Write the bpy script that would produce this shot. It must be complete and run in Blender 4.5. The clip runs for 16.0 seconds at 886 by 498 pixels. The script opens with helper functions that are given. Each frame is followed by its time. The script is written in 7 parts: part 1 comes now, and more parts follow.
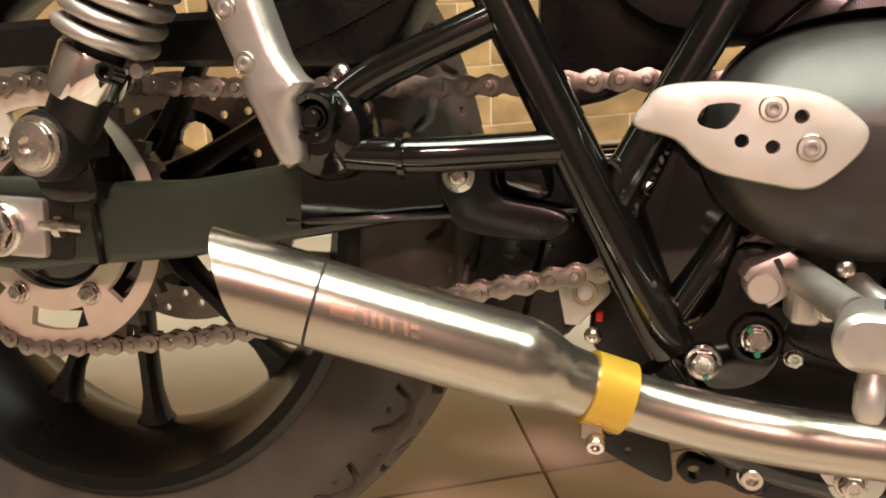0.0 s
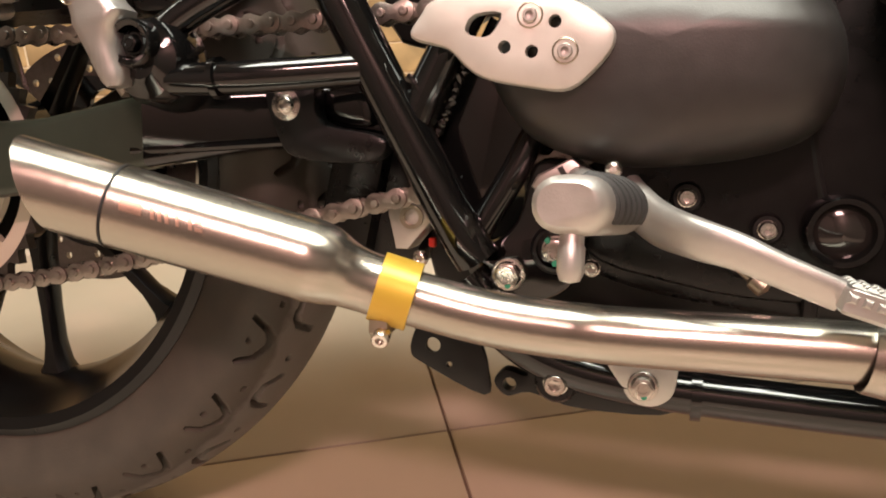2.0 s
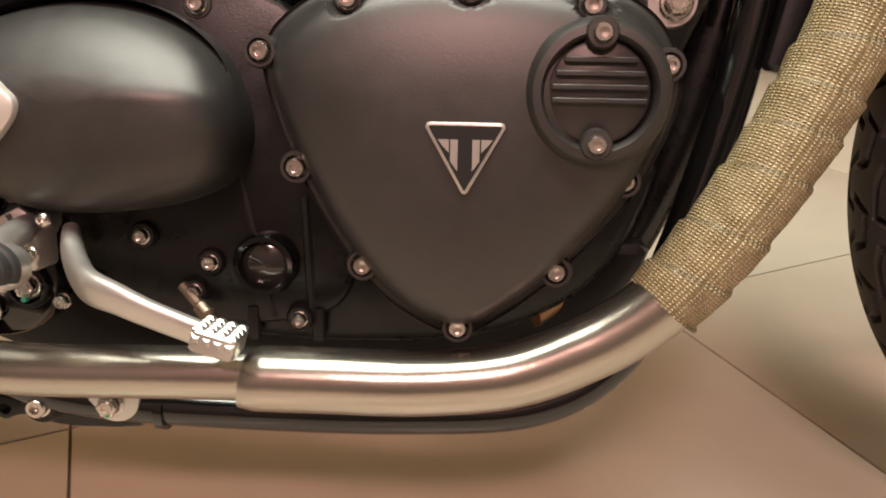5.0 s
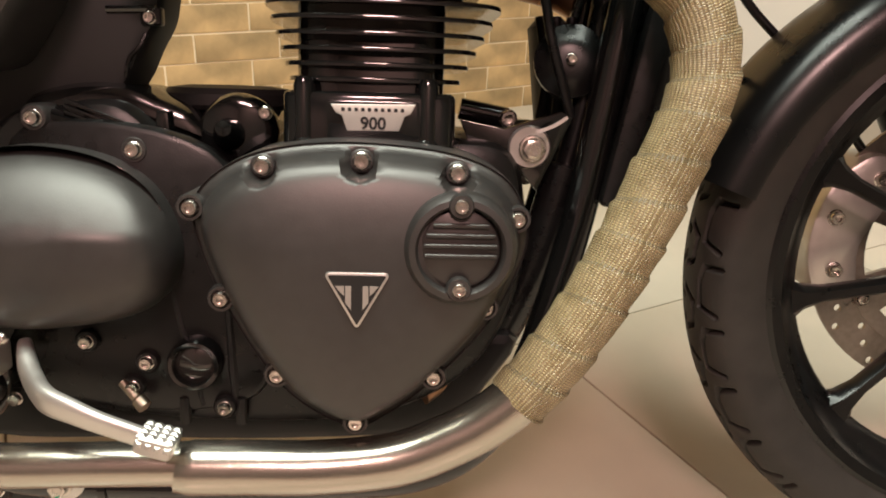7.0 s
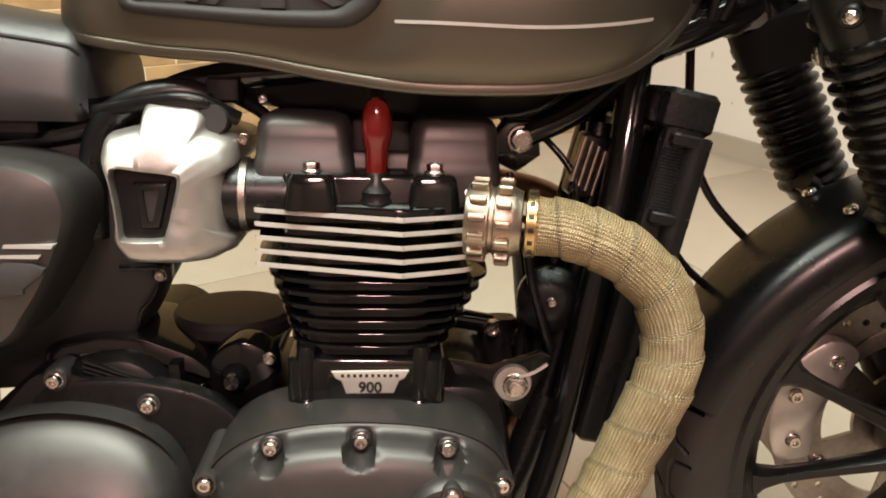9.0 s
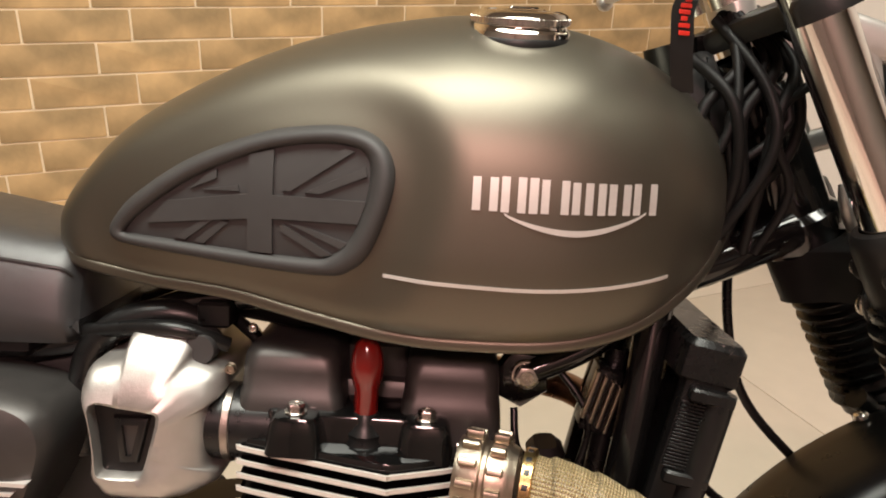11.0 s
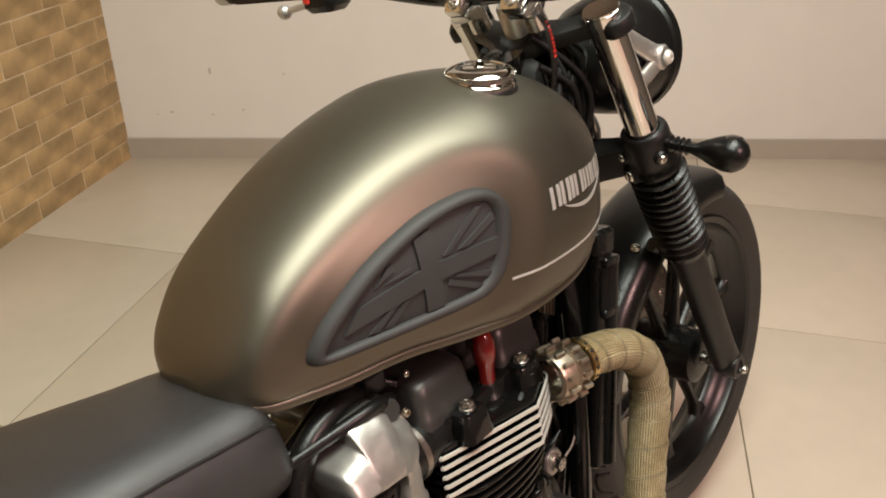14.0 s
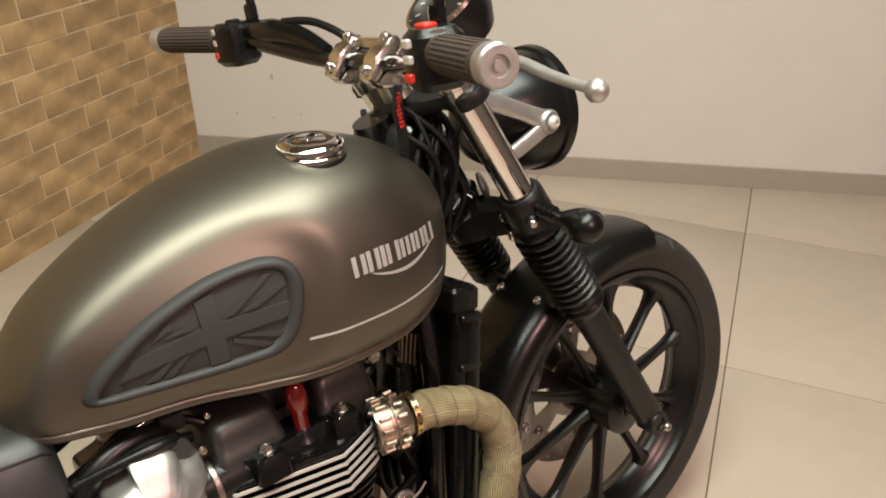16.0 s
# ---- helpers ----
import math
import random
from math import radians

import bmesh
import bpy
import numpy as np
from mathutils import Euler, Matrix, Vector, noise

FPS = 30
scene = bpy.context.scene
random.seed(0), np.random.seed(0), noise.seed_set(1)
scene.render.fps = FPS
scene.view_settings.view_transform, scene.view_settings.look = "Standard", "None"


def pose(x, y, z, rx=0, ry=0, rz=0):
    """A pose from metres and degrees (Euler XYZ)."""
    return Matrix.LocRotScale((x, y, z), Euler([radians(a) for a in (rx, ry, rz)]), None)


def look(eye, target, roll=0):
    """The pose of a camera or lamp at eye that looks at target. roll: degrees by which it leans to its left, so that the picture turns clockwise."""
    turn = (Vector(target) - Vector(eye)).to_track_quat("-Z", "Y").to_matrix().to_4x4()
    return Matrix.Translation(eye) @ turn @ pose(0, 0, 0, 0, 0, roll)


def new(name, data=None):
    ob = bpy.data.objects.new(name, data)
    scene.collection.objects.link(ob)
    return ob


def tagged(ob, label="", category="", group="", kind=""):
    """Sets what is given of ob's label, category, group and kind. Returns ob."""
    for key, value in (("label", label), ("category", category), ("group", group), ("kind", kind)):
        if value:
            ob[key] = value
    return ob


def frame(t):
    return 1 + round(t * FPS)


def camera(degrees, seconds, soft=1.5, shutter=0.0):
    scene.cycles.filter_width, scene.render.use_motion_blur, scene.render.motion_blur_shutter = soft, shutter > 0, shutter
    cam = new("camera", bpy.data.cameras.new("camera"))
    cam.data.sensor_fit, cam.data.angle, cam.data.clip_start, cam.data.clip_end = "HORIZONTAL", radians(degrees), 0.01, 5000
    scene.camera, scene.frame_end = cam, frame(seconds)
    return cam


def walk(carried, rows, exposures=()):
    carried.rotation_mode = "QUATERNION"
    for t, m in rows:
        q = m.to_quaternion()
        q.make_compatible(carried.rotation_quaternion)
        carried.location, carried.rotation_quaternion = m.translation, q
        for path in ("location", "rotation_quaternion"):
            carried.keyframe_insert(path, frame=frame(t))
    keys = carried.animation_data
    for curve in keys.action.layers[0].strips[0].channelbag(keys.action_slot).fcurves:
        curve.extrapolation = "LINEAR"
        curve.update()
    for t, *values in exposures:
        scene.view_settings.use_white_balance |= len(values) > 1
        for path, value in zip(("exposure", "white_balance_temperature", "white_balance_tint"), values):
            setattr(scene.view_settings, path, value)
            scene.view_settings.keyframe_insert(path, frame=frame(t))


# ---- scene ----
cam = camera(60.0, 16.0, soft=1.9)
PATH = [
    (0, (0.456, -0.48, 0.529), (-0.03, 1.311, -0.216), -2.0),
    (0.5, (0.472, -0.481, 0.472), (-0.088, 1.31, -0.221), -2.5),
    (1, (0.5, -0.477, 0.457), (-0.105, 1.314, -0.196), -2.8),
    (1.5, (0.541, -0.486, 0.455), (-0.063, 1.305, -0.197), -3.1),
    (2, (0.594, -0.494, 0.47), (0.037, 1.303, -0.209), -3.1),
    (2.5, (0.643, -0.496, 0.476), (0.153, 1.31, -0.23), -3.0),
    (3, (0.691, -0.503, 0.483), (0.281, 1.313, -0.248), -2.6),
    (3.5, (0.735, -0.508, 0.492), (0.412, 1.315, -0.264), -1.9),
    (4, (0.775, -0.503, 0.504), (0.541, 1.325, -0.274), -1.3),
    (4.5, (0.808, -0.493, 0.52), (0.658, 1.334, -0.278), -0.5),
    (4.7, (0.818, -0.491, 0.527), (0.695, 1.335, -0.281), -0.3),
    (6.8, (0.85, -0.561, 0.64), (0.946, 1.259, -0.185), 1.9),
    (7, (0.852, -0.561, 0.66), (0.96, 1.257, -0.166), 2.0),
    (7.5, (0.858, -0.566, 0.715), (0.986, 1.248, -0.116), 2.1),
    (8, (0.852, -0.561, 0.777), (1.0, 1.241, -0.078), 2.2),
    (8.5, (0.846, -0.539, 0.835), (1.004, 1.255, -0.035), 2.3),
    (9, (0.841, -0.514, 0.883), (0.994, 1.273, -0.001), 2.4),
    (9.5, (0.841, -0.488, 0.932), (0.951, 1.312, 0.067), 2.6),
    (10, (0.871, -0.472, 0.969), (0.855, 1.361, 0.168), 2.3),
    (10.2, (0.889, -0.457, 0.986), (0.832, 1.374, 0.185), 2.5),
    (12.3, (0.9, -0.377, 1.021), (1.104, 1.462, 0.264), -0.1),
    (12.5, (0.833, -0.369, 1.039), (1.22, 1.43, 0.255), -0.7),
    (13, (0.687, -0.366, 1.065), (1.48, 1.255, 0.203), -0.9),
    (13.5, (0.507, -0.376, 1.106), (1.636, 0.997, 0.191), -0.4),
    (14, (0.333, -0.285, 1.156), (1.703, 0.797, 0.181), 0.6),
    (14.5, (0.211, -0.207, 1.184), (1.662, 0.709, 0.159), 0.8),
    (15, (0.231, -0.233, 1.215), (1.676, 0.667, 0.165), 0.7),
    (15.5, (0.346, -0.401, 1.25), (1.689, 0.665, 0.22), -0.1),
    (16, (0.534, -0.514, 1.248), (1.687, 0.783, 0.253), 0.0),
]
walk(cam, [(t, look(eye, target, roll)) for t, eye, target, roll in PATH],
     exposures=[(0.0, 0.36, 6500, -3), (1.5, 0.36, 6500, 3), (3.0, 0.36, 6500, 6), (4.7, 0.25, 6500, 4), (7.0, 0.38, 6250, -2), (8.5, 0.36, 6250, -2), (10.0, 0.32, 6500, 4), (12.5, 0.02, 6500, 7), (14.0, -0.08, 6350, 2), (16.0, -0.12, 6250, 1)])

# ---- light ----
def lamp(name, place, target, size, watts, colour):
    data = bpy.data.lights.new(name, "AREA")
    data.shape, data.size, data.size_y = "RECTANGLE", size[0], size[1]
    data.energy, data.color = watts, colour
    ob = new(name, data)
    ob.matrix_world = look(place, target)
    return ob


WARM = (1.0, 0.975, 0.885)
PINK = (1.0, 0.56, 0.53)
LAMPS = [((0.70, -0.22, 2.62), (2.0, 0.85), 92, WARM), ((0.75, -2.3, 2.62), (0.60, 0.30), 72, PINK)]
for at, size, watts, tone in LAMPS:
    lamp("ceiling_light_glow", at, (at[0], at[1], 0), size, watts, tone)
world = bpy.data.worlds.new("room_world")
scene.world = world
world.use_nodes = True
world.node_tree.nodes["Background"].inputs[0].default_value = (0.9, 0.75, 0.6, 1)
world.node_tree.nodes["Background"].inputs[1].default_value = 0.02
scene.view_settings.exposure = 0.0


# ---- materials ----
def material(name, colour, rough=0.5, metal=0.0, grain=0.0, grain_scale=60, bump=0.0, bump_scale=200, stretch=(1, 1, 1),
             coat=0.0, coat_rough=0.08, rough_var=0.0, tint=None, per_object=0.0, spec=0.5, stain_scale=None):
    """Principled surface with fine grain, larger stains and a bump."""
    mat = bpy.data.materials.new(name)
    mat.use_nodes = True
    nt = mat.node_tree
    bsdf = nt.nodes["Principled BSDF"]
    N, L = nt.nodes.new, nt.links.new
    bsdf.inputs["Roughness"].default_value = rough
    bsdf.inputs["Metallic"].default_value = metal
    bsdf.inputs["Coat Weight"].default_value = coat
    bsdf.inputs["Coat Roughness"].default_value = coat_rough
    bsdf.inputs["Specular IOR Level"].default_value = spec
    tc = N("ShaderNodeTexCoord")
    mp = N("ShaderNodeMapping")
    mp.inputs["Scale"].default_value = stretch
    L(tc.outputs["Object"], mp.inputs["Vector"])
    fine, broad = N("ShaderNodeTexNoise"), N("ShaderNodeTexNoise")
    fine.inputs["Scale"].default_value, fine.inputs["Detail"].default_value = grain_scale, 6
    broad.inputs["Scale"].default_value, broad.inputs["Detail"].default_value = stain_scale or grain_scale / 9, 4
    L(mp.outputs[0], fine.inputs["Vector"])
    L(tc.outputs["Object"], broad.inputs["Vector"])
    mean = N("ShaderNodeMath")
    mean.operation = "ADD"
    L(fine.outputs[0], mean.inputs[0])
    L(broad.outputs[0], mean.inputs[1])
    ramp = N("ShaderNodeMapRange")
    ramp.inputs[1].default_value, ramp.inputs[2].default_value = 0.6, 1.4
    L(mean.outputs[0], ramp.inputs[0])
    mix = N("ShaderNodeMix")
    mix.data_type = "RGBA"
    dark = tuple(c * (1 - grain) for c in colour)
    lite = tint or tuple(min(1, c * (1 + grain)) for c in colour)
    mix.inputs["A"].default_value, mix.inputs["B"].default_value = (*dark, 1), (*lite, 1)
    L(ramp.outputs[0], mix.inputs["Factor"])
    out = mix.outputs["Result"]
    if per_object:
        info, hue = N("ShaderNodeObjectInfo"), N("ShaderNodeHueSaturation")
        rng = N("ShaderNodeMapRange")
        rng.inputs[3].default_value, rng.inputs[4].default_value = 1 - per_object, 1 + per_object
        L(info.outputs["Random"], rng.inputs[0])
        L(rng.outputs[0], hue.inputs["Value"])
        L(out, hue.inputs["Color"])
        out = hue.outputs[0]
    L(out, bsdf.inputs["Base Color"])
    if rough_var:
        rr = N("ShaderNodeMapRange")
        rr.inputs[1].default_value, rr.inputs[2].default_value = 0.6, 1.4
        rr.inputs[3].default_value, rr.inputs[4].default_value = max(0.02, rough - rough_var), min(1, rough + rough_var)
        L(mean.outputs[0], rr.inputs[0])
        L(rr.outputs[0], bsdf.inputs["Roughness"])
    if bump:
        bn, bp = N("ShaderNodeTexNoise"), N("ShaderNodeBump")
        bn.inputs["Scale"].default_value, bn.inputs["Detail"].default_value = bump_scale, 3
        L(mp.outputs[0], bn.inputs["Vector"])
        L(bn.outputs[0], bp.inputs["Height"])
        bp.inputs["Strength"].default_value, bp.inputs["Distance"].default_value = bump, 0.002
        L(bp.outputs[0], bsdf.inputs["Normal"])
    return mat


M = {
    "satin": material("satin_black_cast", (0.066, 0.0625, 0.060), 0.42, 0.7, 0.10, 90, 0.05, 900, rough_var=0.05),
    "matt": material("matt_black_paint", (0.008, 0.0077, 0.0074), 0.42, 0.0, 0.2, 80, 0.06, 700, rough_var=0.08, spec=0.35),
    "gloss": material("gloss_black_paint", (0.004, 0.004, 0.004), 0.10, 0.0, 0.2, 30, rough_var=0.04, coat=0.3),
    "wheel": material("satin_black_wheel", (0.004, 0.004, 0.004), 0.30, 0.0, 0.2, 40, rough_var=0.05, spec=0.4),
    "plastic": material("black_plastic", (0.006, 0.006, 0.006), 0.30, 0.0, 0.2, 120, 0.05, 1200, rough_var=0.08, spec=0.38),
    "dark": material("dark_recess_metal", (0.006, 0.006, 0.006), 0.6, 0.0, 0.3, 40),
    "rubber": material("tyre_rubber", (0.024, 0.022, 0.020), 0.62, 0.0, 0.25, 40, 0.1, 500, rough_var=0.1, tint=(0.042, 0.038, 0.033), spec=0.35),
    "dusty": material("dusty_tyre_rubber", (0.042, 0.036, 0.029), 0.62, 0.0, 0.3, 30, 0.1, 500, rough_var=0.1, tint=(0.080, 0.067, 0.051), stain_scale=5),
    "grip": material("grip_rubber", (0.055, 0.04, 0.03), 0.75, 0.0, 0.2, 100, 0.1, 800),
    "pad": material("knee_pad_rubber", (0.028, 0.0275, 0.027), 0.62, 0.0, 0.15, 150, 0.1, 1500, rough_var=0.06),
    "steel": material("brushed_stainless_steel", (0.42, 0.388, 0.335), 0.21, 0.95, 0.06, 60, 0.05, 260, (1, 14, 14), rough_var=0.03),
    "castalu": material("matt_cast_aluminium", (0.47, 0.455, 0.43), 0.40, 0.85, 0.08, 90, 0.10, 900, rough_var=0.08),
    "semi": material("semi_gloss_black_paint", (0.006, 0.0058, 0.0056), 0.30, 0.0, 0.25, 80, 0.06, 700, rough_var=0.08, spec=0.28),
    "cable": material("black_cable_sheath", (0.006, 0.006, 0.006), 0.5, 0.0, 0.2, 120, spec=0.2),
    "alu": material("satin_cast_aluminium", (0.54, 0.52, 0.49), 0.38, 0.8, 0.08, 90, 0.08, 900, rough_var=0.08),
    "fin": material("machined_fin_edge", (0.66, 0.63, 0.58), 0.35, 0.4, 0.05, 120),
    "plate": material("silver_painted_plate", (0.66, 0.63, 0.58), 0.42, 0.5, 0.05, 100, 0.05, 1200, rough_var=0.06),
    "chrome": material("chrome", (0.80, 0.78, 0.75), 0.07, 1.0, 0.03, 20),
    "polish": material("polished_aluminium", (0.70, 0.68, 0.645), 0.2, 1.0, 0.06, 50, rough_var=0.06),
    "zinc": material("zinc_bolt", (0.66, 0.62, 0.57), 0.26, 1.0, 0.15, 200, rough_var=0.08, per_object=0.12),
    "chain": material("chain_steel", (0.33, 0.295, 0.265), 0.34, 1.0, 0.25, 150, 0.1, 800, rough_var=0.1, per_object=0.15),
    "bronze": material("heat_tinted_steel", (0.42, 0.36, 0.285), 0.36, 1.0, 0.2, 70, 0.08, 600, rough_var=0.08),
    "arm": material("grey_green_coated_steel", (0.036, 0.046, 0.034), 0.34, 0.25, 0.12, 60, 0.04, 700, rough_var=0.05),
    "sooty": material("oily_dark_steel", (0.10, 0.09, 0.08), 0.4, 0.8, 0.3, 120, rough_var=0.1),
    "copper": material("heat_blued_copper_steel", (0.30, 0.17, 0.10), 0.32, 1.0, 0.35, 60, 0.08, 400, rough_var=0.1),
    "brass": material("brass_clamp", (0.62, 0.45, 0.20), 0.3, 1.0, 0.15, 80, rough_var=0.08),
    "gold": material("yellow_band", (0.60, 0.39, 0.05), 0.36, 0.35, 0.08, 60, rough_var=0.05),
    "tank": material("matt_khaki_metallic_paint", (0.140, 0.127, 0.100), 0.43, 0.92, 0.04, 900, 0.02, 2500, rough_var=0.03, stain_scale=6, coat=0.15, coat_rough=0.42),
    "seat": material("seat_vinyl", (0.017, 0.017, 0.018), 0.42, 0.0, 0.12, 160, 0.22, 1400, rough_var=0.06, spec=0.8, coat=0.10, coat_rough=0.33),
    "red": material("red_plug_cap", (0.13, 0.006, 0.005), 0.15, 0.0, 0.2, 60, coat=0.4),
    "redpaint": material("red_plastic", (0.6, 0.03, 0.02), 0.35, 0.0, 0.1, 60),
    "cream": material("cream_painted_steel", (0.70, 0.64, 0.53), 0.42, 0.25, 0.08, 60, rough_var=0.06),
    "etch": material("etched_mark", (0.42, 0.30, 0.23), 0.34, 0.9, 0.2, 200),
    "silver": material("silver_print", (0.62, 0.60, 0.57), 0.4, 0.5, 0.05, 200),
    "ink": material("black_print", (0.01, 0.01, 0.01), 0.4, 0.0, 0.1, 100),
    "green": material("green_paint_mark", (0.03, 0.26, 0.15), 0.5, 0.0, 0.2, 200),
    "scuff": material("grey_scuff", (0.50, 0.46, 0.42), 0.7, 0.0, 0.2, 90),
    "amber": material("smoked_lens", (0.02, 0.018, 0.016), 0.12, 0.0, 0.1, 30, coat=0.5),
    "wall": material("white_wall_paint", (0.78, 0.74, 0.69), 0.6, 0.0, 0.03, 8, 0.06, 260, rough_var=0.05, stain_scale=1.2),
    # unseen walls, dark so that black paint and metal mirror a dim room
    "rear": material("unseen_wall_dark", (0.14, 0.12, 0.105), 0.7, 0.0, 0.04, 8, 0.05, 260),
    # unseen ceiling, darkened to hold down the ambient bounce
    "ceil": material("unseen_ceiling_dark", (0.22, 0.20, 0.18), 0.8, 0.0, 0.03, 8),
    "tile": material("beige_porcelain_tile", (0.55, 0.475, 0.385), 0.3, 0.0, 0.06, 14, 0.01, 300, rough_var=0.03, per_object=0.03, stain_scale=2.3),
    "skirt": material("skirting_tile", (0.42, 0.37, 0.31), 0.35, 0.0, 0.06, 14, stain_scale=2),
    "grout": material("grout", (0.20, 0.15, 0.11), 0.9, 0.0, 0.2, 60),
    "mortar": material("pale_mortar", (0.74, 0.61, 0.42), 0.9, 0.0, 0.12, 70, 0.4, 300),
    "brick": material("brown_brick", (0.33, 0.235, 0.115), 0.8, 0.0, 0.30, 11, 0.25, 90, (1, 1, 1), per_object=0.12, tint=(0.64, 0.42, 0.20), stain_scale=7),
}

# grey road dust on the worn crown of the rear tyre, with an uneven edge
nt = M["dusty"].node_tree
tread_dust = nt.nodes.new("ShaderNodeVectorMath")
tread_dust.operation = "DISTANCE"
flat_axis = nt.nodes.new("ShaderNodeVectorMath")
flat_axis.operation = "MULTIPLY"
flat_axis.inputs[1].default_value = (1, 0, 1)
tread_dust.inputs[1].default_value = (0.020, 0, 0.3195)
tex = nt.nodes.new("ShaderNodeTexCoord")
nt.links.new(tex.outputs["Object"], flat_axis.inputs[0])
nt.links.new(flat_axis.outputs[0], tread_dust.inputs[0])
speck = nt.nodes.new("ShaderNodeTexNoise")
speck.inputs["Scale"].default_value, speck.inputs["Detail"].default_value = 45, 6
nt.links.new(tex.outputs["Object"], speck.inputs["Vector"])
edge = nt.nodes.new("ShaderNodeMath")
edge.operation = "MULTIPLY_ADD"
edge.inputs[1].default_value = 0.010
nt.links.new(speck.outputs[0], edge.inputs[0])
nt.links.new(tread_dust.outputs["Value"], edge.inputs[2])
band_range = nt.nodes.new("ShaderNodeMapRange")
band_range.inputs[1].default_value, band_range.inputs[2].default_value = 0.3142, 0.3172
band_range.inputs[4].default_value = 0.75
nt.links.new(edge.outputs[0], band_range.inputs[0])
blend = nt.nodes.new("ShaderNodeMix")
blend.data_type = "RGBA"
bsdf = nt.nodes["Principled BSDF"]
nt.links.new(bsdf.inputs["Base Color"].links[0].from_socket, blend.inputs["A"])
blend.inputs["B"].default_value = (0.15, 0.135, 0.12, 1)
nt.links.new(band_range.outputs[0], blend.inputs["Factor"])
nt.links.new(blend.outputs["Result"], bsdf.inputs["Base Color"])


def wrap_material():
    """Woven glass-fibre tape: bands of fine ribs round the pipe."""
    mat = material("exhaust_wrap_weave", (0.54, 0.39, 0.145), 0.40, 0.0, 0.4, 90, stain_scale=16, tint=(0.80, 0.65, 0.36), spec=0.8)
    nt = mat.node_tree
    N, L = nt.nodes.new, nt.links.new
    uv, mp = N("ShaderNodeUVMap"), N("ShaderNodeMapping")
    L(uv.outputs[0], mp.inputs["Vector"])
    waves = []
    for turn, scale in ((0.0, (1, 1, 1)), (0.0, (1, 1, 1))):
        w = N("ShaderNodeTexWave")
        waves.append(w)
        L(mp.outputs[0], w.inputs["Vector"])
        w.inputs["Distortion"].default_value = 1.2
        w.inputs["Detail"].default_value = 1
        w.inputs["Detail Scale"].default_value = 3
    waves[0].bands_direction, waves[1].bands_direction = "X", "Y"
    waves[0].inputs["Scale"].default_value, waves[1].inputs["Scale"].default_value = 17.0, 11.0
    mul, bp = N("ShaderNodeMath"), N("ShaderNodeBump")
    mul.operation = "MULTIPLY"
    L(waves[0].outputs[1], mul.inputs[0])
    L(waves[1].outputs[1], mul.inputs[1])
    L(mul.outputs[0], bp.inputs["Height"])
    bp.inputs["Strength"].default_value, bp.inputs["Distance"].default_value = 1.0, 0.0020
    bsdf = nt.nodes["Principled BSDF"]
    old = bsdf.inputs["Base Color"].links[0].from_socket
    # shade in the weave's hollows, multiplied into the colour by bump height
    weave_shade = N("ShaderNodeMix")
    weave_shade.data_type, weave_shade.blend_type = "RGBA", "MULTIPLY"
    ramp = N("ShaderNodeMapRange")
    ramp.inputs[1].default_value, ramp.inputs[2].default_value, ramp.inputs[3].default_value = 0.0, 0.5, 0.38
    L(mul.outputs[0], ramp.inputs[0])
    weave_shade.inputs["Factor"].default_value = 1.0
    L(old, weave_shade.inputs["A"])
    L(ramp.outputs[0], weave_shade.inputs["B"])
    # contact shade at the lip of each tape turn, painted as a darker edge
    turn, sep, part_of, edge = N("ShaderNodeUVMap"), N("ShaderNodeSeparateXYZ"), N("ShaderNodeMath"), N("ShaderNodeMapRange")
    turn.uv_map = "turn"
    L(turn.outputs[0], sep.inputs[0])
    part_of.operation = "FRACT"
    L(sep.outputs[0], part_of.inputs[0])
    edge.inputs[1].default_value, edge.inputs[2].default_value = 0.86, 0.94
    edge.inputs[3].default_value, edge.inputs[4].default_value = 1.0, 0.60
    L(part_of.outputs[0], edge.inputs[0])
    seam = N("ShaderNodeMix")
    seam.data_type, seam.blend_type = "RGBA", "MULTIPLY"
    seam.inputs["Factor"].default_value = 1.0
    L(weave_shade.outputs["Result"], seam.inputs["A"])
    L(edge.outputs[0], seam.inputs["B"])
    L(seam.outputs["Result"], bsdf.inputs["Base Color"])
    L(bp.outputs[0], nt.nodes["Principled BSDF"].inputs["Normal"])
    return mat


M["wrap"] = wrap_material()


# ---- mesh tools ----
SIDE = Matrix(((1, 0, 0, 0), (0, 0, -1, 0), (0, 1, 0, 0), (0, 0, 0, 1)))  # (u, v, h) -> x, z and outward to -y
FLAT = Matrix.Identity(4)


def along(place, way, spin=0.0):
    """A frame at place whose z axis points along way."""
    q = Vector(way).to_track_quat("Z", "Y")
    return Matrix.Translation(place) @ q.to_matrix().to_4x4() @ Matrix.Rotation(spin, 4, "Z")


def spline(pts, k=8, closed=False):
    """Catmull-Rom curve through the points, of any dimension."""
    p = np.array(pts, float)
    n = len(p)
    out = []
    for i in range(n if closed else n - 1):
        a, b, c, d = (p[(i + j) % n] if closed else p[min(max(i + j, 0), n - 1)] for j in (-1, 0, 1, 2))
        for t in np.arange(k) / k:
            out.append(0.5 * (2 * b + (c - a) * t + (2 * a - 5 * b + 4 * c - d) * t**2 + (3 * b - a - 3 * c + d) * t**3))
    if not closed:
        out.append(p[-1])
    return np.array(out)


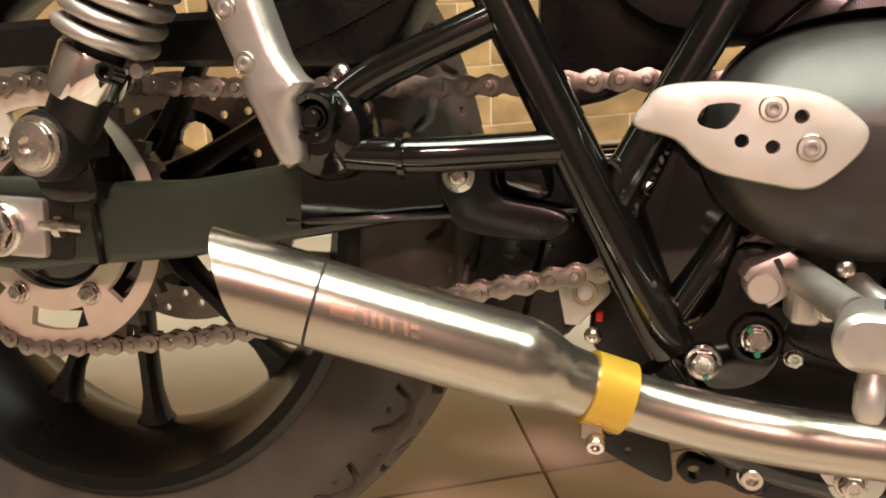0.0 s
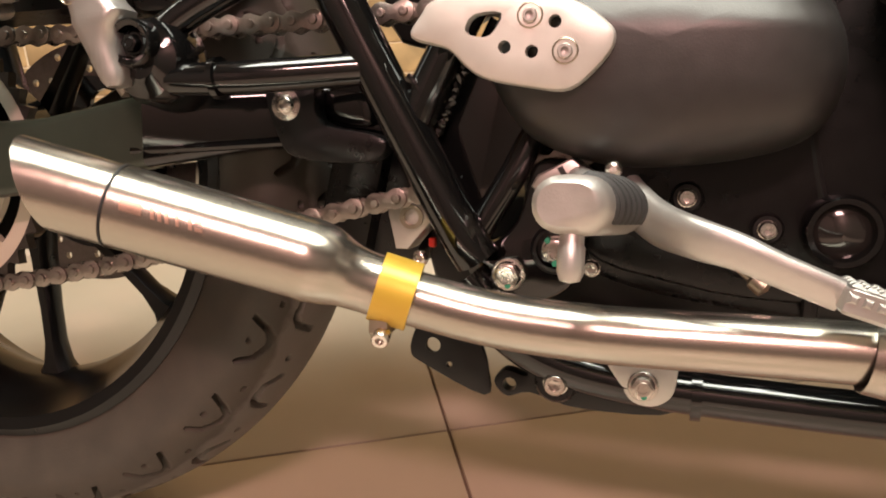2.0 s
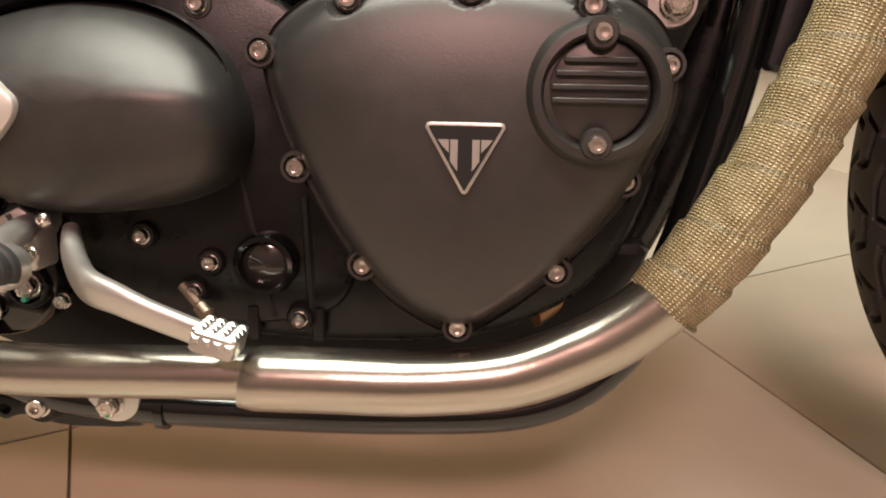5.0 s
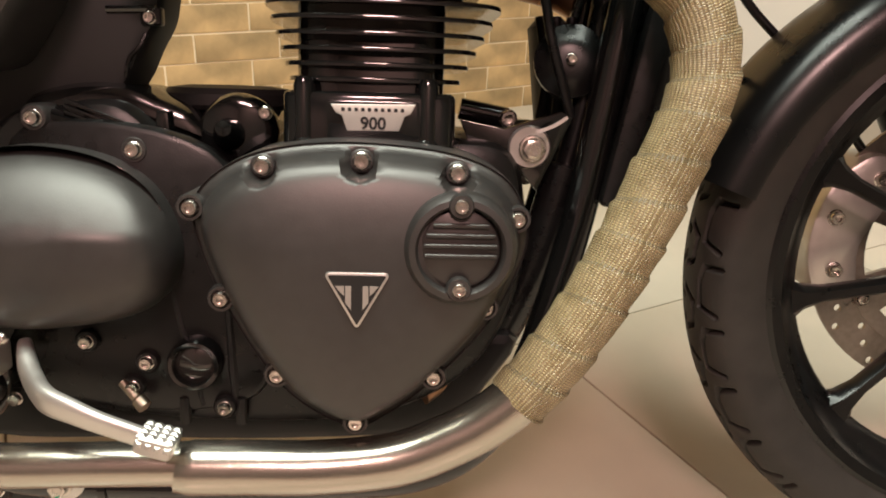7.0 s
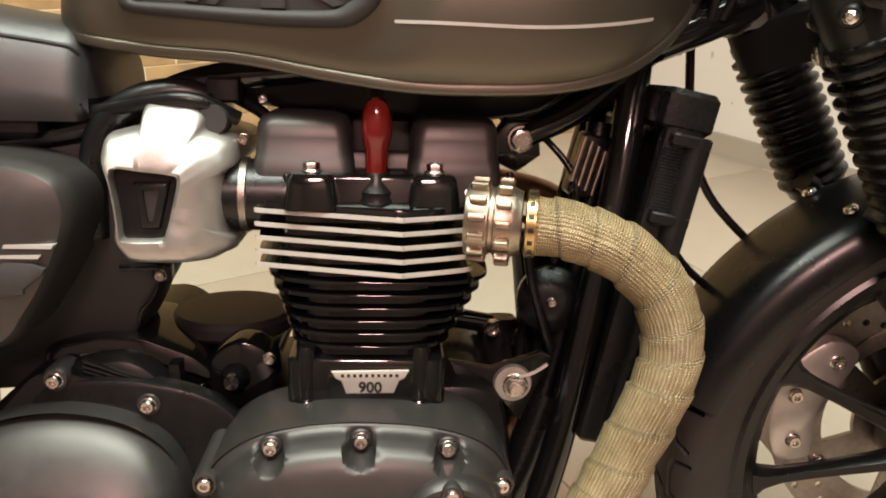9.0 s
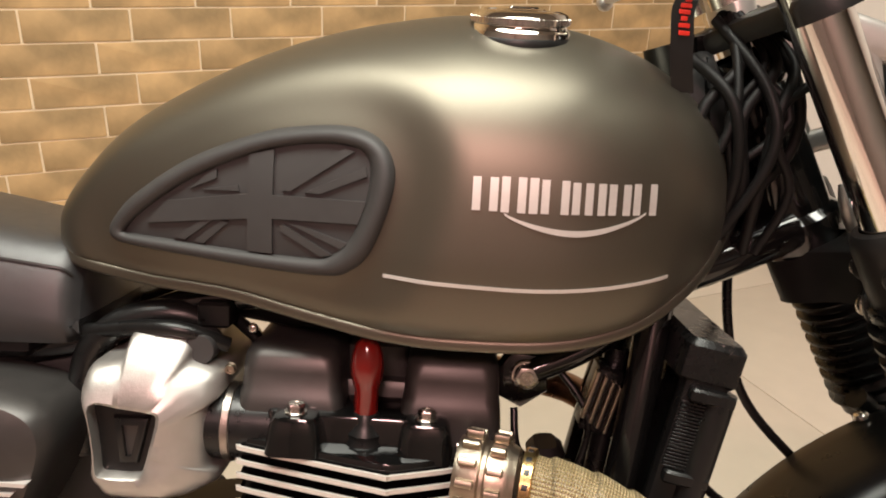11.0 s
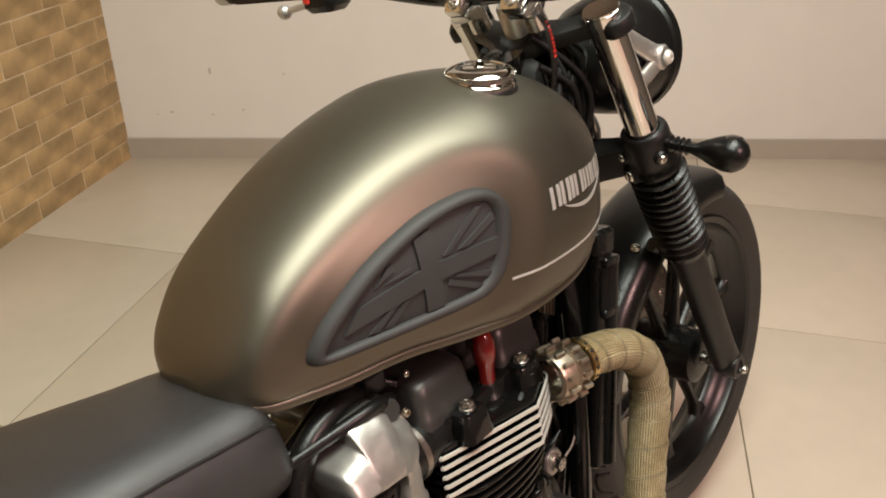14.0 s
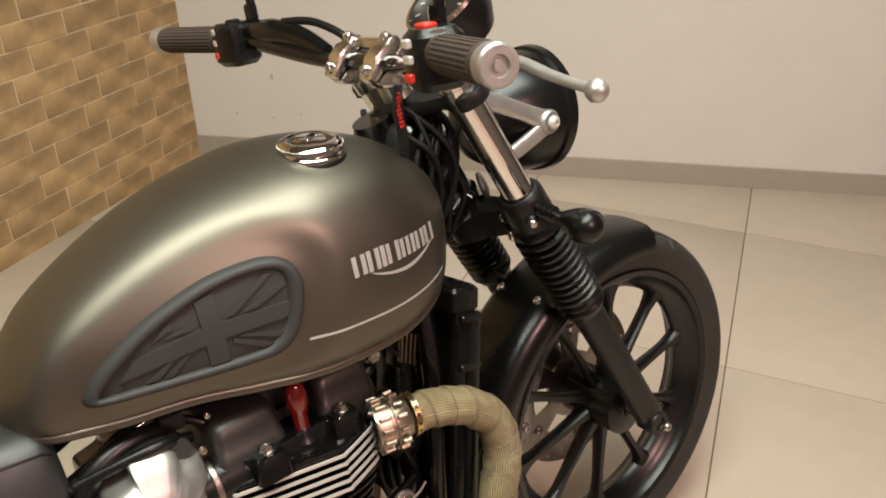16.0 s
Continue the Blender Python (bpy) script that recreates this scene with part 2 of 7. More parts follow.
def inset(pts, d):
    """A closed counter-clockwise outline moved inwards by d."""
    p = np.array(pts, float)
    e = np.roll(p, -1, 0) - p
    e /= np.linalg.norm(e, axis=1, keepdims=True) + 1e-12
    nrm = np.stack([-e[:, 1], e[:, 0]], 1)
    m = nrm + np.roll(nrm, 1, 0)
    m /= np.maximum((m * m).sum(1, keepdims=True) / 2, 0.35)
    return p + m * d


def ccw(pts):
    p = np.array(pts, float)
    x, y = p[:, 0], p[:, 1]
    return p if (x * np.roll(y, -1) - y * np.roll(x, -1)).sum() > 0 else p[::-1]


def circle(r, n=24, c=(0, 0)):
    a = np.arange(n) * 2 * math.pi / n
    return np.stack([c[0] + r * np.cos(a), c[1] + r * np.sin(a)], 1)


def rounded(w, h, r, k=4, c=(0, 0)):
    out = []
    for sx, sy, a0 in ((1, 1, 0), (-1, 1, 90), (-1, -1, 180), (1, -1, 270)):
        for j in range(k + 1):
            a = radians(a0 + 90 * j / k)
            out.append((c[0] + sx * (w / 2 - r) + r * math.cos(a), c[1] + sy * (h / 2 - r) + r * math.sin(a)))
    return np.array(out)


class Geo:
    """Collects vertices and faces of one part."""

    def __init__(self):
        self.v, self.f, self.uv = [], [], {}

    def grid(self, rows, loop_u=False, loop_v=True, caps=False, uv=False):
        """A sheet through rows of points. loop_v closes each row, loop_u joins the last row to the first."""
        rows = np.asarray(rows, float)
        nu, nv = rows.shape[:2]
        o = len(self.v)
        self.v += [tuple(p) for p in rows.reshape(-1, 3)]
        for i in range(nu if loop_u else nu - 1):
            for j in range(nv if loop_v else nv - 1):
                a, b = o + i * nv, o + ((i + 1) % nu) * nv
                self.f.append((a + j, a + (j + 1) % nv, b + (j + 1) % nv, b + j))
        if caps:
            self.f.append(tuple(range(o + nv - 1, o - 1, -1)))
            self.f.append(tuple(range(o + (nu - 1) * nv, o + nu * nv)))
        return self

    def sweep(self, path, radius, n=14, section=None, caps=True, loop=False, up=(0, 0, 1)):
        p = np.array(path, float)
        m = len(p)
        rad = np.interp(np.linspace(0, 1, m), np.linspace(0, 1, len(radius)), radius) if np.ndim(radius) else np.full(m, radius)
        sec = np.array(section if section is not None else circle(1, n))
        tan = np.roll(p, -1, 0) - np.roll(p, 1, 0) if loop else np.gradient(p, axis=0)
        tan /= np.linalg.norm(tan, axis=1, keepdims=True)
        side = np.cross(tan[0], up)
        if np.linalg.norm(side) < 1e-3:
            side = np.cross(tan[0], (0, 1, 0.01))
        rows = []
        for i in range(m):
            side = side - tan[i] * (side @ tan[i])
            side /= np.linalg.norm(side)
            top = np.cross(side, tan[i])
            rows.append(p[i] + rad[i] * (sec[:, :1] * side + sec[:, 1:] * top))
        rows = np.array(rows)[:, ::-1]
        return self.grid(rows, loop_u=loop, caps=caps and not loop)

    def lathe(self, profile, m=FLAT, n=32, caps=False, closed=False):
        prof = np.array(profile, float)
        a = np.arange(n) * 2 * math.pi / n
        rows = []
        for r, h in prof:
            rows.append([tuple(m @ Vector((r * math.cos(t), r * math.sin(t), h))) for t in a])
        return self.grid(rows, loop_u=closed, caps=caps)

    def plate(self, outline, h0, h1, bevel=0.0, holes=(), m=SIDE, back=True):
        """An outline in u, v with thickness from h0 (back) to h1 (front)."""
        out = ccw(outline)
        rings = [(out, h0), (out, h1 - bevel), (inset(out, bevel * 0.35), h1 - bevel * 0.3), (inset(out, bevel), h1)] if bevel else [(out, h0), (out, h1)]
        lift = lambda ring, h: [tuple(m @ Vector((u, v, h))) for u, v in ring]
        o = len(self.v)
        self.grid([lift(r, h) for r, h in rings])
        n = len(out)
        if not len(holes):
            self.f.append(tuple(range(o + (len(rings) - 1) * n, o + len(rings) * n)))
            if back:
                self.f.append(tuple(range(o + n - 1, o - 1, -1)))
            return self
        for ring, h, flip in ((rings[-1][0], h1, False), (out, h0, True)):
            bm = bmesh.new()
            for loop in (ring, *holes):
                vs = [bm.verts.new((u, v, 0)) for u, v in loop]
                for i in range(len(vs)):
                    bm.edges.new((vs[i], vs[i - 1]))
            bmesh.ops.triangle_fill(bm, edges=bm.edges[:], use_beauty=True, normal=(0, 0, 1))
            bm.verts.index_update()
            s = len(self.v)
            self.v += [tuple(m @ Vector((v.co.x, v.co.y, h))) for v in bm.verts]
            for f in bm.faces:
                idx = [s + v.index for v in f.verts]
                self.f.append(tuple(idx[::-1] if flip != (f.normal.z < 0) else idx))
            bm.free()
        for hole in holes:
            hole = ccw(hole)[::-1]
            self.grid([lift(hole, h0), lift(hole, h1)])
        return self

    def dome(self, outline, layers, m=SIDE, centre=None):
        """Rings of an outline shrunk towards its centre: layers of (scale, h)."""
        out = ccw(outline)
        c = np.array(centre) if centre is not None else out.mean(0)
        rows = [[tuple(m @ Vector((*(c + (p - c) * s), h))) for p in out] for s, h in layers]
        self.grid(rows)
        o = len(self.v)
        n = len(out)
        self.f.append(tuple(range(o - n, o)))
        return self

    def box(self, c, size, bevel=0.0, m=None):
        w, d, h = size
        b = bevel or min(size) * 0.12
        mm = Matrix.Translation(c) @ (m or FLAT)
        out = rounded(w, d, min(b, w / 2.1, d / 2.1), 2)
        rings = [(inset(out, b * 0.6), -h / 2), (out, -h / 2 + b * 0.6), (out, h / 2 - b * 0.6), (inset(out, b * 0.6), h / 2)]
        return self.grid([[tuple(mm @ Vector((u, v, z))) for u, v in r] for r, z in rings], caps=True)

    def mesh(self, name, mat, sharp=38):
        me = bpy.data.meshes.new(name)
        me.from_pydata(self.v, [], self.f)
        bm = bmesh.new()
        bm.from_mesh(me)
        bmesh.ops.remove_doubles(bm, verts=bm.verts[:], dist=1e-6)
        bm.to_mesh(me)
        bm.free()
        me.materials.append(mat)
        me.polygons.foreach_set("use_smooth", [True] * len(me.polygons))
        me.update()
        me.set_sharp_from_angle(angle=radians(sharp))
        return me


def part(name, geo, mat, parent, label="", sharp=38):
    """Links one mesh object under a thing or a part."""
    me = geo if isinstance(geo, bpy.types.Mesh) else geo.mesh(name, M[mat] if isinstance(mat, str) else mat, sharp)
    ob = new(name, me)
    ob.parent = parent
    if label:
        ob["label"] = label
    return ob


def thing(name, geo, mat, label, category, kind="", sharp=38):
    ob = new(name, geo.mesh(name, M[mat], sharp))
    return tagged(ob, label, category, kind=kind)


BOLTS = {}


def bolt(parent, place, r=0.006, way=(0, -1, 0), style="socket", mat="zinc", name="bolt", label=""):
    """A bolt head: flange, head and a socket or a hexagon. Alike bolts share a mesh."""
    key = (round(r, 4), style, mat)
    if key not in BOLTS:
        g = Geo()
        if style == "hex":
            g.lathe([(r, 0), (r, 0.18 * r), (0.92 * r, 0.28 * r), (0.78 * r, 0.3 * r)], n=20)
            hexa = circle(0.78 * r, 6)
            g.plate(hexa, 0.28 * r, 0.95 * r, 0.1 * r, m=FLAT)
            g.lathe([(0.5 * r, 0.95 * r), (0.48 * r, 1.02 * r), (0.3 * r, 1.02 * r), (0.28 * r, 0.96 * r), (0.01 * r, 0.96 * r)], n=14)
        elif style == "flat":
            g.lathe([(r * 1.18, -0.3 * r), (r * 1.18, 0.0), (r, 0.02 * r), (r, 0.12 * r), (0.92 * r, 0.26 * r), (0.5 * r, 0.38 * r), (0.38 * r, 0.39 * r), (0.35 * r, 0.15 * r), (0.01 * r, 0.15 * r)], n=28)
        elif style == "dome":
            g.lathe([(r, 0), (r, 0.15 * r), (0.93 * r, 0.35 * r), (0.75 * r, 0.58 * r), (0.45 * r, 0.72 * r), (0.4 * r, 0.72 * r), (0.36 * r, 0.35 * r), (0.01 * r, 0.35 * r)], n=20)
        else:
            g.lathe([(r * 1.12, -0.2 * r), (r * 1.12, 0.12 * r), (r, 0.2 * r), (0.95 * r, 0.85 * r), (0.82 * r, r), (0.52 * r, r), (0.5 * r, 0.55 * r), (0.01 * r, 0.5 * r)], n=20)
        BOLTS[key] = g.mesh("bolt", M[mat])
    ob = new(name, BOLTS[key])
    ob.parent = parent
    ob.matrix_basis = along(place, way)
    if label:
        ob["label"] = label
    return ob


# ---- room ----
CORNER = Vector((1.761, 2.394, 0))
BRICK_WAY, WHITE_WAY = radians(207.67), radians(-50.36)
DB, DW = Vector((math.cos(BRICK_WAY), math.sin(BRICK_WAY), 0)), Vector((math.cos(WHITE_WAY), math.sin(WHITE_WAY), 0))
ROOM, HIGH = 5.0, 2.7
DEEP = 4.3
P0, P1, P2, P3 = CORNER, CORNER + DEEP * DW, CORNER + DEEP * DW + ROOM * DB, CORNER + ROOM * DB


def wall(name, a, b, mat, label, z0=0.0):
    """A wall 0.12 m thick whose room side runs from a to b; the room lies on its right."""
    d = (b - a).normalized()
    out = Vector((-d.y, d.x, 0))
    a2, b2 = a - d * 0.0, b + d * 0.0
    ring = [a2, b2, b2 + out * 0.12, a2 + out * 0.12]
    g = Geo()
    g.grid([[(p.x, p.y, z) for p in ring] for z in (z0, HIGH)], caps=True)
    return thing(name, g, mat, label, "wall", "structure")


# beyond 3.6 m the unseen wall is dark, to darken the tank's reflections
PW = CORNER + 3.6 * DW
wall_white = wall("wall_east", P0, PW, "wall", "plain white painted wall with small scuff marks")
wall_dark = wall("wall_east_unseen", PW, P1, "rear", "unseen end of the side wall, darkened for dark reflections")
wall_rear = wall("wall_south", P1, P2, "rear", "unseen wall added to close the room, kept dark for reflections")
wall_side = wall("wall_west", P2, P3, "rear", "unseen side wall added to close the room, kept dark for reflections")
brick_base = wall("wall_north", P3 + DB * 0.0, P0, "mortar", "brown brick-clad wall with pale mortar joints")

g = Geo()
big = [P0 + Vector((0.2, 0.3, 0)), P1 + Vector((0.4, 0, 0)), P2 + Vector((0, -0.4, 0)), P3 + Vector((-0.4, 0, 0))]
g.grid([[(p.x, p.y, z) for p in big] for z in (HIGH, HIGH + 0.1)], caps=True)
thing("ceiling", g, "ceil", "unseen ceiling above the motorcycle, darkened to cut bounced light", "ceiling", "structure")
g = Geo()
g.grid([[(p.x, p.y, z) for p in big] for z in (-0.12, -0.004)], caps=True)
floor = thing("floor", g, "grout", "beige porcelain tiled floor with dark grout lines", "floor", "structure")

# skirting along the white wall
g = Geo()
inn = Vector((DW.y, -DW.x, 0))
sk = [P0 + DB * 0.0, PW, PW + inn * 0.012, P0 + inn * 0.012]
g.grid([[(p.x, p.y, z) for p in sk] for z in (0.0, 0.077, 0.080)], caps=True)
thing("baseboard", g, "skirt", "grey-beige tiled baseboard along the white wall", "baseboard", "structure")
# scuff marks low on the white wall
random.seed(3)
for along_m, z, w, h in ((0.350, 0.341, 0.012, 0.030), (0.186, 0.182, 0.016, 0.007), (0.339, 0.173, 0.014, 0.005), (0.456, 0.192, 0.010, 0.008), (0.130, 0.175, 0.008, 0.005), (0.62, 0.33, 0.012, 0.005)):
    at = CORNER + DW * along_m + Vector((0, 0, z))
    m = Matrix(((DW.x, 0, inn.x, at.x), (DW.y, 0, inn.y, at.y), (0, 1, 0, at.z), (0, 0, 0, 1)))
    rim = [(w / 2 * math.cos(a) * random.uniform(0.6, 1.1), h / 2 * math.sin(a) * random.uniform(0.6, 1.1)) for a in np.arange(12) * math.pi / 6]
    part("scuff", Geo().plate(rim, 0.0, 0.0008, m=m), "scuff", wall_white)
g = Geo().sweep(spline([(-0.022, -0.004, 0.002), (-0.008, 0.006, 0.003), (0.004, 0.004, 0.008), (0.024, 0.010, 0.004)], 5), [0.001, 0.0035, 0.0030, 0.001], 8, section=np.array([(-1.0, -0.4), (1.0, -0.4), (1.0, 0.4), (-1.0, 0.4)]))
scrap = thing("scrap", g, "scuff", "small curled grey scrap lying on the tiles", "scrap")
scrap.matrix_basis = pose(0.858, 1.133, 0, 0, 0, 20)
# unseen ceiling light housings, in the ceiling's darkened colour
for at, size, watts, tone in LAMPS:
    g = Geo()
    g.plate(rounded(size[0] + 0.08, size[1] + 0.08, 0.01), 2.64, 2.699, 0.0, [rounded(size[0], size[1], 0.01)[::1]], m=Matrix.Translation((at[0], at[1], 0)))
    thing("ceiling_light", g, "ceil", "unseen frame of a flush ceiling light, dark like the ceiling", "ceiling light")
# ---- motorcycle ----
bike = new("motorcycle")
bike.matrix_basis = pose(0.0000, 0.0002, 0.0090, -12.59, 0.49, -0.02)
tagged(bike, "khaki and black roadster motorcycle leaning on the tiled floor", "motorcycle")

REAR, FRONT = Vector((0.020, 0, 0.3195)), Vector((1.4265, 0, 0.3675))
FENDER = Vector((1.443, 0, 0.331))


def tyre_geo(c, R, half, seat_r, tread, n=1440, k=150):
    """A tyre with cut tread grooves."""
    s = np.linspace(-1, 1, k)
    # profile from bead to bead: crown arc, shoulder, sidewall
    a = s * radians(128)
    depth = R - seat_r
    prof = []
    for t in a:
        y = half * math.sin(t) if abs(t) < radians(90) else half * math.copysign(1 - 0.22 * ((abs(t) - radians(90)) / radians(38)) ** 1.5, t)
        r = R - depth * 0.47 * (1 - math.cos(t)) if abs(t) < radians(90) else R - depth * (0.47 + 0.53 * (abs(t) - radians(90)) / radians(38))
        prof.append((y, r))
    prof = np.array(prof)
    th = np.arange(n) * 2 * math.pi / n
    TH, S = np.meshgrid(th, np.degrees(a), indexing="ij")
    cut = tread(TH, S) * 0.0075
    Y = np.broadcast_to(prof[:, 0], TH.shape)
    Rr = prof[:, 1][None] - cut
    P = np.stack([c[0] + Rr * np.cos(TH), c[1] + Y * (1 - 0.3 * cut / half), c[2] + Rr * np.sin(TH)], -1)
    g = Geo()
    g.grid(P[::-1], loop_u=True, loop_v=False)
    return g


def grooves(th, s, pitch, along_mm, across_mm, strokes):
    """Depth share of tread grooves that repeat every pitch degrees; a stroke is a line of (degrees, section angle) and half its width."""
    a = np.abs(s)
    deg = (np.degrees(th) + (s > 0) * pitch / 2) % pitch
    near = np.full(th.shape, 99.0)
    for pts, wide in strokes:
        for (d0, a0), (d1, a1) in zip(pts, pts[1:]):
            for turn in (-pitch, 0.0, pitch):
                ux, uy = (d1 - d0) * along_mm, (a1 - a0) * across_mm
                px, py = (deg + turn - d0) * along_mm, (a - a0) * across_mm
                t = np.clip((px * ux + py * uy) / (ux * ux + uy * uy), 0, 1)
                near = np.minimum(near, np.hypot(px - t * ux, py - t * uy) - wide)
    return np.clip(0.5 - near / 1.4, 0, 1)


def tread_front(th, s):
    """Open hooks on the shoulders, a zigzag round the crown."""
    return grooves(th, s, 12.0, 5.4, 0.8, [
        ([(0, 66), (0, 38), (2.8, 32), (7.4, 32), (9.0, 58)], 2.3), ([(4.3, -4), (7.0, 20), (11.8, 16), (13.0, -4)], 2.3)])


def tread_rear(th, s):
    """Hooked grooves on the shoulder, bowed ones near the crown, and small wear holes."""
    return grooves(th, s, 15.0, 5.3, 1.0, [
        ([(0.6, 70), (1.6, 58), (3.9, 49.5), (5.6, 48), (6.9, 55), (8.4, 69)], 2.0),
        ([(6.6, 14), (7.6, 29), (9.0, 34), (11.6, 32), (13.2, 21)], 2.1),
        ([(4.4, 67.5), (4.6, 67.5)], 1.6), ([(11.0, 50), (11.2, 50)], 1.6), ([(1.6, 24), (1.8, 24)], 1.6)])


WHEEL_AXIS = Matrix(((1, 0, 0, 0), (0, 0, 1, 0), (0, -1, 0, 0), (0, 0, 0, 1)))  # local z -> +y


def wheel(name, c, R, half, rim_r, rim_half, spokes, hub_r, hub_half, tread, turn, label, rubber="rubber", fine=(), pair=0.0):
    hold = new(name)
    hold.parent = bike
    hold["label"] = label
    part("tyre", tyre_geo(c, R, half, rim_r + 0.004, tread, *fine), rubber, hold, "worn black rubber tyre with hooked tread grooves", 50)
    m = Matrix.Translation(c) @ WHEEL_AXIS
    w = rim_half
    prof = [(rim_r + 0.010, -w), (rim_r + 0.011, -w - 0.004), (rim_r + 0.004, -w - 0.008), (rim_r - 0.006, -w - 0.005), (rim_r - 0.010, -w + 0.006), (rim_r - 0.020, -w * 0.55),
            (rim_r - 0.030, -w * 0.3), (rim_r - 0.034, 0)]
    prof = prof + [(r, -h) for r, h in prof[-2::-1]]
    prof += [(rim_r - 0.004, w * 0.8), (rim_r - 0.012, 0), (rim_r - 0.004, -w * 0.8)]
    part("rim", Geo().lathe(prof, m, 96, closed=True), "wheel", hold, "black cast alloy rim")
    g = Geo()
    hp = [(0.012, -hub_half), (hub_r * 0.75, -hub_half), (hub_r, -hub_half + 0.006), (hub_r * 1.05, -0.012), (hub_r * 1.05, 0.012), (hub_r, hub_half - 0.006), (hub_r * 0.75, hub_half), (0.012, hub_half)]
    g.lathe(hp, m, 40, closed=True)
    part("hub", g, "wheel", hold, "black wheel hub")
    for i in range(spokes):
        a = turn + i * 2 * math.pi / spokes + pair * (-1) ** i
        d = Vector((math.cos(a), 0, math.sin(a)))
        n = Vector((0, 1, 0)).cross(d)
        rows = []
        for r, wide, thick in ((hub_r * 0.9, 0.013, 0.014), (hub_r + 0.03, 0.0085, 0.012), (rim_r * 0.6, 0.007, 0.010), (rim_r - 0.06, 0.0075, 0.010), (rim_r - 0.04, 0.012, 0.012), (rim_r - 0.026, 0.022, 0.014)):
            q = Vector(c) + d * r
            sec = [(-1, -0.5), (-0.55, -1), (0.55, -1), (1, -0.5), (1, 0.5), (0.55, 1), (-0.55, 1), (-1, 0.5)]
            rows.append([tuple(q + n * (u * wide) + Vector((0, v * thick, 0))) for u, v in sec])
        part("spoke", Geo().grid(rows, caps=True), "wheel", hold)
    return hold


rear_wheel = wheel("rear_wheel", REAR, 0.321, 0.076, 0.228, 0.060, 10, 0.055, 0.07, tread_rear, -2.033, "black cast rear wheel with a road tyre", "dusty", (1500, 170), 0.061)
front_wheel = wheel("front_wheel", FRONT, 0.304, 0.048, 0.234, 0.034, 10, 0.045, 0.06, tread_front, 0.175, "black cast multi-spoke front wheel with a road tyre")


# tank surface: stations along x with bottom, top and half width
TX = [0.575, 0.580, 0.588, 0.604, 0.630, 0.669, 0.728, 0.787, 0.847, 0.896, 0.960, 1.010, 1.045, 1.070, 1.088, 1.098]
TB = [0.768, 0.765, 0.762, 0.757, 0.753, 0.749, 0.746, 0.737, 0.730, 0.729, 0.732, 0.744, 0.764, 0.785, 0.805, 0.815]
TT = [0.784, 0.797, 0.812, 0.833, 0.861, 0.887, 0.917, 0.938, 0.951, 0.956, 0.950, 0.936, 0.917, 0.894, 0.864, 0.838]
TW = [0.024, 0.042, 0.057, 0.072, 0.084, 0.096, 0.111, 0.126, 0.141, 0.148, 0.147, 0.134, 0.112, 0.086, 0.052, 0.022]


def station(x):
    zb, zt, w = (float(np.interp(x, SX, c)) for c in (SB, ST, SW))
    return zb, zt, w


smooth_t = spline(list(zip(TX, TB, TT, TW)), 6)
SX, SB, ST, SW = smooth_t.T


# outline of the knee pad, which lies in a shallow recess of the tank
pad_out = spline([(0.6360, 0.786), (0.642, 0.798), (0.659, 0.815), (0.700, 0.842), (0.750, 0.862), (0.785, 0.869), (0.818, 0.870), (0.838, 0.861), (0.8465, 0.842), (0.842, 0.815), (0.831, 0.788), (0.818, 0.775), (0.803, 0.770), (0.76, 0.7695), (0.697, 0.773), (0.655, 0.776), (0.640, 0.779)], 6, True)


def recess(x, z):
    """How far the tank is dished in round the knee pad."""
    p = np.array((x, z))
    a, b = pad_out, np.roll(pad_out, -1, 0)
    e = b - a
    t = np.clip(((p - a) * e).sum(1) / (e * e).sum(1), 0, 1)
    d = np.linalg.norm(a + e * t[:, None] - p, axis=1).min()
    cross = (a[:, 1] > z) != (b[:, 1] > z)
    at = a[:, 0] + (z - a[:, 1]) / np.where(e[:, 1] == 0, 1e-9, e[:, 1]) * e[:, 0]
    if (cross & (x < at)).sum() % 2:
        d = -d
    q = min(1.0, max(0.0, (0.046 - d) / 0.040))
    return 0.0075 * q * q * (3 - 2 * q)


def tank_y(x, z):
    """Half width of the tank at x and height z."""
    zb, zt, w = station(x)
    zm = zb + 0.30 * (zt - zb)
    if z >= zm:
        u = min(1, (z - zm) / max(zt - zm, 1e-6))
        y = w * max(0.0, 1 - u**3.0) ** (1 / 2.0)
        return y - min(recess(x, z), 0.3 * y)
    u = min(1.3, (zm - z) / max(zm - zb, 1e-6))
    tuck = max(0.0, min(1.0, (u - 0.72) / 0.28))
    return w * (1 - 0.10 * u * u - 0.05 * tuck * tuck) - recess(x, z)


rows = []
for x, zb, zt, w in smooth_t:
    zm = zb + 0.30 * (zt - zb)
    half = []
    for q in np.linspace(0, 1, 15)[:-1]:
        z = zb + (zm - zb) * q
        half.append((tank_y(x, z), z))
    for q in np.linspace(0, 1, 34):
        z = zm + (zt - zm) * math.sin(q * math.pi / 2)
        half.append((tank_y(x, min(z, zt)), z))
    ring = [(x, -y, z) for y, z in half] + [(x, y * 1.13, z) for y, z in half[::-1][1:]]
    rows.append(ring)
rows = np.array(rows)
g = Geo().grid(rows[:, ::-1], caps=True)
tank = part("fuel_tank", g, "tank", bike, "matt khaki metallic painted fuel tank", 60)
# ---- exhaust ----
MUFF = spline([(0.215, -0.236, 0.325), (0.245, -0.229, 0.317), (0.291, -0.217, 0.307), (0.345, -0.204, 0.292), (0.398, -0.186, 0.277)], 8)
g = Geo()
prof_r = 0.0242
axis = Vector((0.396, -0.188, 0.2790)) - Vector((0.260, -0.2265, 0.3165))
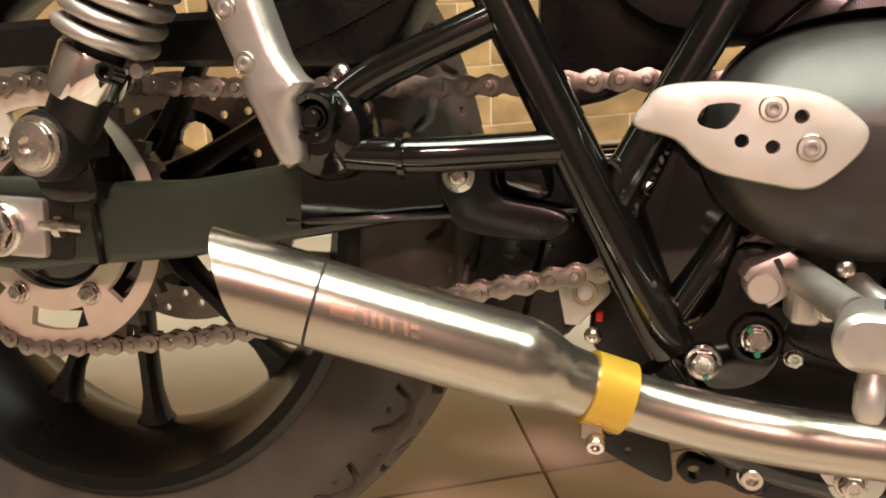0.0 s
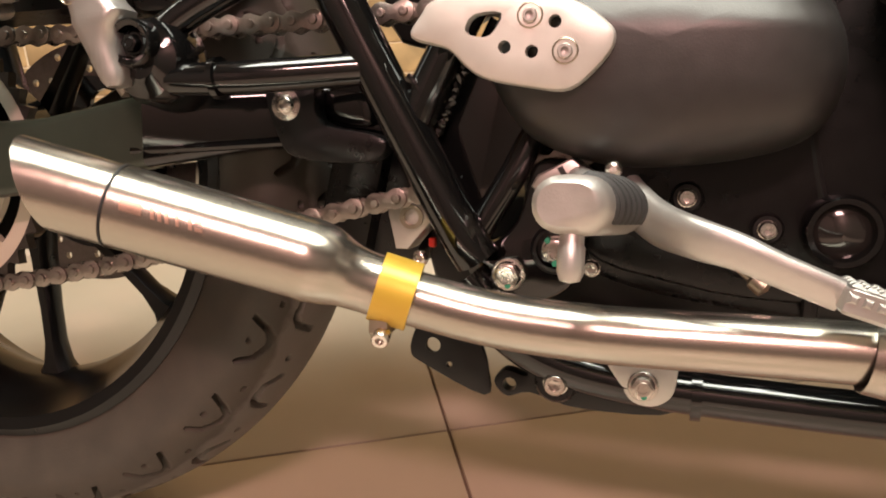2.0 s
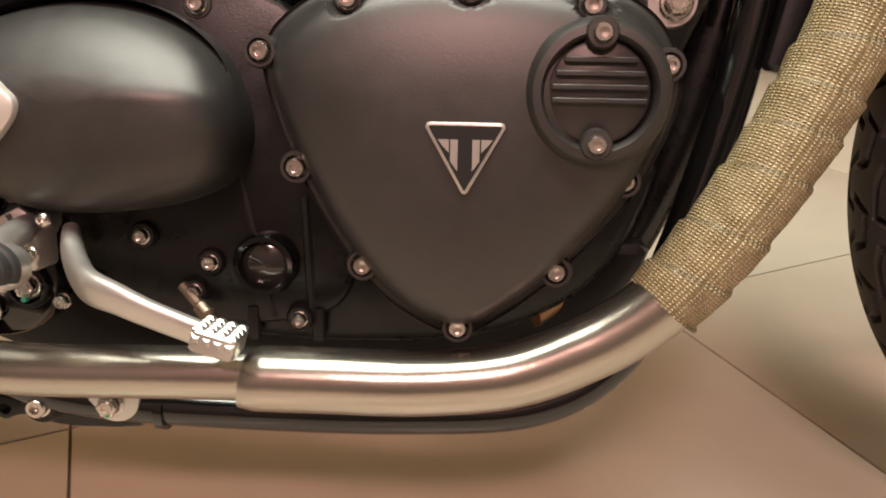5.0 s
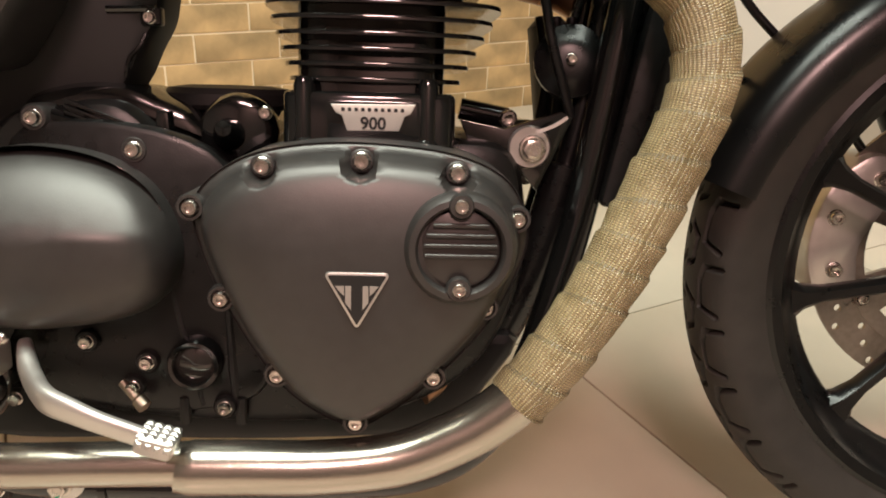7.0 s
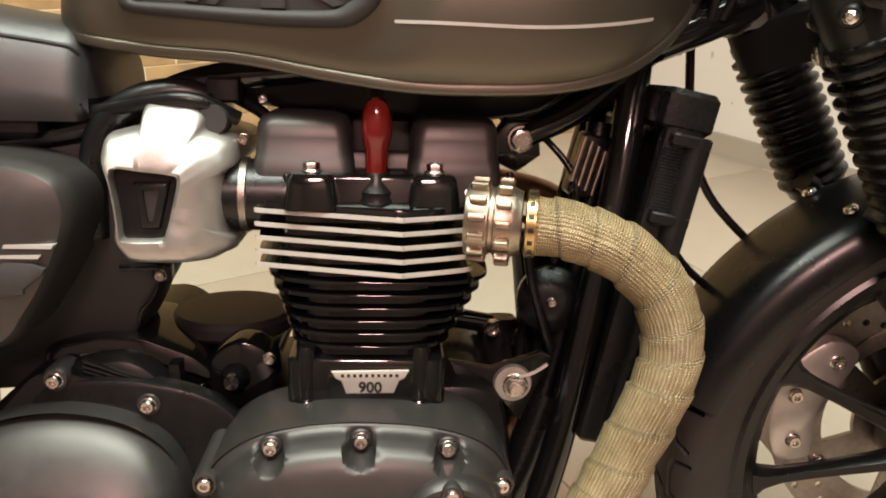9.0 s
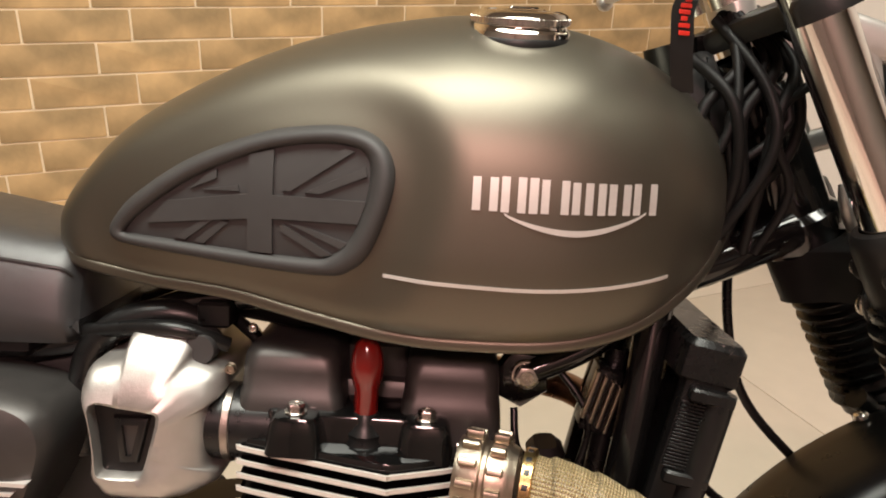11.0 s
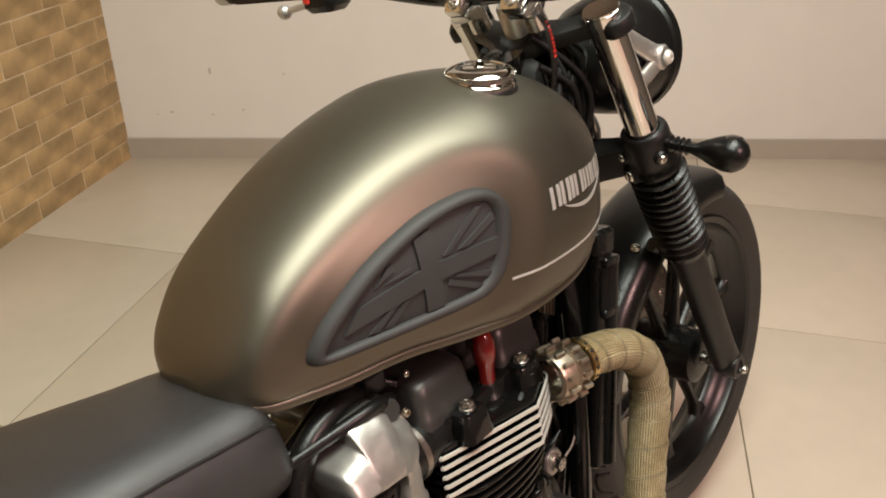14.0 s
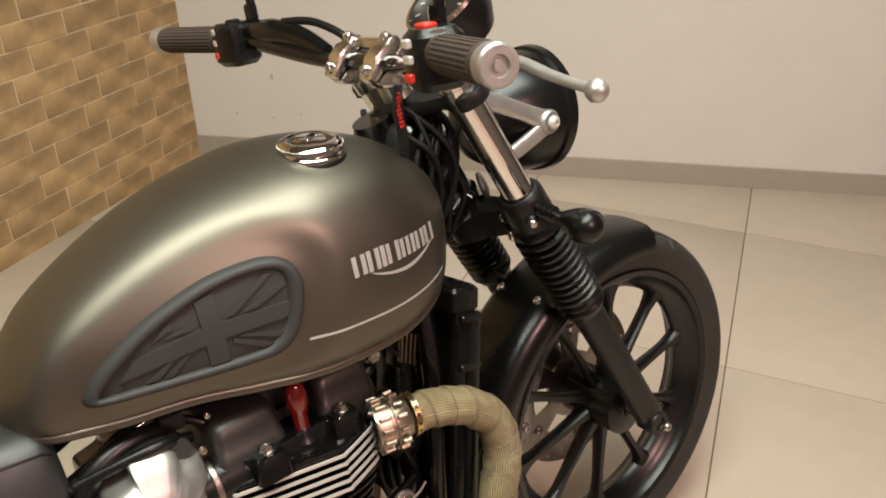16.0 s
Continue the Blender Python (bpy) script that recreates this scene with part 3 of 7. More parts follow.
ax = np.array(axis.normalized())
side_v = np.cross(ax, (0, 0, 1))
side_v /= np.linalg.norm(side_v)
top_v = np.cross(side_v, ax)
start = np.array((0.260, -0.2265, 0.3165))
end = np.array((0.396, -0.188, 0.2790))


def muffler_rows(r, slant, s0, s1, n=40, steps=10):
    """Rings from the slash cut at s0 (slanted) to s1, along the muffler's axis."""
    a = np.arange(n) * 2 * math.pi / n
    ring = r * (np.cos(a)[:, None] * side_v + np.sin(a)[:, None] * top_v)
    back = ring @ top_v
    rows = []
    for q in np.linspace(0, 1, steps):
        shift = s0 - slant * back * (1 - q) + (s1 - s0) * q
        rows.append(start + ax * shift[:, None] * 1.0 + ring)
    return np.array(rows)


outer = muffler_rows(prof_r, 0.62, -0.012, 0.1405)
inner = muffler_rows(prof_r - 0.0022, 0.62, -0.012, 0.135)
g.grid(np.concatenate([inner[::-1], outer])[:, ::-1])
muffler = part("muffler", g, "steel", bike, "brushed stainless slash-cut muffler", 50)
g = Geo()
g.grid(muffler_rows(prof_r + 0.0005, 0.0, 0.0335, 0.0350, steps=3)[:, ::-1])
part("weld_seam", g, "dark", muffler, "thin dark joint round the muffler tip")
# inside baffle
g = Geo()
g.grid(muffler_rows(prof_r - 0.003, 0.0, 0.06, 0.062, steps=2)[:, ::-1], caps=True)
part("baffle", g, "dark", muffler)
# etched mark: plain slanted bars on the muffler's outer face
for i, (s, w, hgt) in enumerate(((0.045, 0.0125, 0.0012), (0.045, 0.0125, 0.0034), (0.046, 0.0115, 0.0056), (0.0625, 0.0022, 0.0034), (0.0665, 0.0022, 0.0034), (0.0705, 0.0022, 0.0034), (0.0765, 0.0018, 0.0034), (0.0835, 0.0022, 0.0034), (0.087, 0.0045, 0.0012), (0.087, 0.0045, 0.0056))):
    tall = 0.0011 if i in (0, 1, 2, 8, 9) else 0.0034
    rows = []
    for e in (-1, 1):
        row = []
        for k in np.linspace(-1, 1, 5):
            hh = 0.006 + (hgt - 0.0034) + k * tall
            ang = hh / prof_r
            out = -side_v if side_v[1] > 0 else side_v
            row.append(start + ax * (s + w / 2 * (e + 1) - hh * 0.35) + (prof_r + 0.0005) * (math.cos(ang) * out + math.sin(ang) * top_v))
        rows.append(row)
    part("etched_bar", Geo().grid(rows, loop_v=False), "etch", muffler)

g = Geo()
neck = spline([(0.385, -0.1911, 0.2820), (0.400, -0.1868, 0.2777), (0.412, -0.1825, 0.2725), (0.425, -0.178, 0.2672), (0.445, -0.172, 0.2605)], 6)
g.sweep(neck, [0.0238, 0.0244, 0.0225, 0.0190, 0.0180, 0.0180], 36)
part("muffler_neck", g, "steel", bike, "stepped brushed steel neck of the muffler")
pipe_pts = [(0.436, -0.174, 0.2635), (0.460, -0.168, 0.2555), (0.504, -0.165, 0.2475), (0.561, -0.165, 0.2445), (0.632, -0.165, 0.2455), (0.705, -0.165, 0.2465)]
part("exhaust_pipe", Geo().sweep(spline(pipe_pts, 10), 0.0162, 36), "steel", bike, "brushed stainless lower exhaust pipe")
band = part("clamp_band", Geo().sweep(spline([(0.4325, -0.1755, 0.2645), (0.443, -0.1725, 0.2612), (0.4535, -0.170, 0.258)], 4), 0.0203, 40), "gold", bike, "yellow band clamp round the exhaust joint")
cb = Vector((0.437, -0.178, 0.2425))
part("clamp_lug", Geo().box(cb, (0.012, 0.016, 0.010), 0.002), "bronze", band)
part("clamp_bolt", Geo().lathe([(0.001, 0), (0.0050, 0), (0.0050, 0.008), (0.0044, 0.0088), (0.0026, 0.0088), (0.0024, 0.006), (0.0001, 0.006)], along(cb + Vector((0.002, -0.004, -0.004)), (0.1, -1, -0.35)), 20), "zinc", band)

shield_pts = [(0.693, -0.167, 0.2445), (0.740, -0.167, 0.2445), (0.795, -0.167, 0.245), (0.850, -0.167, 0.252), (0.893, -0.167, 0.270), (0.920, -0.167, 0.287), (0.944, -0.167, 0.308)]
sp = spline(shield_pts, 10)
g = Geo()
rows = []
tan = np.gradient(sp, axis=0)
tan /= np.linalg.norm(tan, axis=1, keepdims=True)
angs = np.radians(np.linspace(-38, 218, 34))
for i, (q, t) in enumerate(zip(sp, tan)):
    up_v = np.cross((0, 1, 0), t) * -1
    up_v = np.array((-t[2], 0, t[0]))
    rr = 0.0198 if i > 2 else 0.0198 - 0.002 * (2 - i) / 2
    lean = 0.35 if i == 0 else 0.0
    row = []
    for a in angs:
        o = math.sin(a) * np.array((0, -1, 0)) + math.cos(a) * up_v
        row.append(q + rr * o - t * (0.006 * (1 - math.cos(a)) / 2 if i < 3 else 0) * (3 - i) / 3)
    rows.append(row)
rows = np.array(rows)
inner = rows - (rows - sp[:, None, :]) * 0.06
g.grid(rows, loop_v=False)
g.grid(inner[:, ::-1], loop_v=False)
for a_, b_ in ((rows[0], inner[0]), (inner[-1], rows[-1])):
    g.grid([a_, b_], loop_v=False)
shield = part("heat_shield", g, "steel", bike, "brushed steel heat shield over the pipe bend", 50)
for q in ((0.755, -0.162, 0.2275), (0.900, -0.160, 0.254)):
    bolt(shield, q, 0.005, (0.1, -0.3, -1), "socket")

# wrapped header: overlapping turns of woven tape
head_pts = [(0.935, -0.165, 0.297), (0.958, -0.165, 0.326), (0.985, -0.162, 0.366), (1.012, -0.157, 0.415), (1.034, -0.153, 0.463), (1.053, -0.151, 0.508), (1.058, -0.150, 0.545), (1.046, -0.149, 0.583), (1.016, -0.145, 0.612), (0.982, -0.137, 0.626), (0.950, -0.128, 0.630)]
hp = spline(head_pts, 34)
seg = np.linalg.norm(np.diff(hp, axis=0), axis=1)
length = np.concatenate([[0], np.cumsum(seg)])
tan = np.gradient(hp, axis=0)
tan /= np.linalg.norm(tan, axis=1, keepdims=True)
nv = 64
rows, uvs, turns = [], [], []
side = np.array((0.0, -1.0, 0.0))
rng = np.random.RandomState(4)
for q, t, s in zip(hp, tan, length):
    side = side - t * (side @ t)
    side /= np.linalg.norm(side)
    top = np.cross(side, t)
    row, uvr, tr = [], [], []
    for j in range(nv + 1):
        a = 2 * math.pi * j / nv
        turn = s / 0.030 + j / nv * 1.0 + 0.16 * math.sin(s * 47) + 0.05 * math.sin(s * 130)
        saw = turn % 1.0
        tr.append((turn, 0.0))
        lip = 0.0024 * (saw if saw < 0.9 else (1 - saw) / 0.1)
        wob = 0.0006 * noise.noise(Vector((s * 60, math.cos(a) * 2, math.sin(a) * 2)))
        r = 0.0222 + lip + wob + 0.0012 * math.sin(s * 9)
        row.append(q + r * (math.cos(a) * side + math.sin(a) * top))
        uvr.append((s * 10 + 0.004 * 10 * j / nv, a * 0.022 * 10))
    rows.append(row)
    uvs.append(uvr)
    turns.append(tr)
me = bpy.data.meshes.new("exhaust_wrap")
R2, U2 = np.array(rows), np.array(uvs)
nu, nw = R2.shape[:2]
faces = [(i * nw + j, (i + 1) * nw + j, (i + 1) * nw + j + 1, i * nw + j + 1) for i in range(nu - 1) for j in range(nw - 1)]
me.from_pydata([tuple(p) for p in R2.reshape(-1, 3)], [], faces)
uvl = me.uv_layers.new(name="UVMap")
flat = U2.reshape(-1, 2)
uvl.data.foreach_set("uv", flat[[v for f in faces for v in f]].ravel())
tul = me.uv_layers.new(name="turn")
tul.data.foreach_set("uv", np.array(turns).reshape(-1, 2)[[v for f in faces for v in f]].ravel())
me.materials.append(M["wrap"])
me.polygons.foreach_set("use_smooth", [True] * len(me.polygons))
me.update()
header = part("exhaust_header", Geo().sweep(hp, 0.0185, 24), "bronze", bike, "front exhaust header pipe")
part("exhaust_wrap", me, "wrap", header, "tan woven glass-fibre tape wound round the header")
tube2 = spline([(0.93, 0.11, 0.63), (1.03, 0.12, 0.60), (1.04, 0.12, 0.50), (0.985, 0.08, 0.37), (0.940, 0.02, 0.310), (0.905, -0.030, 0.283), (0.865, -0.060, 0.262)], 8)
part("far_header", Geo().sweep(tube2, 0.015, 24), "copper", bike, "heat-tinted far header pipe crossing below the engine")
# finned collar at the exhaust port
port = along((0.903, -0.118, 0.632), (1, -0.22, -0.03))
g = Geo()
g.lathe([(0.02, -0.004), (0.0265, -0.004), (0.0275, -0.001), (0.0275, 0.013), (0.0255, 0.0145), (0.0255, 0.017), (0.0275, 0.0185), (0.0272, 0.031), (0.0255, 0.034), (0.024, 0.038), (0.019, 0.038)], port, 40)
collar = part("exhaust_collar", g, "bronze", bike, "heat-tinted finned exhaust port collar")
for i in range(26):
    a = (i // 2) * 2 * math.pi / 13 + (0.12 if i % 2 else 0.0)
    m = port @ Matrix.Rotation(a, 4, "Z") @ Matrix.Translation((0.0295 + 0.0012 * (i % 2), 0, (0.0055, 0.025)[i % 2]))
    part("collar_fin", Geo().box((0, 0, 0), (0.0070, 0.0056, (0.0135, 0.0115)[i % 2]), 0.0018, m), "bronze", collar)
part("hose_clamp", Geo().lathe([(0.0225, 0), (0.0258, 0.001), (0.0258, 0.008), (0.0225, 0.009)], port @ Matrix.Translation((0, 0, 0.041)), 40), "brass", collar, "slotted brass-coloured hose clamp")
for i in range(16):
    part("clamp_slot", Geo().box((0, 0, 0), (0.001, 0.0040, 0.0040), 0.0003, port @ Matrix.Rotation(i * math.pi / 8, 4, "Z") @ Matrix.Translation((0.0257, 0, 0.0455))), "ink", collar)
part("collar_stud", Geo().lathe([(0.003, 0), (0.003, 0.03), (0.0055, 0.03), (0.0055, 0.04), (0.0001, 0.04)], along((0.897, -0.118, 0.652), (1, -0.1, 0)), 12), "zinc", collar)

# ---- engine ----
case_out = spline([(0.50, 0.31), (0.545, 0.265), (0.63, 0.247), (0.74, 0.240), (0.84, 0.250), (0.91, 0.290), (0.945, 0.36), (0.948, 0.43), (0.925, 0.478), (0.84, 0.478), (0.765, 0.472), (0.738, 0.446), (0.688, 0.442), (0.662, 0.478), (0.62, 0.505), (0.545, 0.48), (0.505, 0.41)], 5, True)
g = Geo()
g.plate(case_out, -0.13, 0.088, 0.012)
crankcase = part("crankcase", g, "semi", bike, "black painted engine crankcase")
g = Geo()
g.plate(spline([(0.53, 0.30), (0.60, 0.262), (0.70, 0.258), (0.745, 0.29), (0.735, 0.40), (0.70, 0.47), (0.60, 0.49), (0.545, 0.46)], 5, True), 0.08, 0.096, 0.006)
part("inner_cover", g, "semi", crankcase)
for (x, z), (x2, z2), w in (((0.668, 0.36), (0.690, 0.262), 0.004), ((0.712, 0.345), (0.716, 0.262), 0.005), ((0.72, 0.268), (0.72, 0.246), 0.006), ((0.675, 0.268), (0.675, 0.246), 0.006)):
    g = Geo().sweep([(x, -0.0935, z), ((x + x2) / 2, -0.0945, (z + z2) / 2), (x2, -0.0935, z2)], w * 0.8, 8)
    part("rib", g, "matt", crankcase)
for q in ((0.602, 0.317), (0.648, 0.300), (0.708, 0.262), (0.636, 0.279)):
    part("boss", Geo().lathe([(0.0095, 0.08), (0.0095, 0.099), (0.008, 0.101), (0.0001, 0.101)], SIDE @ Matrix.Translation((*q, 0)), 18), "matt", crankcase)
    bolt(crankcase, (q[0], -0.101, q[1]), 0.0052)
part("hose_fitting", Geo().lathe([(0.004, 0), (0.004, 0.018), (0.006, 0.02), (0.006, 0.028), (0.0001, 0.03)], along((0.628, -0.1, 0.283), (0.6, -0.3, -0.5)), 12), "bronze", crankcase)
part("sump", Geo().plate(spline([(0.43, 0.25), (0.50, 0.215), (0.62, 0.212), (0.76, 0.212), (0.88, 0.222), (0.925, 0.262), (0.945, 0.315), (0.80, 0.30), (0.60, 0.31), (0.45, 0.31)], 4, True), -0.08, 0.06, 0.01), "matt", crankcase)
# oil sight glass
m = SIDE @ Matrix.Translation((0.687, 0.301, 0))
g = Geo().lathe([(0.0215, 0.09), (0.0215, 0.108), (0.0195, 0.112), (0.0165, 0.112), (0.015, 0.106)], m, 32)
glass = part("sight_glass", g, "gloss", crankcase, "round black oil sight window")
part("lens", Geo().lathe([(0.015, 0.106), (0.010, 0.1085), (0.0001, 0.1095)], m, 24), "amber", glass)

# round side cover over the front sprocket
out = spline([(0.484, 0.400), (0.490, 0.374), (0.515, 0.348), (0.563, 0.335), (0.625, 0.340), (0.664, 0.354), (0.679, 0.382), (0.675, 0.415), (0.657, 0.445), (0.622, 0.465), (0.570, 0.471), (0.518, 0.458), (0.492, 0.432)], 6, True)
g = Geo()
lay = [(1.0, 0.085), (1.0, 0.118), (0.985, 0.127), (0.955, 0.135), (0.91, 0.1425), (0.85, 0.148), (0.75, 0.1525), (0.6, 0.156), (0.45, 0.158), (0.3, 0.159), (0.15, 0.1595), (0.02, 0.16)]
g.dome(out, lay, centre=(0.582, 0.402))
g.v = [(x, y + max(0, z - 0.412 + 0.03 * (x - 0.6)) * 0.55 if y < -0.122 else y, z) for x, y, z in g.v]
side_cover = part("sprocket_cover", g, "satin", bike, "satin black rounded sprocket cover", 30)
g = Geo()
g.plate(spline([(0.49, 0.42), (0.535, 0.478), (0.565, 0.497), (0.60, 0.492), (0.650, 0.478), (0.682, 0.436), (0.692, 0.39), (0.66, 0.36), (0.55, 0.36)], 5, True), 0.05, 0.094, 0.008)
part("cover_flange", g, "gloss", side_cover)
block = part("upper_case", Geo().plate(spline([(0.55, 0.500), (0.585, 0.515), (0.627, 0.5165), (0.652, 0.508), (0.680, 0.495), (0.692, 0.470), (0.62, 0.462), (0.56, 0.465)], 4, True), -0.03, 0.066, 0.010), "gloss", side_cover)
part("step", Geo().plate([(0.586, 0.488), (0.5935, 0.501), (0.649, 0.4805), (0.645, 0.466)], 0.05, 0.088, 0.004), "gloss", side_cover)
part("lug", Geo().plate([(0.6575, 0.4965), (0.6665, 0.4965), (0.669, 0.468), (0.656, 0.472)], 0.04, 0.080, 0.002), "gloss", side_cover)
for k in range(3):
    a, b = np.array((0.5925, 0.4952 + 0.0042 * k)), np.array((0.6445, 0.4762 + 0.0042 * k))
    n_ = np.array((0.34, 0.94)) * 0.0012
    part("rib", Geo().plate([a - n_, b - n_, b + n_, a + n_], 0.084, 0.0905, 0.0006), "gloss", side_cover)
for q in ((0.573, 0.490), (0.645, 0.468)):
    part("boss", Geo().lathe([(0.011, 0.07), (0.011, 0.094), (0.009, 0.097), (0.0001, 0.097)], SIDE @ Matrix.Translation((*q, 0)), 18), "satin", side_cover)
    bolt(side_cover, (q[0], -0.097, q[1]), 0.0058)

# silver heel guard plate with slot, holes and screws
out = spline([(0.447, 0.405), (0.452, 0.417), (0.462, 0.426), (0.497, 0.4285), (0.535, 0.424), (0.555, 0.412), (0.560, 0.403), (0.554, 0.391), (0.537, 0.3765), (0.515, 0.3775), (0.491, 0.382), (0.480, 0.388), (0.468, 0.3985)], 5, True)
slot = spline([(0.4785, 0.4085), (0.4835, 0.4165), (0.499, 0.417), (0.493, 0.4055), (0.484, 0.405)], 3, True)
g = Geo().plate(out, 0.156, 0.1645, 0.003, [slot, circle(0.0036, 12, (0.528, 0.412)), circle(0.0036, 12, (0.501, 0.399)), circle(0.0036, 12, (0.516, 0.3965))])
heel = part("heel_guard", g, "plate", bike, "silver heel guard plate with slot and holes")
for q in ((0.5145, 0.4155), (0.534, 0.3965)):
    part("screw_recess", Geo().lathe([(0.0072, 0.1645), (0.0066, 0.1650), (0.0056, 0.1640), (0.0001, 0.1636)], SIDE @ Matrix.Translation((q[0], q[1], 0)), 20), "bronze", heel)
    bolt(heel, (q[0], -0.1625, q[1]), 0.0042, style="socket", mat="alu")

# clutch cover
out = spline([(0.704, 0.440), (0.729, 0.466), (0.767, 0.479), (0.82, 0.483), (0.882, 0.477), (0.921, 0.460), (0.938, 0.429), (0.934, 0.397), (0.912, 0.353), (0.874, 0.310), (0.842, 0.284), (0.817, 0.273), (0.788, 0.284), (0.760, 0.308), (0.730, 0.354), (0.709, 0.402)], 14, True)
g = Geo()
prof = spline([(1.0, 0.08), (1.0, 0.152), (0.985, 0.158), (0.955, 0.161), (0.93, 0.165), (0.905, 0.173), (0.875, 0.180), (0.83, 0.1855), (0.75, 0.190), (0.6, 0.194), (0.4, 0.197), (0.2, 0.1982), (0.03, 0.1985)], 9)
g.dome(out, [tuple(p) for p in prof], centre=(0.822, 0.390))
POCKETS = ((0.753, 0.465), (0.820, 0.470), (0.886, 0.463))


def dished(v):
    """The cover is scooped out round the three upper bolts."""
    x, y, z = v
    for px, pz in POCKETS:
        dz = z - pz
        d = math.hypot(x - px, dz * (0.55 if dz > 0 else 1.0))
        q = min(1.0, max(0.0, (0.0125 - d) / 0.0045))
        y = max(y, y + (min(0.0, y + 0.160) * -1) * q * q * (3 - 2 * q)) if y < -0.160 else y
    return (x, y, z)


g.v = [dished(v) for v in g.v]
clutch = part("clutch_cover", g, "satin", bike, "satin black triangular clutch cover", 40)
for x, z in POCKETS:
    part("bolt_seat", Geo().lathe([(0.0085, 0.150), (0.0085, 0.1625), (0.0075, 0.1635), (0.0001, 0.1635)], SIDE @ Matrix.Translation((x, z, 0)), 18), "satin", clutch)
    bolt(clutch, (x, -0.1635, z), 0.0058)
for x, z in ((0.723, 0.372), (0.761, 0.316), (0.817, 0.280), (0.929, 0.432), (0.909, 0.368), (0.873, 0.315), (0.704, 0.436)):
    part("boss", Geo().lathe([(0.0100, 0.09), (0.0098, 0.164), (0.0088, 0.1675), (0.0070, 0.1675), (0.0066, 0.164), (0.0001, 0.164)], SIDE @ Matrix.Translation((x, z, 0)), 20), "satin", clutch)
    bolt(clutch, (x, -0.1645, z), 0.0056)
# filler cap in its ring
m = SIDE @ Matrix.Translation((0.887, 0.4165, 0))
part("filler_ring", Geo().lathe([(0.0385, 0.165), (0.0385, 0.193), (0.0370, 0.198), (0.0340, 0.2015), (0.0300, 0.202), (0.0285, 0.200), (0.0272, 0.193)], m, 48), "satin", clutch)
capo = part("filler_cap", Geo().lathe([(0.0272, 0.190), (0.0262, 0.1965), (0.0245, 0.1975), (0.0001, 0.1975)], m, 40), "satin", clutch, "ribbed round oil filler cap")
for i in range(4):
    z = 0.4125 + i * 0.0068
    w = 2 * math.sqrt(0.0255**2 - (z - 0.4165) ** 2)
    part("rib", Geo().box((0.887, -0.1990, z), (w - 0.002, 0.004, 0.0026), 0.0008), "satin", capo)
for z in (0.446, 0.3905):
    part("ear", Geo().lathe([(0.0085, 0.17), (0.0085, 0.2015), (0.0075, 0.2035), (0.0001, 0.2035)], SIDE @ Matrix.Translation((0.8865, z, 0)), 18), "satin", clutch)
    bolt(clutch, (0.8865, -0.2015, z), 0.0050)
# triangular emblem: silver rim, black field, plain silver bars
EMB = 0.8194
tri = [(EMB - 0.0208, 0.3974), (EMB - 0.0205, 0.3989), (EMB - 0.0196, 0.4000), (EMB - 0.0178, 0.4004), (EMB + 0.0178, 0.4004), (EMB + 0.0196, 0.4000), (EMB + 0.0205, 0.3989), (EMB + 0.0208, 0.3974), (EMB + 0.0019, 0.3642), (EMB + 0.0010, 0.3631), (EMB - 0.0010, 0.3631), (EMB - 0.0019, 0.3642)]
emb = part("emblem", Geo().plate(tri, 0.192, 0.2000, 0.0006), "alu", clutch, "silver-rimmed triangular emblem with a black field")
part("emblem_field", Geo().plate(inset(ccw(tri), 0.0018), 0.196, 0.2004, 0.0), "ink", emb, "black enamel field")
for s in (-1, 1):
    c = EMB
    for bar in ([(0.0038, 0.3752), (0.0076, 0.3802), (0.0076, 0.3915), (0.0038, 0.3915)], [(0.0084, 0.3915), (0.0142, 0.3915), (0.0116, 0.3880), (0.0084, 0.3848)]):
        part("emblem_bar", Geo().plate([(c + s * u, v) for u, v in bar], 0.199, 0.2008), "alu", emb)

# barrel and fins
def fin_loop(xc, hw, hy):
    half = [(-hw, 0), (-hw * 0.99, -hy * 0.55), (-hw * 0.90, -hy * 0.80), (-hw * 0.62, -hy * 0.95), (0, -hy), (hw * 0.62, -hy * 0.95), (hw * 0.90, -hy * 0.80), (hw * 0.99, -hy * 0.55), (hw, 0)]
    loop = half + [(x, -y) for x, y in half[-2:0:-1]]
    return spline([(xc + x, y) for x, y in loop], 3, True)


barrel = part("cylinder_barrel", Geo().plate(rounded(0.112, 0.215, 0.025, 5, (0.823, 0)), 0.45, 0.60, 0.004, m=FLAT), "gloss", bike, "gloss black cylinder barrel")
part("barrel_base", Geo().plate(rounded(0.128, 0.236, 0.012, 4, (0.823, 0)), 0.470, 0.516, 0.004, m=FLAT), "gloss", barrel)
for i, z in enumerate((0.525, 0.536, 0.547, 0.558, 0.569, 0.580)):
    grow = 0.006 * i
    part("fin", Geo().plate(fin_loop(0.826 + 0.2 * grow, 0.068 + 0.8 * grow, 0.117 + 0.2 * grow), z - 0.0017, z + 0.0017, 0.0010, m=FLAT), "gloss", barrel)
for x in (0.775, 0.866):
    part("stud_column", Geo().lathe([(0.0085, 0.47), (0.0080, 0.520), (0.0060, 0.526), (0.0001, 0.526)], Matrix.Translation((x, -0.112, 0)), 16), "gloss", barrel)
    part("stud_foot", Geo().lathe([(0.013, 0.468), (0.012, 0.476), (0.0085, 0.482)], Matrix.Translation((x, -0.112, 0)), 16), "gloss", barrel)
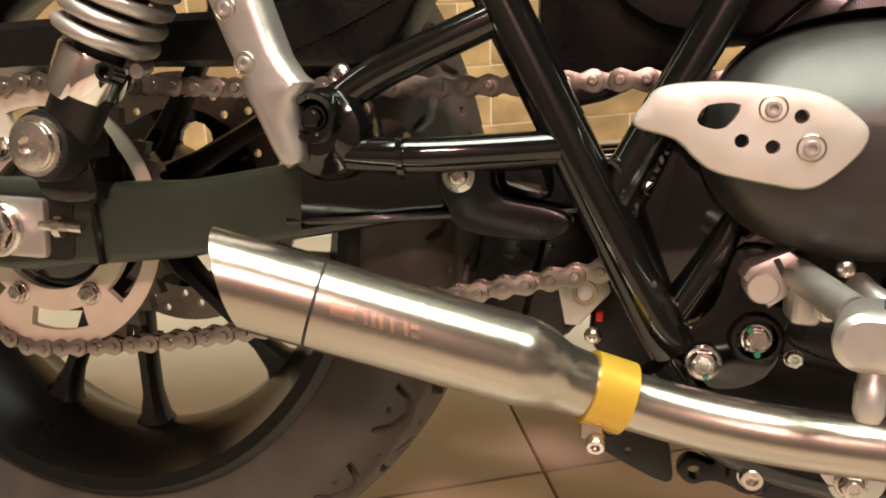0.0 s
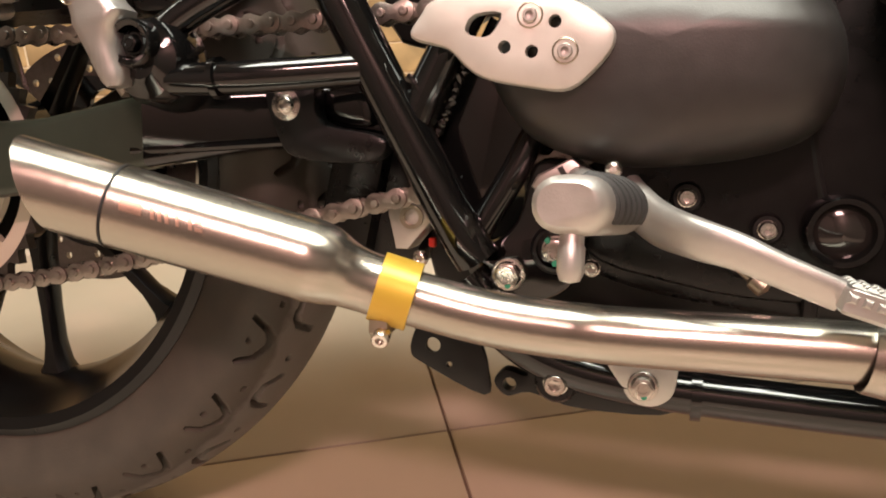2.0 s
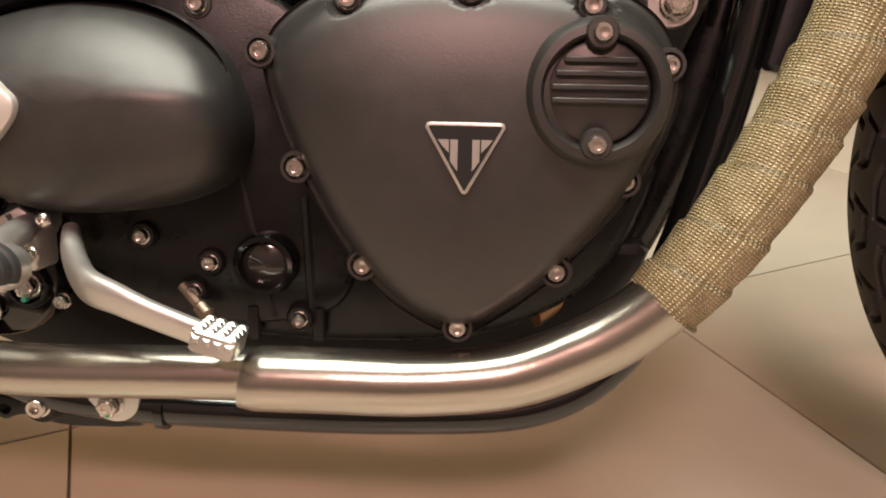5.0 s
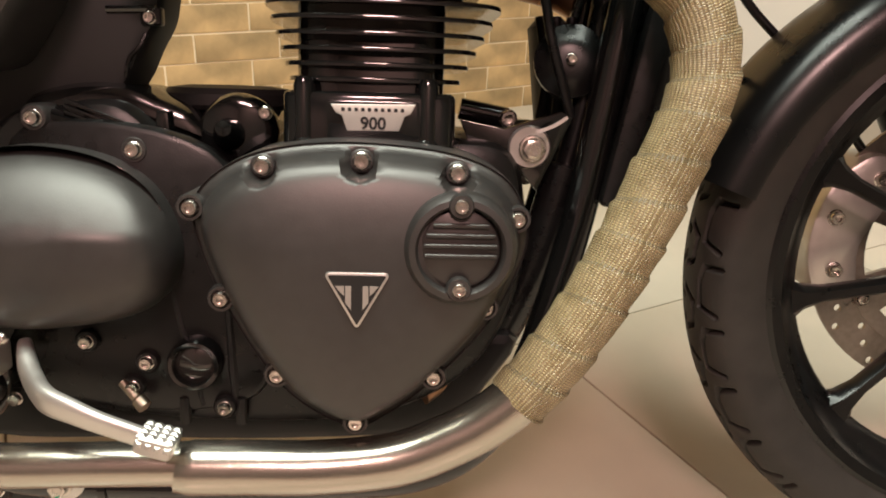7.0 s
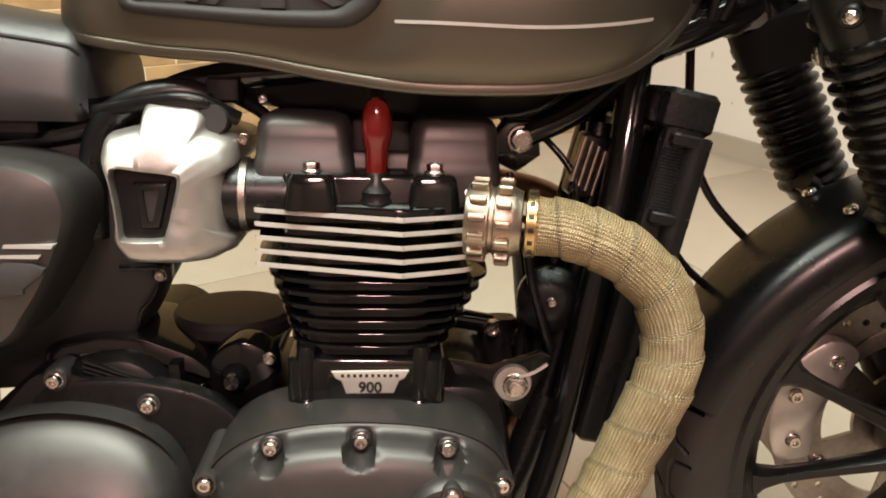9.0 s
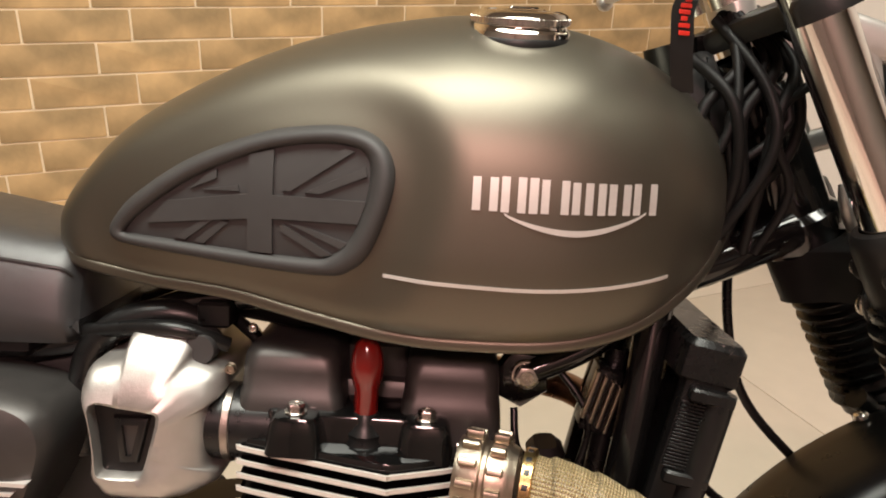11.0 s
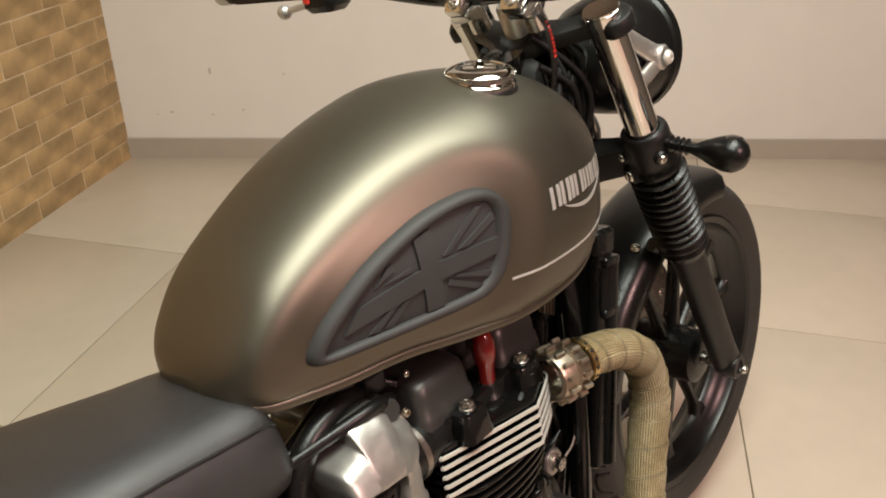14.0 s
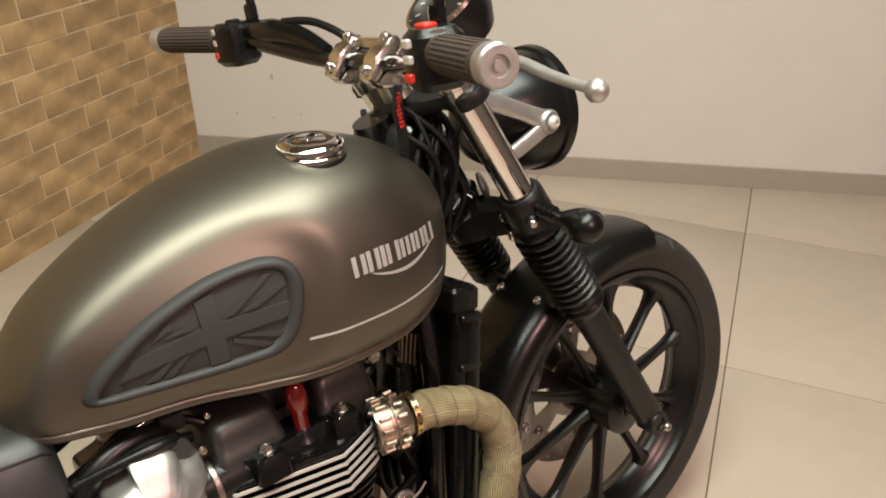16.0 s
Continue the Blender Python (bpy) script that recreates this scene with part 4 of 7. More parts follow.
# small maker's badge with the engine size
bo = [(0.795, 0.507), (0.857, 0.508), (0.8535, 0.501), (0.849, 0.499), (0.845, 0.4885), (0.807, 0.488), (0.803, 0.499), (0.7985, 0.501)]
part("badge_mount", Geo().plate(rounded(0.070, 0.030, 0.004, 3, (0.826, 0.496)), 0.10, 0.1185, 0.002), "gloss", barrel)
badge = part("badge", Geo().plate(bo, 0.1175, 0.1205, 0.0006), "plate", barrel, "silver engine size badge")
for i in range(10):
    part("badge_bar", Geo().plate(rounded(0.0026, 0.0026, 0.0004, 1, (0.804 + 0.0048 * i, 0.5035)), 0.120, 0.1208), "ink", badge)
txt = bpy.data.curves.new("badge_number", "FONT")
txt.body, txt.size, txt.align_x, txt.extrude, txt.offset = "900", 0.0125, "CENTER", 0.0003, 0.0003
tob = new("badge_number", txt)
txt.materials.append(M["ink"])
dg = bpy.context.evaluated_depsgraph_get()
tme = bpy.data.meshes.new_from_object(tob.evaluated_get(dg))
bpy.data.objects.remove(tob)
num = new("badge_number", tme)
num.parent = badge
num.matrix_basis = Matrix.Translation((0.826, -0.1209, 0.4895)) @ Matrix.Rotation(radians(90), 4, "X")

# cylinder head: machined fins
head_fin = [(0.737, -0.085), (0.739, -0.102), (0.745, -0.106), (0.842, -0.134), (0.853, -0.1345), (0.897, -0.117), (0.905, -0.108), (0.906, -0.085)]
fin_full = head_fin + [(x, -y) for x, y in head_fin[::-1]]
head = part("cylinder_head", Geo().plate(rounded(0.140, 0.205, 0.02, 4, (0.822, 0)), 0.585, 0.662, 0.004, m=FLAT), "gloss", bike, "black cylinder head with machined bright fin edges")
for i in range(5):
    z = 0.5905 + i * 0.0107
    f = part("head_fin", Geo().plate(fin_full, z - 0.0013, z + 0.0013, 0.0, m=FLAT), "gloss", head)
    edge = []
    for e, (x, y) in enumerate(head_fin[1:7]):
        edge.append((x, y, z))
    edge = spline(edge, 4)
    part("fin_edge", Geo().sweep(edge, 1.0, section=np.array([(-0.0012, -0.0016), (0.0010, -0.0016), (0.0010, 0.0016), (-0.0012, 0.0016)])), "fin", f, "bright machined fin edge")
deck = [(0.741, -0.088), (0.743, -0.101), (0.842, -0.130), (0.853, -0.1305), (0.896, -0.114), (0.902, -0.105), (0.903, -0.088)]
part("head_deck", Geo().plate(deck + [(x, -y) for x, y in deck[::-1]], 0.632, 0.6405, 0.002, m=FLAT), "gloss", head)
for x, y in ((0.780, -0.106), (0.874, -0.104), (0.780, 0.106), (0.874, 0.104)):
    base = rounded(0.040, 0.030, 0.008, 4, (x, y))
    g = Geo().dome(base, [(1.04, 0.636), (1.0, 0.642), (0.93, 0.652), (0.85, 0.660), (0.74, 0.6635), (0.55, 0.6645), (0.02, 0.6645)], m=FLAT)
    part("head_boss", g, "gloss", head)
    bolt(head, (x, y, 0.6640), 0.0082, (0, 0, 1), "hex", "zinc", "head_bolt")
# cam cover: two rounded humps on lower skirts
cam_cover = part("cam_cover", Geo().plate(rounded(0.180, 0.120, 0.02, 4, (0.83, 0)), 0.636, 0.676, 0.008, m=FLAT), "satin", bike, "satin black cam cover with two humps")


def hump_loop(x0, x1, y, z, r):
    return [(px, py if py < 0 else py * 0.6, z) for px, py in rounded(x1 - x0, 2 * y, r, 6, ((x0 + x1) / 2, 0))]


for x0, x1 in ((0.7335, 0.8105), (0.8545, 0.9275)):
    rows = [hump_loop(x0 + a, x1 - a, y, z, r) for z, a, y, r in ((0.634, -0.003, 0.096, 0.010), (0.660, -0.001, 0.0945, 0.010), (0.6715, 0.0, 0.0935, 0.011), (0.6735, 0.0010, 0.0920, 0.011), (0.688, 0.0015, 0.0910, 0.012), (0.698, 0.0025, 0.0890, 0.013), (0.7035, 0.0055, 0.085, 0.014), (0.7065, 0.0110, 0.078, 0.013), (0.7075, 0.0180, 0.068, 0.010))]
    part("hump", Geo().grid(rows, caps=True), "satin", cam_cover, sharp=50)
part("plug_well", Geo().box((0.8325, 0.0, 0.683), (0.050, 0.10, 0.040), 0.006), "satin", cam_cover)
# spark plug cap
m = along((0.829, -0.092, 0.640), (0.0, -0.05, 1))
plug = part("plug_cap", Geo().lathe([(0.0082, 0.022), (0.0086, 0.025), (0.0088, 0.042), (0.0105, 0.047), (0.0117, 0.053), (0.0119, 0.060), (0.0111, 0.068), (0.0085, 0.076), (0.005, 0.0805), (0.0001, 0.082)], m, 24), "red", bike, "glossy dark red spark plug cap")
part("plug_lead", Geo().sweep(spline([(0.829, -0.094, 0.716), (0.829, -0.090, 0.726), (0.832, -0.07, 0.738), (0.84, -0.03, 0.745)], 5), 0.0055, 14), "plastic", plug, "black ignition lead")
part("plug_seal", Geo().lathe([(0.0168, -0.004), (0.0165, 0.002), (0.0148, 0.005), (0.0154, 0.009), (0.0135, 0.012), (0.0108, 0.017), (0.0096, 0.022), (0.0082, 0.024)], m, 24), "plastic", plug, "black rubber seal")

# throttle body cover, cast aluminium shell with a dark window
def resample(loop, n=120, start=(0.60, 0.78)):
    loop = np.roll(loop, -int(np.argmin(np.linalg.norm(loop - np.array(start), axis=1))), 0)
    q = np.concatenate([loop, loop[:1]])
    s = np.concatenate([[0], np.cumsum(np.linalg.norm(np.diff(q, axis=0), axis=1))])
    return np.stack([np.interp(np.linspace(0, s[-1], n, endpoint=False), s, q[:, k]) for k in (0, 1)], 1)


def pin_match(outer, inner):
    """Points of the inner loop paired with those of the outer one by their direction from the inner centre."""
    c = inner.mean(0)
    d = outer - c
    res = []
    seg = np.concatenate([inner, inner[:1]])
    for v in d:
        best, hit = 1e9, c
        for k in range(len(inner)):
            p, q = seg[k] - c, seg[k + 1] - c
            e = q - p
            den = v[0] * e[1] - v[1] * e[0]
            if abs(den) < 1e-12:
                continue
            t = (p[0] * e[1] - p[1] * e[0]) / den
            u = (p[0] * v[1] - p[1] * v[0]) / den
            if t > 0 and -1e-6 <= u <= 1.000001 and t < best:
                best, hit = t, c + v * t
        res.append(hit)
    return np.array(res)


out = ccw(spline([(0.6255, 0.681), (0.628, 0.689), (0.640, 0.6925), (0.6535, 0.697), (0.6528, 0.7105), (0.6595, 0.7148), (0.678, 0.7142), (0.6955, 0.7126), (0.7005, 0.706), (0.6995, 0.694), (0.712, 0.690), (0.7215, 0.685), (0.7220, 0.671), (0.7195, 0.6655), (0.7135, 0.660), (0.7135, 0.640), (0.7140, 0.615), (0.7205, 0.6095), (0.7195, 0.6005), (0.7105, 0.5965), (0.700, 0.5925), (0.670, 0.5915), (0.645, 0.5925), (0.6385, 0.599), (0.6335, 0.609), (0.6345, 0.625), (0.6320, 0.651), (0.6285, 0.6635), (0.6255, 0.672)], 4, True))
win = ccw(spline([(0.6345, 0.6635), (0.655, 0.663), (0.678, 0.6605), (0.6820, 0.656), (0.6775, 0.636), (0.6715, 0.6155), (0.666, 0.611), (0.645, 0.6105), (0.6385, 0.6120), (0.6375, 0.626), (0.6360, 0.642)], 3, True))
out = resample(out, 150)
inn = pin_match(out, win)
g = Geo()
rows = []
for t, h in ((-0.0, -0.02), (0.0, 0.04), (0.0, 0.100), (0.025, 0.107), (0.07, 0.112), (0.15, 0.1150), (0.30, 0.1172), (0.6, 0.1185), (0.92, 0.1185), (1.0, 0.1165), (1.02, 0.104)):
    row = []
    for p, q in zip(out, inn):
        x, z = p + (q - p) * t
        y = -h + (max(0.0, x - 0.685) * 0.45 + max(0.0, z - 0.662) ** 1.2 * 1.0 if h > 0.03 else 0)
        row.append((x, y, z))
    rows.append(row)
g.grid(rows)
tcover = part("throttle_cover", g, "castalu", bike, "cast aluminium throttle body cover", 50)
part("window_panel", Geo().plate(inset(win, -0.001), 0.06, 0.1065, 0.0), "plastic", tcover, "black recessed window panel")
w2 = [(0.648, 0.654), (0.675, 0.655), (0.666, 0.619), (0.652, 0.618)]
part("window_frame", Geo().plate(w2, 0.1, 0.111, 0.003, [inset(ccw(w2), 0.006)]), "plastic", tcover)
part("window_pad", Geo().plate(inset(ccw(w2), 0.004), 0.1, 0.108, 0.0), "satin", tcover)
part("cover_lip", Geo().sweep([(0.653, -0.082, 0.694), (0.677, -0.083, 0.6945), (0.701, -0.080, 0.694)], 0.003, 8), "alu", tcover)
part("air_hose", Geo().sweep(spline([(0.598, -0.055, 0.60), (0.602, -0.06, 0.655), (0.613, -0.062, 0.690), (0.640, -0.062, 0.712), (0.675, -0.06, 0.719), (0.700, -0.055, 0.712)], 6), 0.0115, 18), "plastic", bike, "black rubber hose curving over the throttle body")
part("cover_clamp", Geo().lathe([(0.029, 0), (0.0302, 0.001), (0.0302, 0.006), (0.029, 0.007)], along((0.722, -0.072, 0.640), (1, 0, 0)), 32), "chain", tcover)
part("inlet_rubber", Geo().sweep(spline([(0.70, -0.072, 0.640), (0.73, -0.072, 0.640), (0.76, -0.072, 0.640)], 4), 0.029, 28), "plastic", bike, "black rubber inlet stub")

# starter motor and hoses behind the barrel
starter = part("starter_motor", Geo().sweep(spline([(0.714, -0.045, 0.475), (0.716, 0.0, 0.477), (0.720, 0.10, 0.48)], 3), 0.024, 32), "gloss", bike, "gloss black starter motor behind the barrel")
g = Geo().plate(spline([(0.684, 0.475), (0.690, 0.498), (0.712, 0.512), (0.737, 0.503), (0.745, 0.478), (0.735, 0.452), (0.71, 0.445), (0.692, 0.455)], 5, True), 0.03, 0.066, 0.008)
part("end_cap", g, "gloss", starter)
part("tensioner", Geo().lathe([(0.0001, 0.030), (0.006, 0.028), (0.0085, 0.020), (0.010, 0.008), (0.013, 0.0), (0.013, -0.01)], along((0.710, -0.066, 0.480), (0.05, -1, 0.2)), 24), "gloss", starter)
for q in ((0.739, 0.497), (0.688, 0.452), (0.679, 0.4525)):
    bolt(starter, (q[0], -0.068, q[1]), 0.0048)
part("breather_cover", Geo().lathe([(0.0001, 0.000), (0.054, 0.000), (0.0575, 0.004), (0.0575, 0.013), (0.053, 0.018), (0.035, 0.0205), (0.0001, 0.021)], Matrix.Translation((0.694, 0.020, 0.497)), 48), "dark", bike, "flat round gloss black breather cover behind the engine")
airbox = part("airbox", Geo().plate(spline([(0.40, 0.67), (0.60, 0.68), (0.652, 0.668), (0.660, 0.62), (0.656, 0.573), (0.643, 0.546), (0.629, 0.518), (0.60, 0.485), (0.50, 0.46), (0.42, 0.50)], 4, True), 0.0, 0.055, 0.010), "dark", bike, "black plastic airbox and battery case")
part("airbox_clip", Geo().box((0.650, -0.052, 0.569), (0.016, 0.012, 0.014), 0.002), "plastic", airbox)
bolt(airbox, (0.6495, -0.0585, 0.5675), 0.0045)
part("case_ledge", Geo().sweep([(0.616, -0.056, 0.573), (0.654, -0.056, 0.5745)], 0.003, 8), "gloss", airbox)
part("case_ledge", Geo().sweep(spline([(0.645, -0.054, 0.556), (0.640, -0.057, 0.545), (0.632, -0.057, 0.536), (0.628, -0.054, 0.522)], 3), 0.0018, 8), "plastic", airbox)
# side panel with a silver stripe
out = spline([(0.36, 0.655), (0.45, 0.675), (0.54, 0.675), (0.595, 0.664), (0.6105, 0.640), (0.600, 0.600), (0.575, 0.555), (0.545, 0.525), (0.46, 0.525), (0.38, 0.56)], 6, True)
g = Geo().dome(out, [(1, 0.06), (1, 0.112), (0.97, 0.124), (0.92, 0.130), (0.8, 0.134), (0.5, 0.137), (0.05, 0.138)])
panel = part("side_panel", g, "satin", bike, "satin black side panel with silver pinstripes", 30)
for z0, z1, x1 in ((0.6085, 0.6115, 0.596), (0.6010, 0.6035, 0.586)):
    part("pinstripe", Geo().plate([(0.46, z0), (x1, z0), (x1 + 0.002, z1), (0.46, z1)], 0.12, 0.1365), "silver", panel)
inner_panel = spline([(0.45, 0.596), (0.582, 0.597), (0.574, 0.578), (0.56, 0.572), (0.45, 0.570)], 4, True)
part("panel_insert", Geo().plate(inner_panel, 0.12, 0.1362, 0.001), "pad", panel)
# ---- frame ----
def tube(name, pts, r, mat="gloss", parent=None, label="", k=8, n=16):
    return part(name, Geo().sweep(spline(pts, k) if len(pts) > 2 else np.array([np.array(pts[0]) + (np.array(pts[1]) - np.array(pts[0])) * t for t in np.linspace(0, 1, 4)]), r, n), mat, parent or bike, label)


main_tube = tube("frame_tube", [(0.296, -0.130, 0.60), (0.3955, -0.131, 0.4233), (0.4400, -0.127, 0.343), (0.468, -0.122, 0.292), (0.478, -0.118, 0.275)], 0.0145, label="gloss black steel frame tube")
brace = tube("frame_tube", [(0.435, -0.125, 0.352), (0.445, -0.125, 0.378), (0.468, -0.122, 0.425), (0.520, -0.11, 0.53), (0.55, -0.10, 0.60)], 0.012, label="gloss black frame brace tube")
tube("frame_tube", [(0.472, -0.115, 0.283), (0.498, -0.108, 0.330), (0.512, -0.10, 0.365)], 0.009, label="thin gloss black frame strut")
gus = part("gusset", Geo().plate([(0.445, 0.352), (0.480, 0.425), (0.515, 0.400), (0.508, 0.345), (0.478, 0.290), (0.468, 0.292)], 0.104, 0.109, 0.0015), "gloss", bike, "gloss black welded gusset plate")
for a, b in (((0.449, 0.352), (0.470, 0.404)), ((0.447, 0.345), (0.473, 0.298))):
    pts = [(a[0] + (b[0] - a[0]) * t + 0.001 * math.sin(t * 70), -0.116 - 0.001 * math.cos(t * 55), a[1] + (b[1] - a[1]) * t) for t in np.linspace(0, 1, 40)]
    part("weld_bead", Geo().sweep(pts, [0.003 + 0.0008 * (i % 2) for i in range(40)], 8), "gloss", gus)
for x, z, r in ((0.432, 0.372, 0.003),):
    part("weld_bead", Geo().sweep([(x + 0.012 * math.cos(t), -0.134, z + 0.014 * math.sin(t)) for t in np.linspace(-0.6, 1.3, 20)], r, 8), "gloss", gus)
part("splash_panel", Geo().plate(spline([(0.395, 0.42), (0.46, 0.44), (0.52, 0.50), (0.53, 0.58), (0.40, 0.60), (0.375, 0.50)], 4, True), 0.01, 0.035, 0.006), "plastic", bike, "black inner splash panel behind the frame tubes")
# loop for the passenger footrest
tube("frame_tube", [(0.275, -0.157, 0.383), (0.330, -0.156, 0.384), (0.405, -0.134, 0.391)], 0.0105, label="gloss black footrest loop tube")
tube("tube_collar", [(0.318, -0.1565, 0.3835), (0.322, -0.1565, 0.3838)], 0.0135)
tube("frame_tube", [(0.262, -0.152, 0.402), (0.300, -0.147, 0.430), (0.362, -0.134, 0.462)], 0.0105, label="gloss black footrest loop tube")
node = part("footrest_socket", Geo().lathe([(0.001, 0.172), (0.012, 0.172), (0.014, 0.170), (0.0235, 0.166), (0.0275, 0.158), (0.0280, 0.138), (0.022, 0.128)], SIDE @ Matrix.Translation((0.2725, 0.394, 0)), 28), "gloss", bike, "gloss black footrest socket on the frame")
part("socket_collar", Geo().lathe([(0.0105, 0.170), (0.0105, 0.178), (0.0135, 0.1795), (0.0150, 0.177), (0.0155, 0.168)], SIDE @ Matrix.Translation((0.2715, 0.4035, 0)), 28), "gloss", node)
bolt(node, (0.2715, -0.172, 0.4035), 0.0075, mat="gloss", style="hex")
rows = []
for x, z, w, y in ((0.201, 0.530, 0.0150, 0.172), (0.213, 0.500, 0.0160, 0.172), (0.2255, 0.468, 0.0165, 0.172), (0.2323, 0.4524, 0.0162, 0.172), (0.2395, 0.4369, 0.0155, 0.172), (0.2462, 0.4265, 0.0165, 0.1725), (0.2505, 0.4210, 0.0186, 0.173), (0.2502, 0.4165, 0.0176, 0.1735), (0.2490, 0.412, 0.0144, 0.173), (0.2518, 0.3994, 0.0109, 0.172), (0.2567, 0.3868, 0.0099, 0.171), (0.2588, 0.3805, 0.0078, 0.170), (0.2598, 0.3773, 0.0050, 0.169)):
    nrm = np.array((1.0, 0.12))
    sec = rounded(2 * w, 0.026, min(0.009, w * 0.9), 4)
    rows.append([(x + u * nrm[0], -y + v, z + u * nrm[1]) for u, v in sec])
fpeg = part("passenger_footrest", Geo().grid(np.array(rows)[:, ::-1], caps=True), "alu", bike, "folded cast aluminium passenger footrest")
for x, z in ((0.2225, 0.4617), (0.2342, 0.4322)):
    part("screw_recess", Geo().lathe([(0.0068, 0.1850), (0.0062, 0.1856), (0.0052, 0.1846), (0.0001, 0.1842)], SIDE @ Matrix.Translation((x, z, 0)), 20), "bronze", fpeg)
    bolt(fpeg, (x, -0.1825, z), 0.0042, style="socket", mat="alu")
part("hinge_spring", Geo().lathe([(0.006, -0.012), (0.010, -0.010), (0.010, 0.010), (0.006, 0.012)], along((0.246, -0.150, 0.386), (0.5, 0.2, -0.8)), 18), "chain", fpeg)
# cradle and down tubes on both sides
for s in (1, -1):
    tube("frame_tube", [(0.47, -0.115 * s, 0.262), (0.505, -0.112 * s, 0.222), (0.56, -0.108 * s, 0.203), (0.66, -0.106 * s, 0.197), (0.78, -0.105 * s, 0.197), (0.87, -0.104 * s, 0.206), (0.925, -0.098 * s, 0.240), (0.958, -0.09 * s, 0.305), (0.989, -0.082 * s, 0.410), (1.006, -0.078 * s, 0.506), (1.032, -0.066 * s, 0.660), (1.052, -0.03 * s, 0.79)], 0.0135, label="gloss black frame cradle and down tube")
    tube("frame_tube", [(0.44, -0.05 * s, 0.655), (0.56, -0.05 * s, 0.680), (0.62, -0.05 * s, 0.698), (0.69, -0.05 * s, 0.728), (0.80, -0.045 * s, 0.745), (1.05, -0.035 * s, 0.80)], 0.0115, label="gloss black frame top rail")
    tube("frame_tube", [(0.950, -0.06 * s, 0.690), (1.00, -0.055 * s, 0.715), (1.07, -0.035 * s, 0.770)], 0.010, label="gloss black head brace tube")
tube("frame_tube", [(1.075, 0, 0.77), (1.095, 0, 0.83), (1.065, 0, 0.90), (1.05, 0, 0.945)], 0.026, label="black steering head tube")
part("frame_spine", Geo().plate(spline([(0.70, 0.716), (0.72, 0.745), (0.85, 0.775), (1.06, 0.83), (1.07, 0.79), (1.0, 0.735), (0.95, 0.705), (0.83, 0.70)], 4, True), -0.04, 0.04, 0.008), "matt", bike, "black frame spine under the tank")
# front engine bracket with its bolts
fb = part("engine_bracket", Geo().plate([(0.893, 0.497), (0.905, 0.470), (0.945, 0.455), (0.958, 0.440), (0.985, 0.500), (0.975, 0.505), (0.930, 0.490)], 0.066, 0.071, 0.001), "gloss", bike, "black front engine mounting bracket")
part("bracket_boss", Geo().lathe([(0.0175, 0.06), (0.0175, 0.072), (0.016, 0.0745), (0.0001, 0.0745)], SIDE @ Matrix.Translation((0.950, 0.476, 0)), 26), "alu", fb)
bolt(fb, (0.952, -0.0745, 0.475), 0.0112, style="hex")
part("engine_stay", Geo().sweep([(0.90, 0.03, 0.503), (0.944, 0.03, 0.495)], 0.010, 14), "gloss", fb)
bolt(fb, (0.944, 0.019, 0.495), 0.0078)
ub = part("upper_bracket", Geo().plate([(0.915, 0.675), (0.935, 0.705), (0.962, 0.703), (0.965, 0.675), (0.945, 0.660)], 0.045, 0.062, 0.003), "gloss", bike, "black upper engine mounting bracket")
bolt(ub, (0.947, -0.062, 0.6885), 0.0118, style="hex")
# radiator standing behind the front wheel
rm = Matrix.Translation((1.048, 0, 0.570)) @ Matrix.Rotation(radians(-11), 4, "Y").inverted()
radiator = part("radiator", Geo().box((0, 0, 0), (0.026, 0.17, 0.27), 0.004, rm), "plastic", bike, "black radiator behind the front wheel")
for s in (-1, 1):
    part("radiator_tank", Geo().box((0, 0, 0), (0.034, 0.018, 0.285), 0.006, rm @ Matrix.Translation((0, 0.09 * s, 0))), "plastic", radiator)
part("radiator_top", Geo().box((0, 0, 0), (0.046, 0.20, 0.034), 0.008, rm @ Matrix.Translation((0.0, 0, 0.148))), "plastic", radiator)
for i in range(20):
    part("cooling_rib", Geo().box((0, 0, 0), (0.030, 0.004, 0.0012), 0.0003, rm @ Matrix.Translation((0, -0.1000, 0.118 - 0.0026 * i))), "plastic", radiator)
part("radiator_pipe", Geo().sweep([tuple(rm @ Vector((0.012, -0.096, z))) for z in (0.13, 0.07, 0.0, -0.07, -0.14)], 0.0115, 18), "plastic", radiator)
for z in (0.062, 0.126):
    part("pipe_clip", Geo().box((0, 0, 0), (0.034, 0.010, 0.010), 0.003, rm @ Matrix.Translation((0.004, -0.102, z))), "plastic", radiator)
for s, x in ((0.6, 1.025), (1.0, 1.043)):
    tube("radiator_hose", [(x, -0.03 * s, 0.70), (x - 0.01, -0.05 * s, 0.60), (x - 0.03, -0.055 * s, 0.48), (x - 0.06, -0.05 * s, 0.36)], 0.011, "plastic", label="black rubber radiator hose")
tube("coolant_pipe", [(0.90, -0.02, 0.265), (0.935, -0.03, 0.30), (0.962, -0.045, 0.37), (0.985, -0.05, 0.46)], 0.017, "plastic", label="black coolant hose ahead of the engine")
# horn and wiring between engine and down tube
horn = part("horn", Geo().lathe([(0.0001, 0.012), (0.012, 0.013), (0.02, 0.010), (0.026, 0.006), (0.030, 0.004), (0.030, -0.008), (0.02, -0.014), (0.0001, -0.016)], along((0.985, -0.045, 0.545), (-0.15, -1, 0.1)), 28), "plastic", bike, "black disc horn")
bolt(horn, (0.983, -0.060, 0.5465), 0.004)
